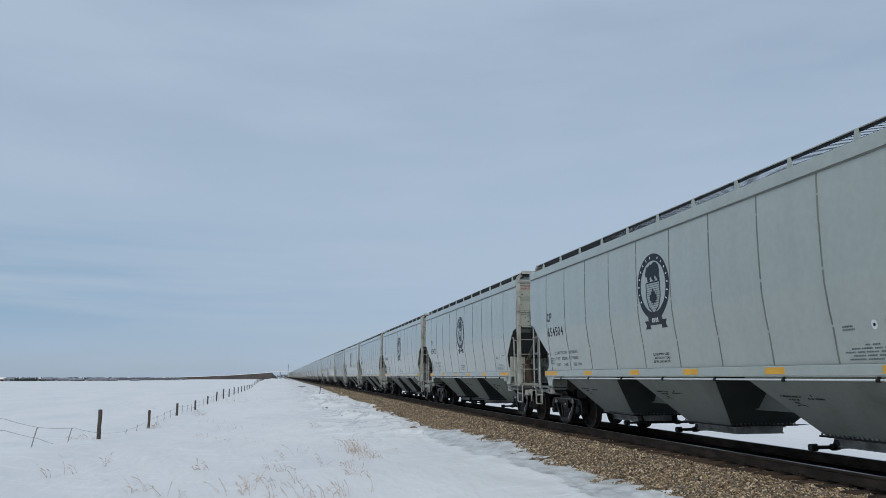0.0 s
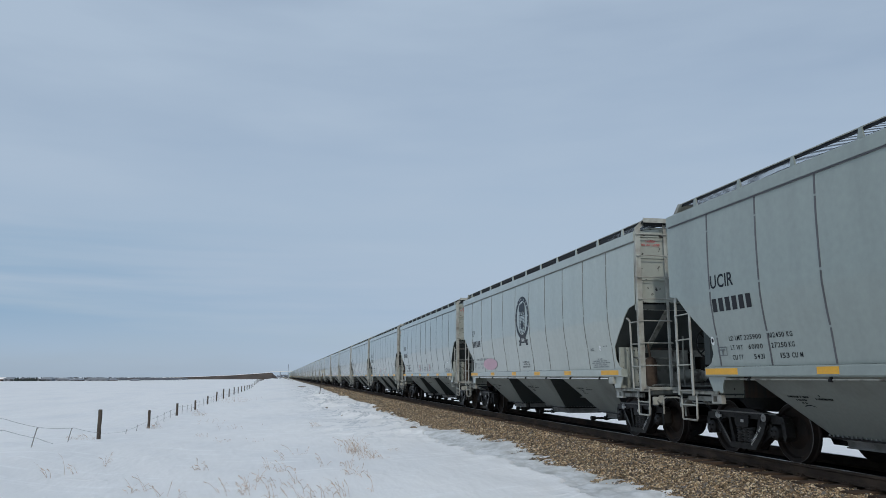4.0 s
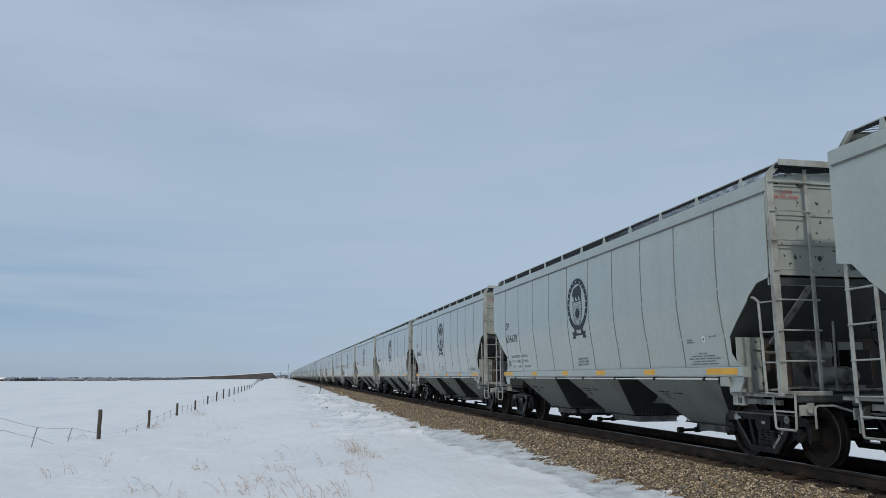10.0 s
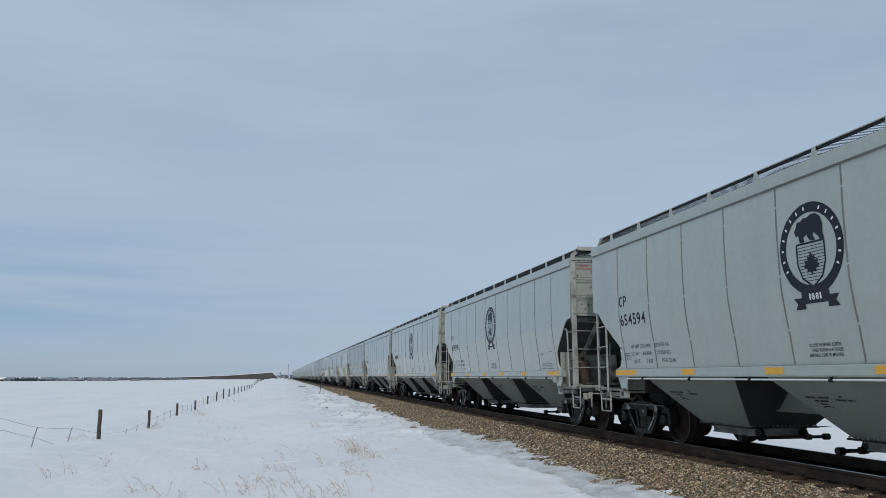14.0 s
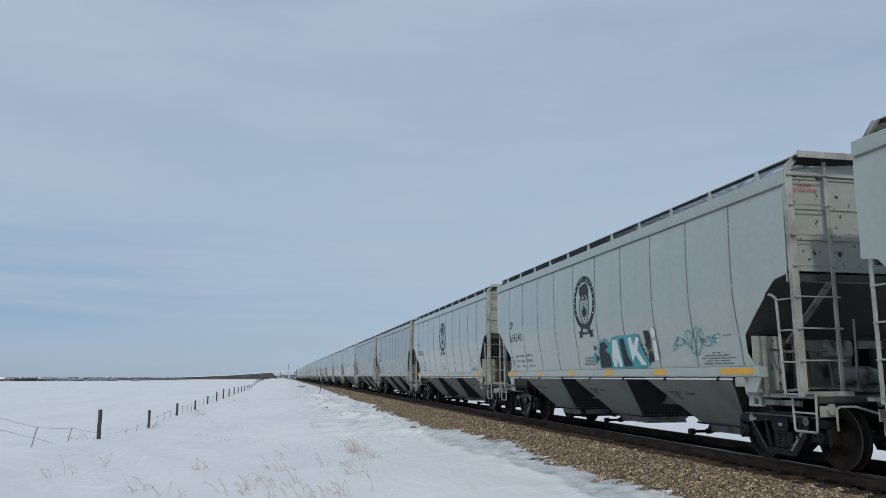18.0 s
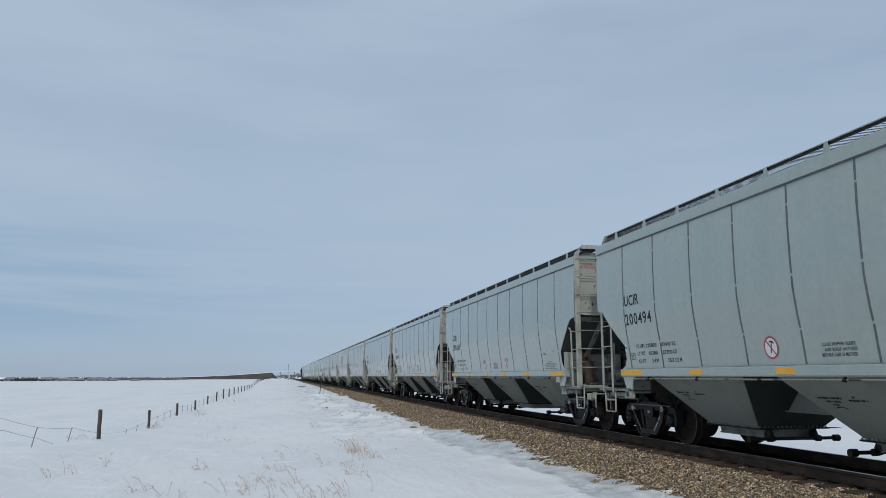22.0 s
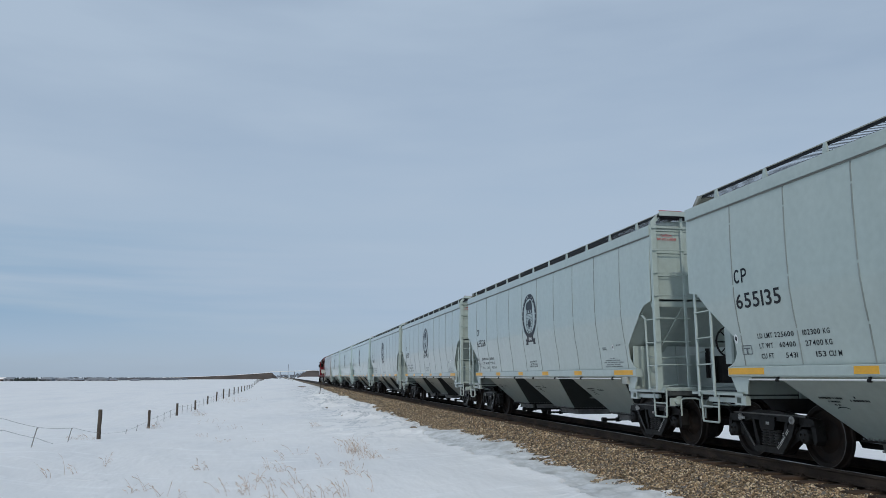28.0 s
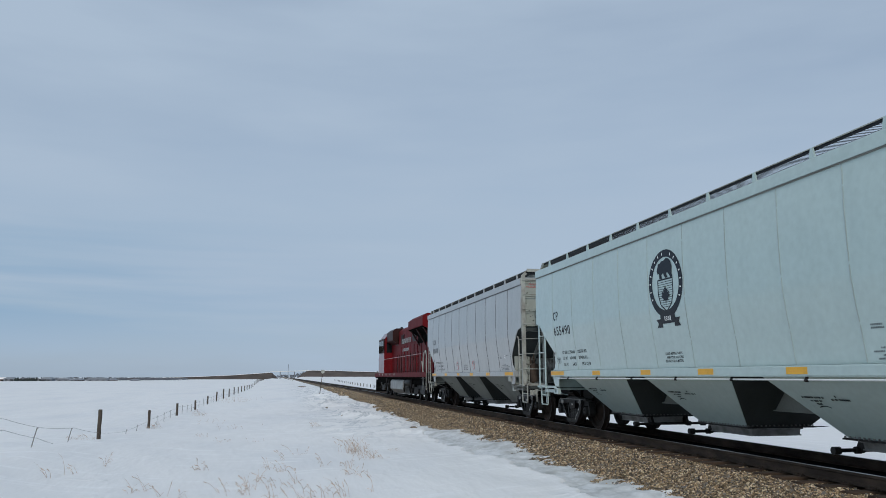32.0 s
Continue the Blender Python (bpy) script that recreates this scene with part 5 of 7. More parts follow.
def snow_z(x, y, carved=True):
    x, y = np.asarray(x, float), np.asarray(y, float)
    left = np.interp(x, (-4000, -900, -300, -60, -18, -14, -11, -8.5, -6.5, -5, -4.2), (-4.0, -2.4, -1.75, -1.25, -1.05, -1.02, -0.93, -0.80, -0.69, -0.60, -0.565))
    right = np.interp(x, (4, 6, 12, 30, 300, 900, 4000), (-0.75, -0.95, -1.25, -1.35, -1.8, -2.4, -4.0))
    far = np.interp(np.abs(y), (0, 60, 300, 900, 4000), (0, 0, -0.25, -0.9, -2.6))
    z = np.where(x < 0, left, right) + np.where(np.abs(x) > 8, far, far * 0.5)
    z = z + np.where(x < -8, np.interp(y, (8, 18, 21.2, 24.6, 28.4, 33, 38), (0.75, 0.72, 0.64, 0.49, 0.24, 0.09, 0.0)) * np.clip((-9 - x) / 5, 0, 1) ** 1.3, 0)
    z = z + np.clip((y - 168) / 70, 0, 1) * np.interp(x, (-19.5, -16.5, -9, -6, -3.4, -3.0), (0, 1.25, 0.75, 0.35, 0.05, 0)) * np.clip((1100 - y) / 300, 0, 1)
    z = z + np.where(x > 6, np.interp(y, (150, 400, 1000, 2000), (0, 0.7, 3.2, 3.2)) * np.clip((x - 6) / 12, 0, 1), 0)
    b = edge_x(y) + waves(x * 0, y, ((0.10, 0, 2.3, 0.4), (0.07, 0, 5.1, 1.9), (0.05, 0, 9.7, 0.2), (0.04, 0, 17.0, 2.0), (0.02, 0, 33.0, 1.0)))
    zb = ballast_z(b)
    d = x - b                                   # positive: over the ballast
    near = zb + np.where(d > 0, 0.02 - 0.45 * d, np.minimum(0.05 * -d, 0.03))
    w = np.clip((x - (b - 1.6)) / 1.6, 0, 1)
    w = w * w * (3 - 2 * w)
    z = np.where((x < 0), z * (1 - w) + near * w, z)
    z = np.where(np.abs(x) < 2.3, np.minimum(z, -0.55), z)
    fade = np.clip(1 - np.hypot(x + 9, y - 25) / 160, 0, 1)
    z += fade * waves(x, y, ((0.035, 0.55, 0.32, 0.3), (0.022, 1.15, -0.42, 1.1), (0.012, 2.3, 1.3, 2.0), (0.007, 4.7, -2.2, 0.7)))
    rip = np.exp(-((x + 4.9) / 1.7) ** 2) * np.clip((y - 22) / 10, 0, 1) * np.clip((140 - y) / 40, 0, 1)
    ph = 1.10 * y + 1.1 * x + 1.6 * np.sin(0.43 * y + 0.8 * x) + 0.7 * np.sin(1.7 * x)
    rip = rip * np.clip(0.55 + 0.9 * np.sin(1.3 * x + 0.37 * y) * np.sin(0.23 * y - 0.9 * x + 1.0) + 0.3 * np.sin(2.7 * x + 0.9 * y), 0, 1)
    z += rip * (0.26 * (1 - np.abs(np.sin(ph))) ** 2.5 + 0.05 * np.abs(np.sin(0.61 * y - 1.9 * x + np.sin(0.9 * y))) + 0.03 * np.sin(2.9 * y - 1.2 * x) + 0.012 * np.sin(6.3 * y + 4 * x))
    z += fade * 0.004 * (1 - np.abs(np.sin(3.3 * y + 1.1 * x + 2 * np.sin(0.9 * x) + np.sin(0.5 * y)))) ** 3
    # a shallow tray in the snow, filled by the ice
    a, b_ = ice_x(y), b - 0.05
    tray = np.clip((x - a) / 0.05, 0, 1) * np.clip((b_ - x) / 0.05, 0, 1) * np.clip((y - 5) / 3, 0, 1) * np.clip((44 - y) / 8, 0, 1)
    z += (0.022 * np.exp(-((x - a + 0.05) / 0.12) ** 2) * (y < 44) * (y > 5)) - (0.05 * tray if carved else 0)
    return z


def axis_points(parts):
    out = []
    for a, b, n in parts:
        out += list(np.linspace(a, b, n, endpoint=False))
    return np.array(out + [parts[-1][1]])


def grid_mesh(name, xs, ys, zf, material):
    X, Y = np.meshgrid(xs, ys)
    Z = zf(X, Y)
    v = np.stack([X, Y, Z], -1).reshape(-1, 3)
    nx, ny = len(xs), len(ys)
    i = (np.arange(ny - 1)[:, None] * nx + np.arange(nx - 1)[None, :]).reshape(-1)
    f = np.stack([i, i + 1, i + nx + 1, i + nx], -1)
    me = bpy.data.meshes.new(name)
    me.from_pydata(v.tolist(), [], f.tolist())
    me.materials.append(material)
    me.polygons.foreach_set("use_smooth", [True] * len(me.polygons))
    return me


xs = axis_points([(-4500, -600, 14), (-600, -80, 26), (-80, -20, 30), (-20, -7, 65), (-7, -4.4, 32), (-4.4, -2.2, 55), (-2.2, 3, 6), (3, 20, 34), (20, 100, 20), (100, 600, 20), (600, 4500, 12)])
ys = axis_points([(-4000, -100, 12), (-100, 6, 30), (6, 34, 300), (34, 80, 200), (80, 200, 130), (200, 700, 80), (700, 4900, 30)])
ground = tagged(new("ground", grid_mesh("ground", xs, ys, snow_z, SNOW)), "flat snow-covered prairie with wind-crusted snow", "snow", kind="structure")


def bed_z(X, Y):
    return ballast_z(X) + 0.018 * np.sin(7 * X + 5.3 * Y) * np.sin(4.1 * Y - 3 * X) + 0.012 * np.sin(15 * Y + 3 * X)


bx = axis_points([(-4.6, -1.46, 40), (-1.46, -1.34, 2), (-1.34, 1.34, 8), (1.34, 1.46, 2), (1.46, 4.6, 10)])
by = axis_points([(-200, 5, 20), (5, 60, 360), (60, 200, 160), (200, 2600, 60)])
ballast = tagged(new("ballast_bed", grid_mesh("ballast_bed", bx, by, bed_z, BED)), "tan and grey crushed-stone ballast under the track", "ballast", kind="structure")
# strip darkened for the shade under the train, besides the oil
tagged(new("oily_track_bed", Mesh().box(-0.70, 0.70, -200, 2600, -0.185, -0.165).data("oily_track_bed", OIL_SHADE)), "oil-stained ballast between the rails, darkened for the train's shade", "ballast", kind="structure")


def loose_stones():
    """Crushed stones on the shoulder, thickest where the camera stands nearest."""
    rs = np.random.RandomState(3)
    ico = np.array([(1, 0, 0), (-1, 0, 0), (0, 1, 0), (0, -1, 0), (0, 0, 1), (0, 0, -1)], float)
    tri = np.array([(0, 2, 4), (2, 1, 4), (1, 3, 4), (3, 0, 4), (2, 0, 5), (1, 2, 5), (3, 1, 5), (0, 3, 5)])
    n = 225000
    y = 7.5 + 105 * rs.rand(n) ** 2.5
    x = rs.uniform(-4.1, -0.86, n)
    keep = x > edge_x(y) + waves(y * 0, y, ((0.10, 0, 2.3, 0.4), (0.07, 0, 5.1, 1.9))) - 0.04 - 0.16 * rs.rand(n) ** 3
    keep &= ~((x > -1.34) & (np.abs((y - 5.2 + 0.25) % 0.5 - 0.25) < 0.135) & (rs.rand(n) < 0.93))
    x, y = x[keep], y[keep]
    n = len(x)
    size = rs.uniform(0.011, 0.023, n) * np.where(rs.rand(n) < 0.05, 1.5, 1.0) * np.clip(0.85 + 0.012 * y, 1, 2.0)
    z = bed_z(x, y) + size * rs.uniform(-0.3, 0.5, n)
    v = ico[None] * (1 + rs.uniform(-0.28, 0.28, (n, 6, 1)))
    v *= (size[:, None] * rs.uniform(0.6, 1.45, (n, 3)))[:, None, :]
    a = rs.uniform(0, 2 * math.pi, n)
    b = rs.uniform(-0.6, 0.6, n)
    ca, sa, cb, sb = np.cos(a)[:, None], np.sin(a)[:, None], np.cos(b)[:, None], np.sin(b)[:, None]
    vx, vy, vz = v[..., 0], v[..., 1], v[..., 2] * 0.75
    vy, vz = vy * cb - vz * sb, vy * sb + vz * cb
    vx, vy = vx * ca - vy * sa, vx * sa + vy * ca
    v = np.stack([vx + x[:, None], vy + y[:, None], vz + z[:, None]], -1).reshape(-1, 3)
    f = (tri[None] + 6 * np.arange(n)[:, None, None]).reshape(-1, 3)
    me = bpy.data.meshes.new("loose_ballast")
    me.from_pydata(v.tolist(), [], f.tolist())
    me.materials.append(STONE)
    tagged(new("loose_ballast", me), "loose tan, brown and grey crushed stones", "ballast", kind="stuff")


loose_stones()

def ice_fringe():
    """A lumpy crust of wet ice along the snow's edge."""
    ys_ = np.arange(6.0, 43.0, 0.055)
    us = np.linspace(0, 1, 36)
    U, Y = np.meshgrid(us, ys_)
    x0 = ice_x(Y) - 0.03
    x1 = edge_x(Y) + 0.10 + waves(Y * 0, Y, ((0.08, 0, 3.1, 1.4), (0.05, 0, 7.7, 0.2), (0.03, 0, 15.3, 2.2), (0.02, 0, 31.0, 0.4)))
    X = x0 + (x1 - x0) * U
    Z = np.maximum(snow_z(X, Y, False), ballast_z(X) + 0.008)
    env = np.clip(9 * U * (1 - U), 0, 1)
    Z = Z - 0.036 * np.clip(1 - U * 1.1, 0, 1) - 0.006 + env * np.abs(waves(X, Y, ((0.013, 5.1, 3.3, 0.2), (0.010, 11, -5.7, 1.0), (0.008, 21, 9.3, 0.4), (0.004, -33, 15, 0.4))))
    nx = len(us)
    i = (np.arange(len(ys_) - 1)[:, None] * nx + np.arange(nx - 1)[None, :]).reshape(-1)
    f = np.stack([i, i + 1, i + nx + 1, i + nx], -1)
    me = bpy.data.meshes.new("ice_crust")
    me.from_pydata(np.stack([X, Y, Z], -1).reshape(-1, 3).tolist(), [], f.tolist())
    me.materials.append(ICE)
    me.polygons.foreach_set("use_smooth", [True] * len(me.polygons))
    tagged(new("ice_crust", me), "grey wet ice crust along the edge of the ballast", "ice", kind="structure")


ice_fringe()

# rails: head, web and foot
RAIL = [(-0.037, -0.005), (-0.030, 0.0), (0.030, 0.0), (0.037, -0.005), (0.037, -0.035), (0.012, -0.048), (0.009, -0.13), (0.03, -0.145), (0.073, -0.158), (0.073, -0.170), (-0.073, -0.170), (-0.073, -0.158), (-0.03, -0.145), (-0.009, -0.13), (-0.012, -0.048), (-0.037, -0.035)]
for x in (-0.7545, 0.7545):
    r = tagged(new("rail", Mesh().prism([(x + a, b) for a, b in RAIL], "y", -200, 2600).data("rail", RUST)), "rusty steel rail spiked to dark ties", "rail", "rails of the track", "structure")
    part("running_surface", Mesh().box(x - 0.026, x + 0.026, -200, 2600, 0.0005, 0.003), TREAD, r, "polished wheel-worn top")

# ---- fence, grass and sign ----
random.seed(11)


def make_post(x, y, h, r, lean=(0, 0)):
    z0 = float(snow_z(x, y))
    m = Mesh()
    prof = [(-0.4, r * 1.02), (0.0, r * 1.0), (h * 0.4, r * 0.97), (h * 0.8, r * 0.98), (h - 0.01, r * 0.95), (h, r * 0.82)]
    m.lathe(prof, "z", n=10)
    m.v = [(px * (1 + 0.10 * math.sin(9 * pz + 2.1 * px / r)), py * (1 + 0.08 * math.cos(7 * pz + 1.3 * py / r)), pz) for px, py, pz in m.v]
    ob = new("fence_post", m.data("fence_post", POSTW))
    ob.matrix_basis = pose(x, y, z0, lean[0], lean[1], random.uniform(0, 360))
    return tagged(ob, "weathered round wooden fence post in the snow", "fence post", "posts of the field fence")


FENCE_X = -14.7
POSTS = [(28.43, 0.99, 0.066), (38.74, 0.84, 0.064), (48.8, 0.72, 0.066), (58.9, 0.68, 0.065), (68.7, 0.70, 0.065), (78.1, 0.92, 0.07), (87.2, 1.05, 0.07), (96.8, 0.95, 0.07)] + [(107 + 10.3 * i, 0.95 - 0.03 * i, 0.07) for i in range(8)]
for y, h, r in POSTS:
    make_post(FENCE_X, y, h, r, (random.uniform(-0.6, 0.6), random.uniform(-0.6, 0.6)))
# the fence climbs to the track's verge further off
for i in range(14):
    make_post(FENCE_X - 0.05 * i, 192 + 10.5 * i, 1.0, 0.08)


def fz(y):
    return float(snow_z(FENCE_X, y))


def steel_post(y, h, lean):
    """A thin steel stake in the fence line, its top lean metres further along the line than its foot."""
    z = fz(y)
    m = Mesh().tube((0, -0.3 * lean / h, -0.3), (0, lean, h), 0.012, 5)
    m.tube((0.004, lean * 0.96, h * 0.96), (0.03, lean * 0.96, h * 0.96), 0.008, 4)
    ob = new("steel_fence_post", m.data("steel_fence_post", WIRE))
    ob.location = (FENCE_X, y, z)
    tagged(ob, "thin leaning steel fence post", "fence post", "posts of the field fence")


steel_post(21.1, 0.06 - fz(21.1), 0.36)
steel_post(24.5, -0.17 - fz(24.5), 0.34)
for y, h, lean in ((33.2, 0.14, 0.16), (35.6, 0.24, 0.2), (41.2, 0.46, 0.03), (43.6, 0.50, -0.04), (46.0, 0.45, 0.05), (51.4, 0.55, -0.03), (54.0, 0.5, 0.05), (56.6, 0.5, -0.04), (61.6, 0.5, 0.04), (65.0, 0.55, -0.03), (72.0, 0.6, 0.03), (75.0, 0.6, -0.03), (81.0, 0.6, 0.02), (84.0, 0.6, -0.03)):
    steel_post(y, h, lean)


def strand(pts, r=0.0042):
    """A wire through the points, hanging a little between them."""
    out = []
    for a, b in zip(pts, pts[1:]):
        sag = 0.006 * abs(b[1] - a[1])
        for i in range(4):
            f = i / 4
            p = Vector(a).lerp(Vector(b), f)
            out.append((p.x, p.y, p.z - sag * 4 * f * (1 - f)))
    out.append(tuple(pts[-1]))
    ob = new("fence_wire", Mesh().pipe(out, r, 5).data("fence_wire", WIRE))
    tagged(ob, "slack rusty fence wire between the posts", "wire", "wires of the field fence")


WX = FENCE_X + 0.075
strand([(WX, 10.0, 1.15), (WX, 18.7, 0.42), (WX, 21.4, 0.06), (WX, 24.85, -0.17), (WX, 28.2, -0.55), (WX, 32.3, fz(32.3) + 0.10), (WX, 35.5, fz(35.5) + 0.22), (WX, 38.7, fz(38.7) + 0.42)]
       + [(WX, y, fz(y) + h) for y, h in ((41.2, 0.42), (43.6, 0.47), (48.8, 0.52), (54.0, 0.46), (58.9, 0.52), (68.7, 0.56), (78.1, 0.66), (87.2, 0.75), (96.8, 0.7), (117.3, 0.65), (148, 0.55), (179, 0.5))])
strand([(WX, 10.0, 0.80), (WX, 18.77, 0.17), (WX, 21.25, -0.19), (WX, 22.7, fz(22.7) + 0.03)])
strand([(WX, y, fz(y) + h) for y, h in ((38.7, 0.02), (41.2, 0.2), (43.6, 0.22), (48.8, 0.26), (54.0, 0.22), (58.9, 0.26), (68.7, 0.3), (78.1, 0.36), (87.2, 0.4), (96.8, 0.4), (117.3, 0.35), (148, 0.3))], 0.0038)


def grass_tuft(x, y, n, h, spread, heads=True):
    """Dry stalks bent by the wind, with wispy drooping seed heads and curled leaves."""
    z0 = float(snow_z(x, y))
    m = Mesh()
    for _ in range(int(n * 1.4 + 0.5)):
        bx_, by_ = random.gauss(0, spread * 1.25), random.gauss(0, spread)
        hh = h * random.uniform(0.4, 1.05)
        lean = Vector((random.gauss(-0.17, 0.26), random.gauss(0, 0.2)))
        droop = -random.uniform(0.0, 0.40) if lean.x < 0.1 else random.uniform(0.0, 0.3)
        pts = []
        for i in range(7):
            f = i / 6
            pts.append((bx_ + lean.x * hh * f + droop * hh * f ** 3.5, by_ + lean.y * hh * f, -0.05 + hh * (f - 0.55 * abs(droop) * f ** 5)))
        for i, (a, b) in enumerate(zip(pts, pts[1:])):
            m.tube(a, b, 0.0046 - 0.0005 * i, 3, 0.0041 - 0.0005 * i)
        if heads and random.random() < 0.6:
            a, b = Vector(pts[-3]), Vector(pts[-1])
            along = (b - a).normalized()
            for k in range(random.randint(4, 7)):
                p = a.lerp(b, random.uniform(0.3, 1.0))
                q = p + along * random.uniform(0.02, 0.05) + Vector((random.gauss(0, 0.008), random.gauss(0, 0.008), random.gauss(0, 0.006)))
                m.tube(p, q, 0.0055, 3, 0.002)
        for k in range(random.randint(0, 2)):
            p = Vector(pts[random.randint(1, 3)])
            s = random.choice((-1, 1))
            q = p + Vector((s * random.uniform(0.04, 0.10), random.uniform(-0.05, 0.05), random.uniform(0.03, 0.09)))
            e = q + Vector((s * random.uniform(0.02, 0.07), 0, random.uniform(-0.08, 0.0)))
            m.tube(p, q, 0.0035, 3, 0.003)
            m.tube(q, e, 0.003, 3, 0.001)
    ob = new("dry_grass_tuft", m.data("dry_grass_tuft", STRAW))
    ob.location = (x, y, z0)
    tagged(ob, "dry tan grass stalks poking through the snow", "grass", kind="stuff")


TUFTS = [(-6.85, 21.2, 9, 0.55, 0.10), (-6.62, 21.5, 12, 0.50, 0.12), (-6.75, 20.9, 4, 0.62, 0.05), (-6.50, 19.6, 10, 0.40, 0.11), (-6.10, 19.5, 3, 0.24, 0.05), (-5.53, 21.4, 2, 0.22, 0.06), (-7.64, 18.3, 2, 0.42, 0.03), (-7.05, 17.7, 3, 0.40, 0.05),
         (-7.3, 18.3, 3, 0.22, 0.08), (-7.2, 16.7, 4, 0.26, 0.07), (-6.95, 16.0, 2, 0.2, 0.05), (-8.13, 21.75, 3, 0.36, 0.08), (-8.55, 20.0, 2, 0.40, 0.04), (-8.9, 18.6, 3, 0.36, 0.08), (-8.6, 18.0, 4, 0.34, 0.1), (-8.35, 16.0, 2, 0.45, 0.03), (-8.65, 15.5, 3, 0.26, 0.08),
         (-9.18, 15.5, 5, 0.40, 0.10), (-9.0, 16.4, 3, 0.42, 0.07), (-9.3, 15.0, 3, 0.36, 0.06), (-8.75, 14.2, 3, 0.34, 0.05), (-8.2, 14.0, 6, 0.36, 0.12), (-7.8, 14.1, 5, 0.42, 0.10), (-7.5, 13.8, 3, 0.50, 0.06), (-7.04, 14.2, 1, 0.46, 0.01), (-7.0, 14.1, 1, 0.44, 0.01),
         (-7.2, 32.3, 6, 0.36, 0.12), (-12.85, 15.8, 2, 0.40, 0.05), (-12.7, 16.3, 1, 0.5, 0.02), (-12.6, 16.6, 2, 0.25, 0.05), (-12.4, 18.2, 2, 0.42, 0.03), (-11.05, 15.0, 2, 0.36, 0.04), (-10.6, 14.5, 3, 0.28, 0.08), (-10.35, 18.4, 4, 0.34, 0.07), (-9.62, 15.2, 4, 0.34, 0.09),
         (-11.2, 14.7, 2, 0.3, 0.05), (-14.3, 38.0, 10, 0.42, 0.18), (-13.3, 48.0, 14, 0.45, 0.3), (-14.9, 28.1, 6, 0.28, 0.16), (-15.2, 28.0, 4, 0.22, 0.15), (-13.4, 79.5, 20, 0.6, 0.7), (-12.9, 74.0, 16, 0.5, 0.6), (-10.5, 27.0, 3, 0.22, 0.12), (-11.4, 30.0, 3, 0.25, 0.2),
         (-9.4, 27.5, 3, 0.22, 0.2), (-10.2, 35.0, 5, 0.25, 0.4), (-12.0, 40.0, 5, 0.3, 0.4), (-16.6, 20.4, 3, 0.2, 0.1)]
for row in TUFTS:
    grass_tuft(*row)


def mud_patch(x, y, w, l):
    m = Mesh()
    n = 18
    z0 = float(snow_z(x, y))
    rim = []
    for i in range(n):
        a = 2 * math.pi * i / n
        k = random.uniform(0.7, 1.15)
        px, py = x + w * k * math.cos(a), y + l * k * math.sin(a)
        rim.append((px, py, float(snow_z(px, py)) - 0.02))
    m.add([(x, y, z0 + 0.05)] + [((p[0] + x) / 2, (p[1] + y) / 2, z0 + random.uniform(0.02, 0.05)) for p in rim] + rim,
          [(0, 1 + i, 1 + (i + 1) % n) for i in range(n)] + [(1 + i, 1 + n + i, 1 + n + (i + 1) % n, 1 + (i + 1) % n) for i in range(n)])
    tagged(new("bare_clod", m.data("bare_clod", BED)), "bare brown earth and gravel showing through the snow", "earth", kind="stuff")


for row in ((-4.25, 85.5, 0.5, 2.2), (-4.6, 152, 0.9, 8), (-6.2, 57.0, 0.12, 0.6), (-5.8, 49.0, 0.10, 0.5), (-3.95, 27.6, 0.16, 0.4), (-5.6, 39.0, 0.10, 0.4)):
    mud_patch(*row)


def whistle_sign():
    t = thing("track_sign", "small white sign on a thin leaning post by the track", "sign", at=(-4.4, 86.3, float(snow_z(-4.4, 86.3))))
    t.rotation_euler = (0, radians(6.5), 0)
    part("post", Mesh().box(-0.035, 0.035, -0.03, 0.03, -0.4, 2.55, 0.01), POSTW, t)
    part("panel", Mesh().prism([(-0.19, 2.32), (0.0, 2.20), (0.19, 2.32), (0.19, 2.62), (-0.19, 2.62)], "y", -0.045, -0.032), TRIM, t)


whistle_sign()

# ---- the distance ----
def bank(name, prof, y, depth, base, label):
    """An embankment across the view: prof gives (x, crest height)."""
    m = Mesh()
    rows = []
    for x, z in prof:
        s = (z - base) * 1.7
        rows.append([(x, y - depth - s, base), (x, y - depth - s * 0.45, base + (z - base) * 0.58), (x, y - depth, z), (x, y + depth, z), (x, y + depth + s, base)])
    m.sheet(rows, (0, 0, -0.6))
    ob = tagged(new(name, m.data(name, DIRT)), label, "embankment", kind="structure")
    return ob


def road_rail(xs_, zs_, y):
    m = Mesh()
    for (x0, z0), (x1, z1) in zip(zip(xs_, zs_), zip(xs_[1:], zs_[1:])):
        m.prism([(x0, z0 + 0.1), (x1, z1 + 0.1), (x1, z1 + 0.5), (x0, z0 + 0.5)], "y", y - 0.5, y + 0.5)
    return m


L_PROF = [(-480, -3.0), (-400, -2.3), (-330, -1.9), (-250, -1.3), (-150, -0.2), (-110, 0.8), (-70, 2.5), (-34, 4.9), (-22, 5.9), (-19, 5.7), (-12, -1.0), (-8, -3.0)]
R_PROF = [(10, -3.0), (13, 0.5), (24, 8.0), (30, 8.7), (60, 8.2), (110, 6.8), (300, 4.5), (700, 0)]
b1 = bank("embankment_west", L_PROF, 1010, 8, -3.4, "brown grassy road embankment rising to a bridge")
b2 = bank("embankment_east", R_PROF, 1010, 8, -3.4, "brown grassy road embankment beyond the track")
part("snowy_verge", road_rail([-150, -110, -70, -34, -22], [-0.5, 0.8, 2.5, 4.9, 5.9], 1001), SNOW, b1, "snow along the road's edge")
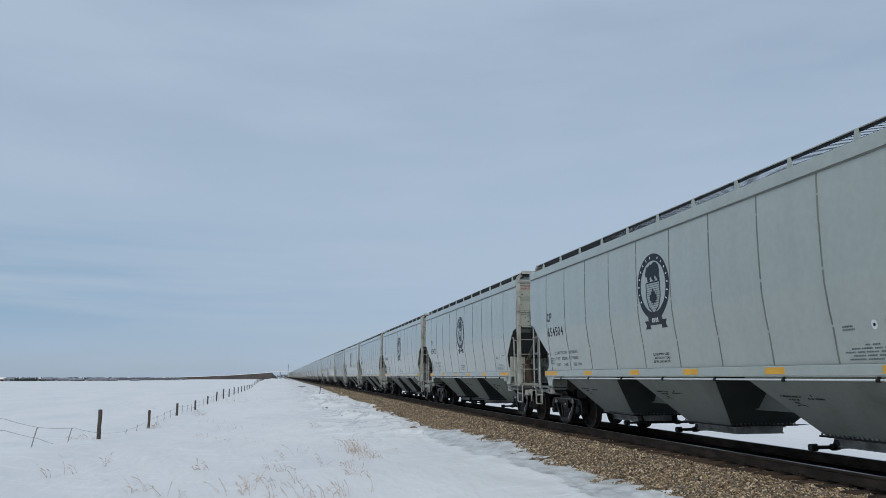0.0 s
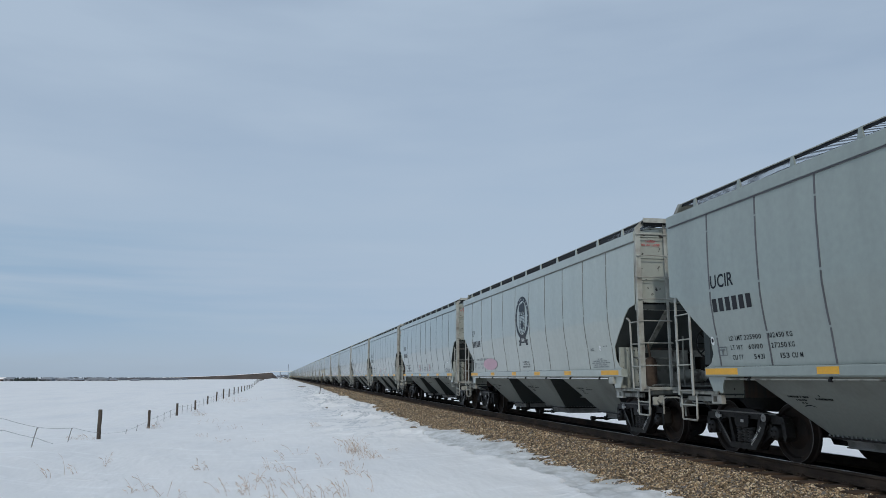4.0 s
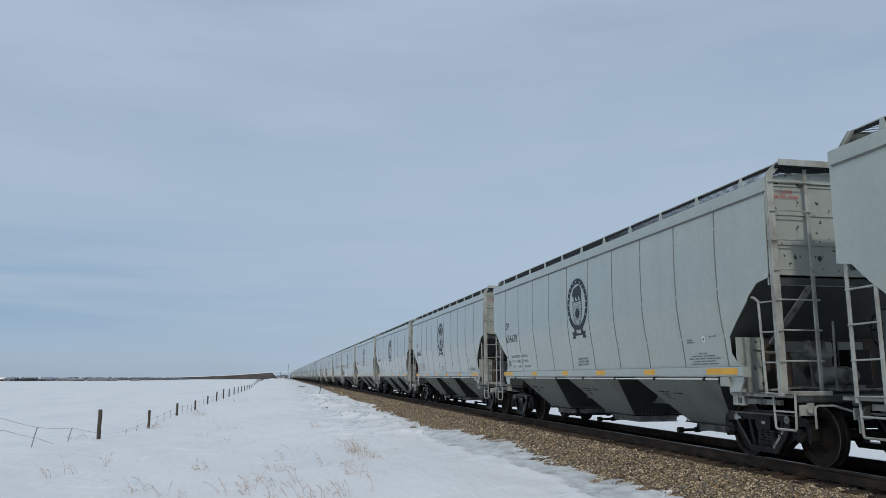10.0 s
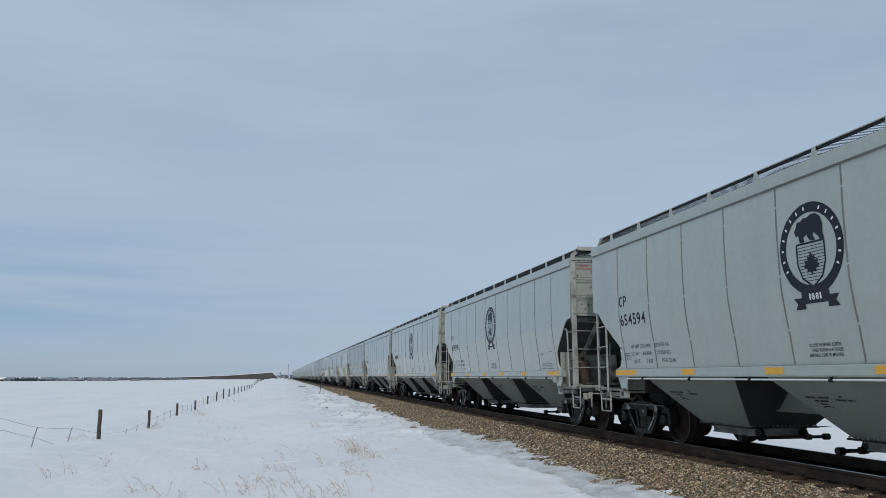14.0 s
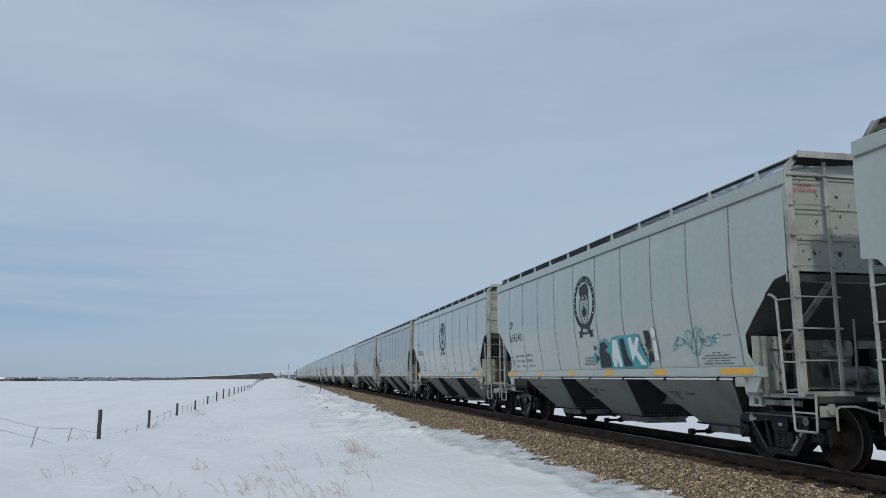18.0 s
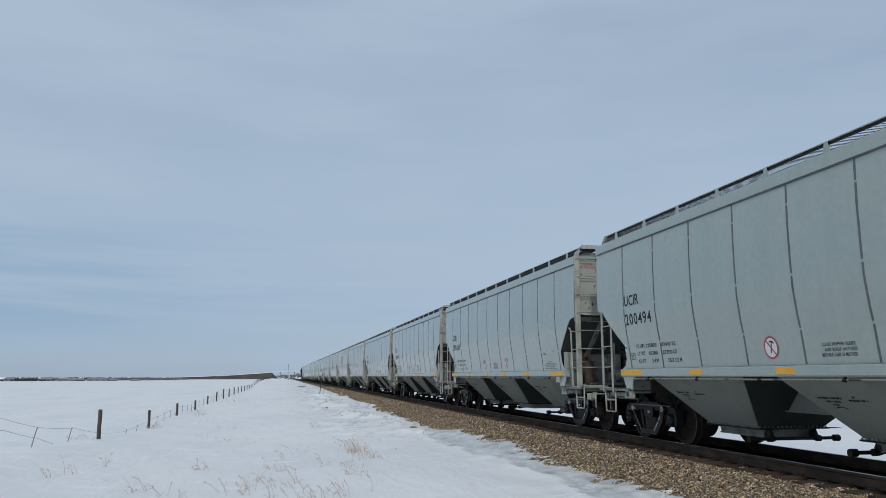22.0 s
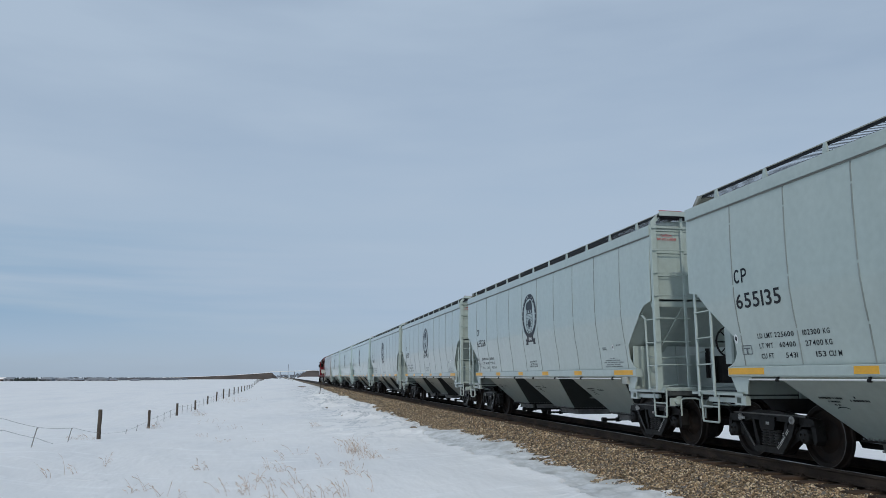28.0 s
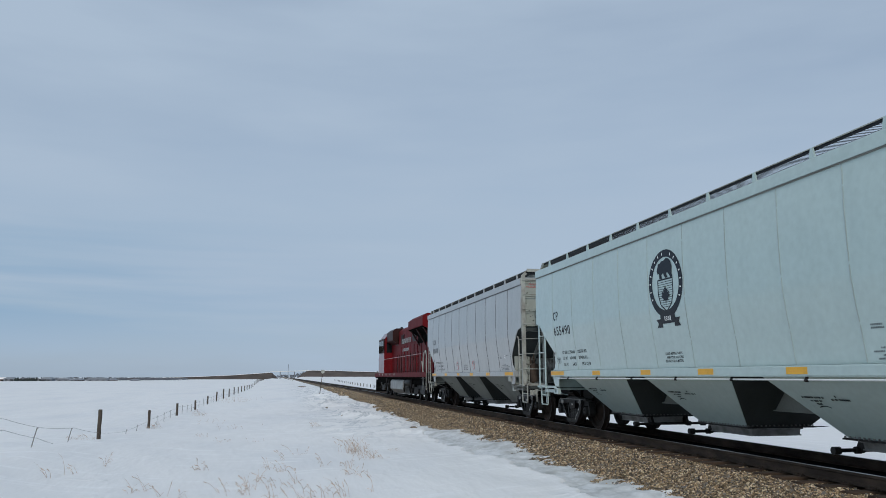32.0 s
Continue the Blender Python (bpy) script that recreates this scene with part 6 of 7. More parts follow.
part("snowy_verge", road_rail([24, 30, 60, 110, 300], [8.0, 8.7, 8.2, 6.8, 4.5], 1001), SNOW, b2, "snow along the road's edge")
bridge = thing("road_bridge", "pale concrete road bridge over the track, far off", "bridge", at=(0, 1010, 0))
part("deck", Mesh().prism([(-22, 6.6), (26, 8.2), (26, 9.1), (-22, 7.4)], "y", -7, 7), WHITE, bridge)
for x in (-9, 9):
    part("pier", Mesh().box(x - 0.6, x + 0.6, -6, 6, -3.4, 7.3), HOUSE_WALL, bridge)

mast = thing("radio_mast", "thin grey mast on the horizon", "mast", at=(1.4, 1060, -3))
part("pole", Mesh().tube((0, 0, 0), (0, 0, 20.5), 0.45, 6, 0.22), HAZE_TREE, mast)


def house(x, y, w, h, roof, wall, chimney=False):
    z0 = float(snow_z(x, y)) - 0.3
    t = thing("house", "distant low farmhouse with a snowy roof" if wall is HOUSE_DARK else "distant pale house with a snow-dusted roof", "house", "houses on the horizon", at=(x, y, z0))
    part("wall", Mesh().box(-w / 2, w / 2, -5, 5, 0, h), wall, t)
    part("roof", Mesh().prism([(-w / 2 - 0.7, h), (w / 2 + 0.7, h), (w / 2 - 2.2, h + roof), (-w / 2 + 2.2, h + roof)], "y", -5.6, 5.6), SNOW if w == 13 else HOUSE_WALL, t)
    n = max(2, int(w / 5))
    for i in range(n):
        xx = -w / 2 + w * (i + 0.5) / n
        part("window", Mesh().box(xx - 0.8, xx + 0.8, -5.08, -4.98, h * 0.35, h * 0.75), GLASS_DARK, t)


def far_x(px, y):
    """x at distance y for a direction given in steps across the view."""
    a = radians(11.916) + math.atan((px - 784) / 1345.2 / math.cos(radians(9.5)) * 1.0)
    return EYE[0] + y * math.tan(a)


for px, w, h, roof, wall in ((-2, 9, 1.6, 1.2, HOUSE_DARK), (18, 13, 2.2, 1.5, HOUSE_DARK), (41, 7, 2.6, 1.2, HOUSE_WALL), (107, 8, 2.2, 1.4, HOUSE_WALL), (130, 9, 1.9, 1.3, HOUSE_WALL), (154, 8, 1.6, 1.0, HOUSE_WALL), (190, 15, 1.6, 1.5, HOUSE_WALL), (213, 6, 1.4, 1.0, HOUSE_DARK), (162, 5, 1.0, 0.7, HOUSE_DARK), (255, 6, 1.0, 0.8, HOUSE_WALL)):
    house(far_x(px, 660), 660 + random.uniform(-8, 8), w, h * 0.8, roof, wall)


def treeline(name, label, x0, x1, y, hmin, hmax, n, material, conifer=False):
    m = Mesh()
    for _ in range(n):
        x = random.uniform(x0, x1)
        yy = y + random.uniform(-12, 12)
        h = random.uniform(hmin, hmax)
        z0 = float(snow_z(x, yy)) - 0.2
        if conifer:
            w = h * 0.28
            m.lathe([(0, w * 0.5), (h * 0.15, w), (h * 0.4, w * 0.75), (h * 0.42, w * 0.9), (h * 0.7, w * 0.45), (h, 0.02)], "z", (x, yy, z0), 7)
        else:
            m.tube((x, yy, z0), (x, yy, z0 + h * 0.6), 0.16, 4, 0.08)
            for _k in range(9):
                a, f = random.uniform(0, 6.28), random.uniform(0.25, 0.8)
                p = (x + random.gauss(0, h * 0.16), yy + random.gauss(0, h * 0.16), z0 + h * f)
                r = h * random.uniform(0.07, 0.15)
                m.lathe([(-r, 0.02), (-r * 0.5, r * 0.8), (r * 0.2, r), (r, 0.05)], "z", p, 5)
    tagged(new(name, m.data(name, material, smooth=False)), label, "trees", kind="stuff")


treeline("spruce_windbreak", "dark row of far spruces", far_x(48, 655), far_x(104, 655), 655, 1.4, 3.4, 60, SPRUCE, True)
treeline("far_bare_woods", "grey bare trees along the horizon", far_x(-60, 700), far_x(330, 700), 700, 1.6, 3.9, 380, HAZE_TREE)
treeline("far_bare_woods", "grey bare trees along the horizon", far_x(230, 760), far_x(345, 760), 760, 1.5, 3.4, 90, HAZE_TREE)
treeline("far_bare_woods", "grey bare trees along the horizon", -30, 30, 1200, 2.5, 6.5, 70, HAZE_TREE)
treeline("far_bare_woods", "grey bare trees along the horizon", 20, 420, 1030, 5.0, 10.0, 60, HAZE_TREE)

# fence beyond the track
for i in range(22):
    f = i / 21
    make_post(12.2 + 7.5 * f ** 1.5, 158 + 255 * f ** 1.3, 0.75, 0.09)


# ---- the locomotive ----
LOCO_HALF = 11.15


def loco_truck(c, y):
    t = part("truck", Mesh().box(-1.0, 1.0, -0.3, 0.3, 0.62, 0.92), STEEL_BLACK, c, "black three-axle locomotive truck", (0, y, 0))
    for s in (-1, 1):
        m = Mesh()
        x0, x1 = sorted((s * 1.02, s * 1.18))
        m.prism([(-2.5, 0.62), (-2.35, 1.0), (-1.2, 1.04), (0, 0.98), (1.2, 1.04), (2.35, 1.0), (2.5, 0.50), (2.2, 0.40), (1.5, 0.34), (0.4, 0.40), (-0.4, 0.40), (-1.5, 0.34), (-2.2, 0.40), (-2.5, 0.5)], "x", x0, x1)
        for k in (-2.0, 0.0, 2.0):
            m.box(x0, x1, k - 0.22, k + 0.22, 0.36, 0.66, 0.03)
        part("side_frame", m, STEEL_BLACK, t)
    for k in (-2.0, 0.0, 2.0):
        part("journal_box", Mesh().lathe([(-1.27, 0.03), (-1.26, 0.12), (-1.17, 0.15), (-1.1, 0.15)], "x", (0, k, 0.533), 12), STEEL_BLACK, t)
        for d in (-0.32, 0.32):
            part("coil_spring", Mesh().lathe([(0, 0.05)] + [(0.02 + 0.03 * i, 0.09 if i % 2 else 0.065) for i in range(9)] + [(0.3, 0.05)], "z", (-1.12, k + d, 0.58), 10), SPRING, t)
        w = part("wheelset", LOCO_WHEELS, None, t, "rust-brown steel wheels on an axle")
        w.matrix_parent_inverse = Matrix.Translation((0, k, 0.533))
    part("brake_cylinder", Mesh().lathe([(-0.3, 0.02), (-0.28, 0.12), (0.2, 0.12), (0.25, 0.03)], "y", (-1.25, 1.0, 0.85), 12), STEEL_BLACK, t)


LOCO_WHEELS = wheelset_mesh(0.533).data("wheelset", STEEL_BLACK)


def make_loco():
    c = thing("locomotive", "red diesel freight locomotive with a dark flared radiator", "locomotive")
    # near end at -y, cab at the far end
    part("frame", Mesh().box(-1.49, 1.49, -10.6, 10.6, 1.18, 1.50, 0.04), OIL_SHADE, c)
    part("deck_edge", Mesh().box(-1.53, -1.50, -10.6, 10.6, 1.30, 1.56), LOCO_DULL, c)
    hood = Mesh().prism([(-0.92, 1.52), (0.92, 1.52), (0.92, 4.30), (0.70, 4.50), (-0.70, 4.50), (-0.92, 4.30)], "y", -9.6, 5.4)
    part("long_hood", hood, LOCO_DULL, c)
    rad = Mesh().prism([(-0.92, 3.62), (-1.55, 3.98), (-1.55, 4.44), (-1.30, 4.62), (1.30, 4.62), (1.55, 4.44), (1.55, 3.98), (0.92, 3.62)], "y", -9.9, -5.3)
    part("radiator_cabin", rad, LOCO_DULL, c)
    grill = Mesh()
    for i in range(12):
        f = i / 11
        x, z = -0.96 - 0.56 * f, 3.62 + 0.32 * f
        grill.box(x - 0.03, x + 0.01, -9.8, -5.4, z - 0.012, z + 0.012)
    part("radiator_intake", grill.prism([(-0.95, 3.62), (-1.53, 3.955), (-1.54, 3.935), (-0.97, 3.60)], "y", -9.8, -5.4), OIL_SHADE, c, "dark radiator intake screen")
    for y in (-9.6, -7.6, -5.7):
        part("radiator_strut", Mesh().tube((-0.93, y, 3.05), (-1.46, y, 3.94), 0.05, 6), LOCO_BROWN, c)
    # added black panel: the overhang's shade on the hood side
    part("radiator_screen", Mesh().box(-0.965, -0.922, -9.7, -5.3, 3.20, 3.62), OIL_SHADE, c, "black panel standing for the shade under the radiator")
    ends = Mesh().box(-1.25, 1.25, -9.93, -9.90, 3.72, 4.42)
    part("radiator_end", ends, LOCO_RED, c)
    for y0, y1, z0, z1 in ((-9.2, -7.9, 1.65, 3.2), (-7.7, -6.4, 1.65, 3.2), (-6.2, -5.2, 1.65, 3.25), (-5.0, -4.0, 1.65, 3.25), (-3.8, -2.8, 1.65, 3.25), (-2.6, -1.6, 1.65, 3.25), (-1.4, -0.4, 1.65, 3.25), (-0.2, 0.8, 1.65, 3.25), (1.0, 2.0, 1.65, 3.25)):
        d = part("hood_door", Mesh().box(-0.955, -0.922, y0, y1, z0, z1), LOCO_DULL, c)
        part("latch", Mesh().box(-0.975, -0.955, y0 + 0.08, y0 + 0.14, 2.3, 2.5), STEEL_BLACK, d)
    for y0, y1 in ((2.4, 3.6), (-4.6, -3.2), (0.0, 1.2)):
        g = Mesh()
        for i in range(9):
            g.box(-0.97, -0.925, y0, y1, 3.42 + 0.07 * i, 3.46 + 0.07 * i)
        part("louvre", g, STEEL_BLACK, c)
    part("exhaust_stack", Mesh().box(-0.35, 0.35, -2.2, -1.2, 4.48, 4.66, 0.03), STEEL_BLACK, c)
    part("dynamic_brake_housing", Mesh().prism([(-0.95, 3.5), (-1.35, 3.75), (-1.35, 4.35), (-1.1, 4.55), (1.1, 4.55), (1.35, 4.35), (1.35, 3.75), (0.95, 3.5)], "y", 2.4, 5.4), LOCO_BROWN, c)
    cab = Mesh().prism([(-1.52, 1.52), (1.52, 1.52), (1.52, 3.95), (1.15, 4.45), (-1.15, 4.45), (-1.52, 3.95)], "y", 5.4, 8.2)
    cab_ob = part("cab", cab, LOCO_RED, c)
    part("cab_upper_side", Mesh().box(-1.545, -1.522, 5.3, 8.22, 2.98, 4.0), LOCO_BROWN, cab_ob)
    for y0, y1 in ((5.55, 6.7), (6.85, 8.0)):
        part("cab_window", Mesh().box(-1.565, -1.55, y0, y1, 3.15, 3.85), GLASS_DARK, cab_ob)
    part("rear_window", Mesh().box(-1.35, -0.98, 5.385, 5.398, 3.0, 3.7), GLASS_DARK, cab_ob)
    part("mirror", Mesh().box(-1.75, -1.56, 6.5, 6.62, 3.0, 3.5), STEEL_BLACK, cab_ob)
    part("air_conditioner", Mesh().box(-0.9, 0.9, 5.9, 7.4, 4.40, 4.62, 0.05), STEEL_BLACK, cab_ob)
    part("horn", Mesh().tube((-0.3, 4.6, 4.55), (-0.3, 5.2, 4.72), 0.05, 8, 0.12), STEEL_BLACK, c)
    part("nose", Mesh().prism([(-1.3, 1.52), (1.3, 1.52), (1.3, 2.7), (0.9, 3.1), (-0.9, 3.1), (-1.3, 2.7)], "y", 8.2, 10.2), LOCO_RED, c)
    tank = Mesh().prism([(-1.30, 1.18), (-1.46, 1.02), (-1.46, 0.55), (-1.15, 0.28), (1.15, 0.28), (1.46, 0.55), (1.46, 1.02), (1.30, 1.18)], "y", -2.9, 2.4)
    part("fuel_tank", tank, TANK, c, "pale grey fuel tank with dark drips")
    part("air_tank", Mesh().lathe([(-1.1, 0.02), (-1.05, 0.15), (-0.95, 0.2), (0.95, 0.2), (1.05, 0.15), (1.1, 0.02)], "y", (-1.28, -4.2, 0.98), 12), STEEL_BLACK, c)
    # handrails and steps
    for i in range(11):
        y = -9.4 + 1.5 * i
        part("stanchion", Mesh().tube((-1.50, y, 1.52), (-1.50, y, 2.52), 0.02, 6), LOCO_DULL, c)
    part("handrail", Mesh().pipe([(-1.50, -9.4, 2.52), (-1.50, 5.4, 2.52)], 0.02, 6), LOCO_RED, c)
    for x in (-1.50, 1.50):
        part("step_rail", Mesh().pipe([(x, -10.75, 0.65), (x, -10.75, 2.4), (x, -10.5, 2.65), (x, -10.1, 2.55), (x, -9.9, 2.3), (x, -9.75, 1.5)], 0.028, 6), TRIM, c, "white grab rail")
        part("step_rail", Mesh().pipe([(x, -9.9, 0.65), (x, -9.85, 1.55), (x, -9.5, 2.1)], 0.028, 6), TRIM, c, "white grab rail")
        for z in (0.5, 0.85, 1.2):
            part("step", Mesh().box(x - 0.05 if x > 0 else x - 0.1, x + 0.1 if x > 0 else x + 0.05, -10.75, -9.95, z, z + 0.04), STEEL_BLACK, c)
    part("end_plate", Mesh().box(-1.5, 1.5, -10.8, -10.6, 0.75, 1.52), STEEL_BLACK, c)
    cp = Mesh().box(-0.12, 0.12, -11.15, -10.7, 0.76, 0.94, 0.03)
    part("coupler", cp.box(-0.17, 0.15, -11.2, -10.95, 0.70, 0.98, 0.04), STEEL_BLACK, c)
    part("plow", Mesh().prism([(10.6, 1.1), (10.9, 0.2), (11.0, 0.2), (10.9, 1.1)], "x", -1.4, 1.4), STEEL_BLACK, c)
    # the owner's writing along the hood, as plain bars
    for z0, hh, w, n, y in ((3.42, 0.30, 0.44, 8, 0.6), (2.92, 0.18, 0.36, 7, 0.3)):
        m = Mesh()
        for i in range(n):
            m.box(-0.985, -0.975, y - w * 0.62, y - w * 0.42, z0, z0 + hh).box(-0.985, -0.975, y - w * 0.18, y, z0, z0 + hh).box(-0.985, -0.975, y - w * 0.42, y - w * 0.18, z0 + (0.0 if i % 2 else hh * 0.6), z0 + (hh * 0.35 if i % 2 else hh))
            y -= w
        tagged(part("lettering", m, TANK, c, "row of plain pale shapes"), kind="stuff")
    part("underframe", Mesh().box(-1.35, 1.35, -10.3, 10.3, 0.85, 1.18, 0.03), OIL_SHADE, c)
    for i in range(5):
        part("reflector", Mesh().box(-1.537, -1.531, 0.2 + 1.9 * i, 0.5 + 1.9 * i, 1.40, 1.51), TRIM, c)
    for i in range(14):
        part("hood_rib", Mesh().box(-0.985, -0.955, -9.0 + 0.9 * i, -8.92 + 0.9 * i, 1.56, 2.75), LOCO_BROWN, c)
    for y in (-5.9, -3.6, 3.2, 4.4):
        part("piping", Mesh().pipe([(-1.42, y, 1.2), (-1.45, y + 0.1, 0.7), (-1.40, y + 0.5, 0.45), (-1.42, y + 1.0, 0.8)], 0.05, 6), STEEL_BLACK, c)
    loco_truck(c, 7.0)
    loco_truck(c, -7.0)
    return c


cars = make_train()
loco = make_loco()


def paint_marks():
    """Graffiti and blotches on single cars."""
    def blob(pts):
        return [(HALF + a, b) for a, b in pts]
    # white blotches
    for a, b, ra, rb in ((4.55, 1.98, 0.24, 0.28), (6.22, 2.02, 0.22, 0.34), (7.25, 1.86, 0.26, 0.36)):
        part("white_blotch", decal([ellipse(HALF - a, b, ra, rb, 24)], 0.010), WHITE, cars[18], "scrubbed white paint")
    m = decal([blob([(-4.90, 1.50), (-6.98, 1.50), (-6.80, 1.75), (-6.50, 2.05), (-6.2, 2.12), (-5.95, 2.10), (-5.7, 2.22), (-5.4, 2.18), (-5.15, 2.26), (-4.90, 2.26), (-4.80, 2.12), (-4.95, 1.9)])], 0.013)
    part("white_blotch", m, WHITE, cars[18], "scrubbed white paint")
    part("blotch_on_sill", Mesh().box(-1.609, -1.599, HALF - 7.05, HALF - 4.75, 1.335, 1.478), WHITE, cars[18])
    for k in (16, 17, 18):
        yd, dd = HALF - 12.6, []
        dd += ring(yd, 1.72, 0.13, 0.20, 0.014, 20) + ring(yd - 0.02, 1.66, 0.06, 0.12, 0.012, 16)
        dd += [[(yd + 0.14, 1.90), (yd - 0.10, 1.92), (yd - 0.10, 1.935), (yd + 0.14, 1.915)], [(yd - 0.10, 1.55), (yd - 0.24, 1.52), (yd - 0.24, 1.535), (yd - 0.10, 1.565)]]
        part("pen_doodle", decal(dd, 0.01), FADED, cars[k], "small scrawled drawing")
    # yellow-green letters with a dark outline
    y0 = HALF - 9.90
    out = [(0.10, 1.50), (0.16, 1.60), (0.16, 1.84), (0.08, 1.98), (0.02, 2.10), (-0.30, 2.12), (-0.42, 2.20), (-0.66, 2.17), (-0.78, 2.23), (-1.04, 2.22), (-1.22, 2.15), (-1.40, 2.22), (-1.62, 2.24), (-1.90, 2.27), (-1.80, 2.10), (-1.92, 1.90), (-2.0, 1.70), (-1.96, 1.52)]
    g = cars[24]
    part("graffiti_outline", decal([[(y0 + a, b) for a, b in out]], 0.020), INK, g, "black graffiti outline")
    fills = [[(0.06, 1.52), (0.09, 1.70), (0.02, 1.78), (-0.08, 1.72), (-0.10, 1.84), (-0.02, 2.03), (-0.27, 2.06), (-0.36, 1.86), (-0.38, 1.52)],
             [(-0.42, 1.52), (-0.50, 1.72), (-0.44, 1.92), (-0.40, 2.12), (-0.58, 2.12), (-0.66, 1.98), (-0.76, 2.16), (-0.96, 2.15), (-0.86, 1.86), (-0.98, 1.52), (-0.80, 1.52), (-0.72, 1.66), (-0.62, 1.52)],
             [(-1.02, 1.52), (-1.00, 2.10), (-1.16, 2.12), (-1.34, 2.06), (-1.42, 1.90), (-1.34, 1.76), (-1.22, 1.70), (-1.26, 1.52)],
             [(-1.46, 1.56), (-1.44, 1.84), (-1.50, 2.06), (-1.62, 2.18), (-1.80, 2.20), (-1.74, 2.06), (-1.86, 1.86), (-1.90, 1.66), (-1.80, 1.53), (-1.60, 1.52)]]
    lime = mat("lime_yellow_spray_paint", (0.50, 0.56, 0.08), 0.5, dark=0.75, amount=0.5, scale=3, bump=0.02)
    part("graffiti_fill", decal([[(y0 + a, b) for a, b in p] for p in fills], 0.026), lime, g, "lime yellow graffiti letters")
    part("graffiti_counter", decal([ellipse(y0 - 1.19, 1.95, 0.035, 0.07, 12), ellipse(y0 - 1.68, 1.80, 0.05, 0.11, 14)], 0.030), INK, g)
    part("graffiti_foot", Mesh().box(-1.609, -1.600, y0 - 1.85, y0 + 0.06, 1.345, 1.483), INK, g)
    part("graffiti_foot_fill", Mesh().box(-1.614, -1.610, y0 - 1.70, y0 - 0.02, 1.375, 1.455), lime, g)
    teal = mat("teal_spray_paint", (0.06, 0.34, 0.36), 0.5, dark=0.8, amount=0.4, scale=3, bump=0.02)

    def scrawl(car, ys, z0, z1, n, material, seed, w=0.012, name="scrawl", label=""):
        rr = random.Random(seed)
        polys = []
        steps = n * 7
        ph, amp, zc = rr.uniform(0, 6), (z1 - z0) / 2, (z0 + z1) / 2
        pts = []
        for i in range(steps):
            f = i / (steps - 1)
            a = ph + f * n * 2.4 + 1.3 * math.sin(f * n * 0.7)
            pts.append((ys[0] + (ys[1] - ys[0]) * f + 0.11 * math.sin(a * 1.3 + 1), zc + amp * math.sin(a) * (0.6 + 0.4 * math.sin(f * 9 + ph))))
        for p, q in zip(pts, pts[1:]):
            dx, dz = q[0] - p[0], q[1] - p[1]
            ln = max(1e-3, math.hypot(dx, dz))
            nx, nz = -dz / ln * w, dx / ln * w
            polys.append([(p[0] + nx, p[1] + nz), (q[0] + nx, q[1] + nz), (q[0] - nx, q[1] - nz), (p[0] - nx, p[1] - nz)])
        part(name, decal(polys, 0.016), material, car, label)
    for k in range(4):
        scrawl(g, (HALF - 2.7 - 0.25 * k, HALF - 4.9 - 0.2 * k), 1.52, 1.72 + 0.1 * k, 22, teal, 5 + k, 0.006, "teal_scrawl", "thin teal spray lines")
    scrawl(g, (HALF - 9.22, HALF - 9.55), 1.75, 2.0, 9, INK, 8, 0.008, "black_tag", "small black tag")
    scrawl(g, (HALF - 12.02, HALF - 12.85), 1.62, 1.98, 11, INK, 9, 0.010, "black_tag", "small black tag")
    # teal, black and white letters
    h = cars[25]
    y0 = HALF - 8.85
    back = [(0.06, 1.52), (0.08, 1.90), (-0.05, 2.12), (-0.35, 2.18), (-0.62, 2.05), (-0.75, 2.18), (-1.15, 2.20), (-1.6, 2.18), (-1.85, 2.20), (-2.05, 2.16), (-2.1, 1.9), (-2.4, 1.56), (-2.1, 1.50)]
    part("graffiti_outline", decal([[(y0 + a, b) for a, b in back]], 0.018), teal, h, "teal graffiti outline")
    blk = [[(0.0, 1.53), (0.0, 1.86), (-0.12, 2.08), (-0.36, 2.10), (-0.52, 1.98), (-0.30, 1.92), (-0.56, 1.80), (-0.58, 1.53)], [(-1.22, 1.54), (-1.14, 2.12), (-1.34, 2.14), (-1.44, 1.75), (-1.62, 1.58), (-1.58, 1.54)], [(-2.36, 1.86), (-2.30, 2.24), (-2.52, 2.22), (-2.50, 1.86)], ellipse(y0 * 0 - 2.46, 1.72, 0.09, 0.12, 16)]
    part("graffiti_fill", decal([[(y0 + a, b) for a, b in p] for p in blk], 0.024), INK, h, "black graffiti letters")
    wht = [[(-0.72, 1.54), (-0.66, 1.75), (-0.80, 2.12), (-1.02, 2.12), (-1.16, 1.54), (-0.98, 1.54), (-0.92, 1.70), (-0.86, 1.54)], [(-1.64, 1.62), (-1.56, 2.12), (-1.72, 2.14), (-1.78, 1.96), (-1.96, 2.14), (-2.08, 2.10), (-1.92, 1.86), (-2.26, 1.56), (-2.04, 1.56), (-1.80, 1.78)], [(-2.62, 1.64), (-2.64, 2.02), (-2.78, 2.02), (-2.80, 1.64)], ellipse(-2.70, 2.18, 0.10, 0.10, 16)]
    part("graffiti_fill", decal([[(y0 + a, b) for a, b in p] for p in wht], 0.026), WHITE, h, "white graffiti letters")
    dots = [ellipse(y0 + 0.30, 1.74, 0.09, 0.13, 16)]
    part("graffiti_dot", decal(dots, 0.018), teal, h)
    part("graffiti_dot", decal([ellipse(y0 + 0.22, 1.98, 0.05, 0.06, 12), ellipse(y0 + 0.10, 1.74, 0.05, 0.06, 12)] + [ellipse(y0 - 2.15 - 0.06 * i, 1.95 - 0.09 * (i % 3), 0.03, 0.04, 10) for i in range(5)], 0.027), INK, h)
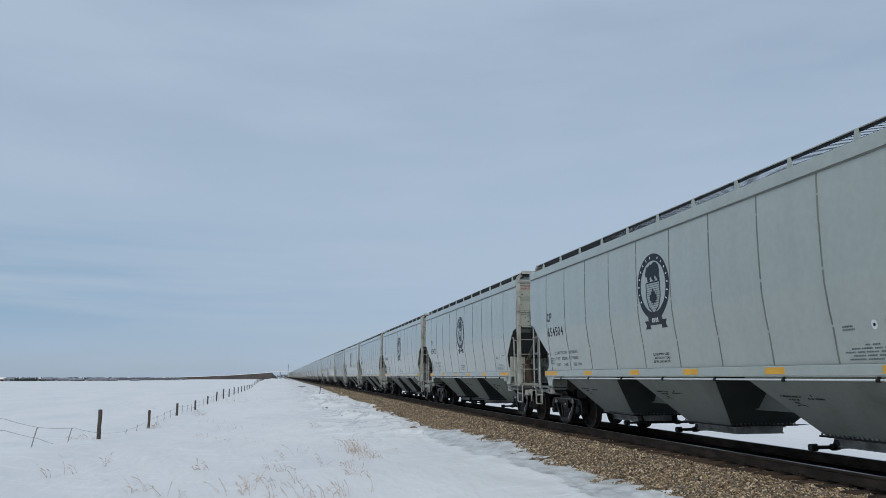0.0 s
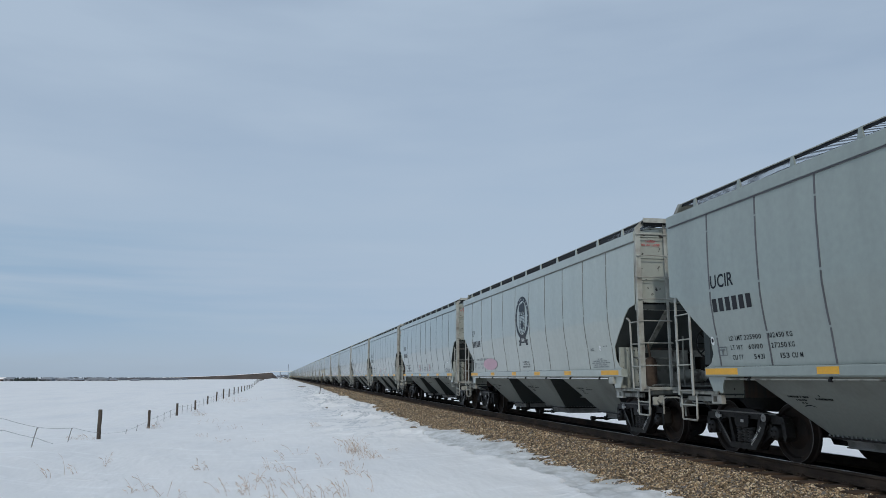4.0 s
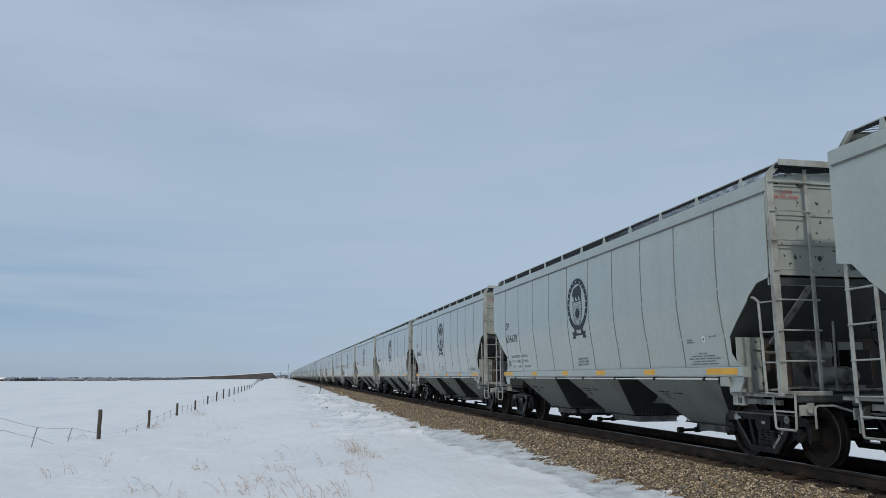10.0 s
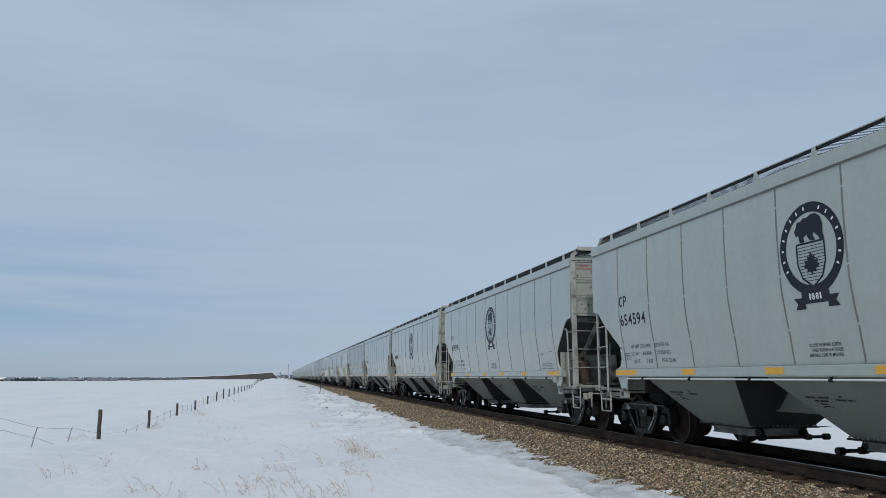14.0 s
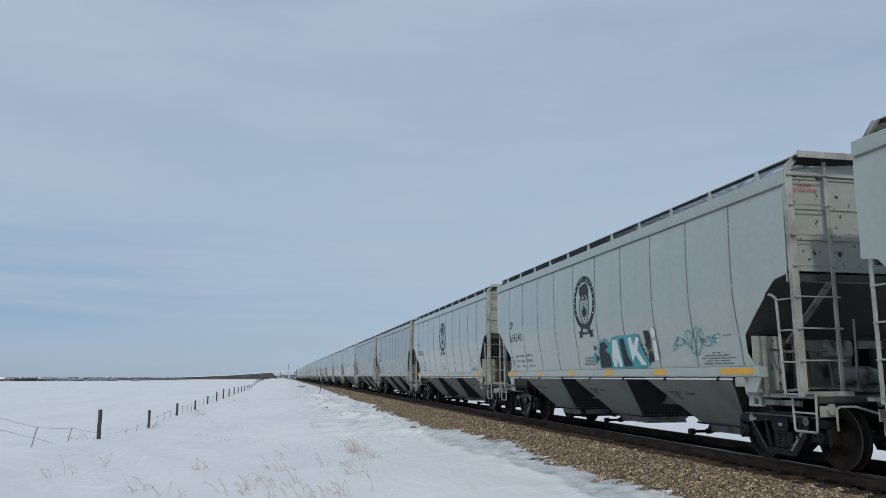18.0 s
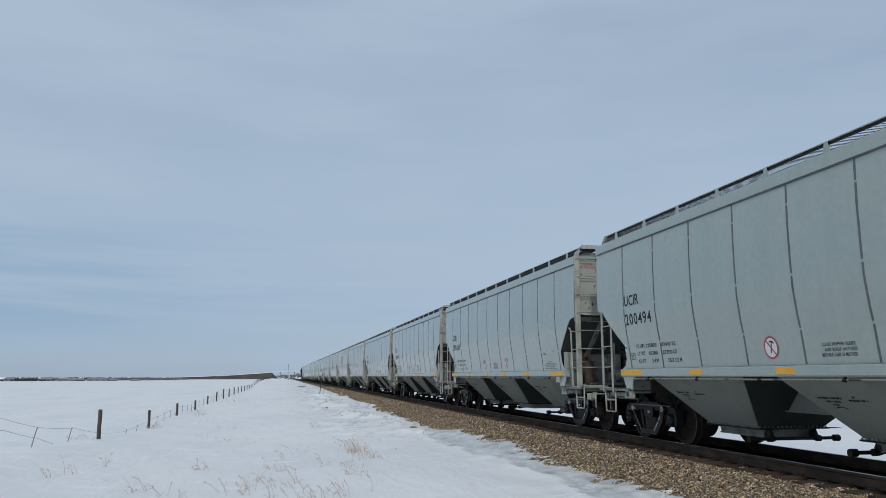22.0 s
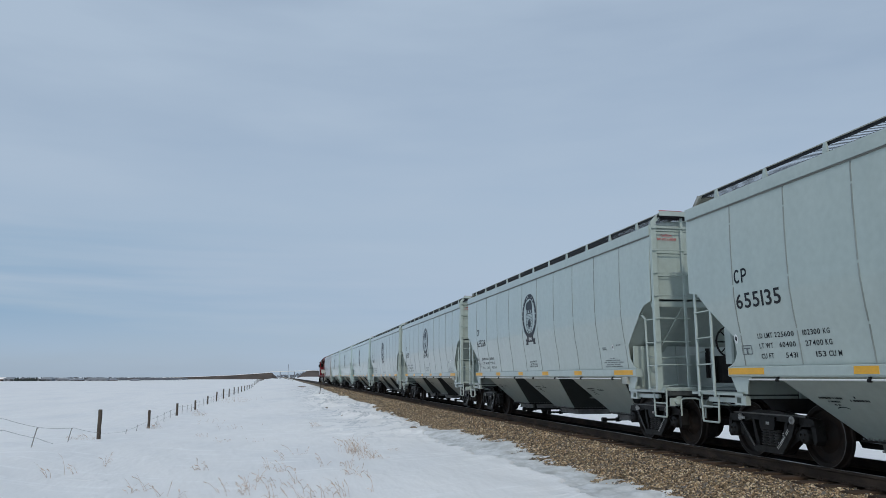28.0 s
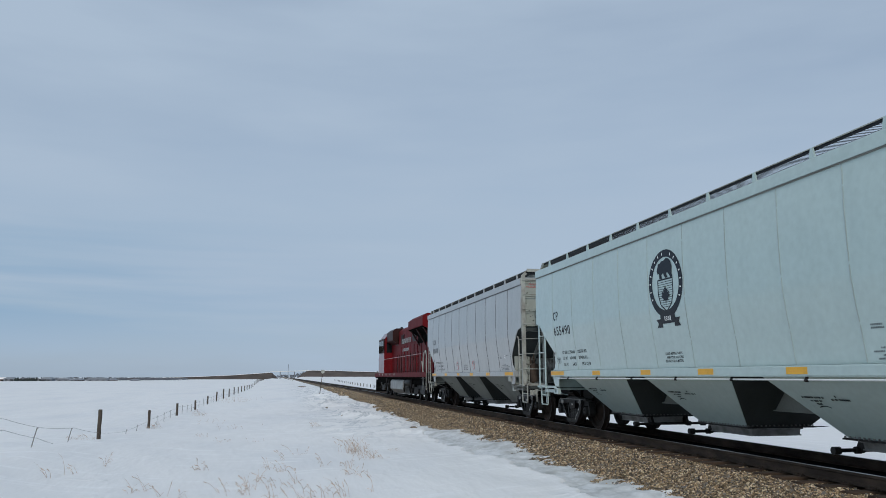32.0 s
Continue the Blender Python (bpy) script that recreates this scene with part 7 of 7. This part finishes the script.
    scrawl(h, (HALF - 12.25, HALF - 13.7), 1.70, 2.2, 18, teal, 12, 0.010, "teal_scrawl", "thin teal spray lines")
    pink = mat("pink_spray_paint", (0.62, 0.40, 0.46), 0.6, dark=0.8, amount=0.5, scale=3, bump=0.02)
    part("pink_smear", decal([ellipse(HALF - 4.2, 1.75, 0.9, 0.2, 24)], 0.012), pink, cars[6], "faint pink paint smear")


paint_marks()


# ---- ties, one by one near the camera ----
def make_ties():
    bed = thing("track_ties", "dark creosoted wooden ties half buried in ballast", "tie", kind="structure")
    me = Mesh().box(-1.30, 1.30, -0.115, 0.115, -0.19, 0.0, 0.012).data("tie", TIE)
    plate = Mesh().box(-0.90, -0.61, -0.09, 0.09, 0.0, 0.016).box(-0.86, -0.84, -0.06, -0.04, 0.0, 0.035).box(-0.86, -0.84, 0.04, 0.06, 0.0, 0.035).data("tie_plate", RUST)
    rr = random.Random(4)
    for i in range(120):
        t = part("tie", me, None, bed, at=(rr.uniform(-0.05, 0.05), 5.2 + 0.5 * i, -0.172 + rr.uniform(-0.012, 0.006)))
        t.rotation_euler = (0, 0, radians(rr.uniform(-1.2, 1.2)))
        if i < 40:
            part("tie_plate", plate, None, bed, at=(0, 5.2 + 0.5 * i, -0.172))
    rest = Mesh()
    for i in range(700):
        y = 65.2 + 0.5 * i
        rest.box(-1.30, 1.30, y - 0.115, y + 0.115, -0.36, -0.174)
    tagged(part("far_ties", rest, TIE, bed), kind="stuff")


make_ties()


def motions():
    """The train rolls past at an even pace; every wheel turns with it."""
    times = [0, 1 / 30, 2 / 30, 0.2, 0.5] + list(range(1, 32)) + [31.5, 31.8, 32 - 2 / 30, 32 - 1 / 30, 32]
    for k, c in enumerate(cars):
        walk(c, [(t, car_pose(k, t)) for t in times])
    n = len(cars)
    walk(loco, [(t, pose(0, GAP0 + PITCH * (n - 1) + LOCO_HALF - travel(t), 0)) for t in times])
    for first, share, step in ((cars[0], cars, 88.0), (loco, [loco], math.degrees(SPEED / 0.533) / FPS)):
        lead = [o for o in first.children_recursive if o.name.startswith("wheelset")][0]
        walk(lead, [(i / FPS, pose(0, 0, 0, step * i)) for i in range(32 * FPS + 1)])
        keys = lead.animation_data
        for c in share:
            for o in c.children_recursive:
                if o.name.startswith("wheelset") and o != lead:
                    o.rotation_mode = "QUATERNION"
                    o.animation_data_create()
                    o.animation_data.action = keys.action
                    o.animation_data.action_slot = keys.action_slot


motions()
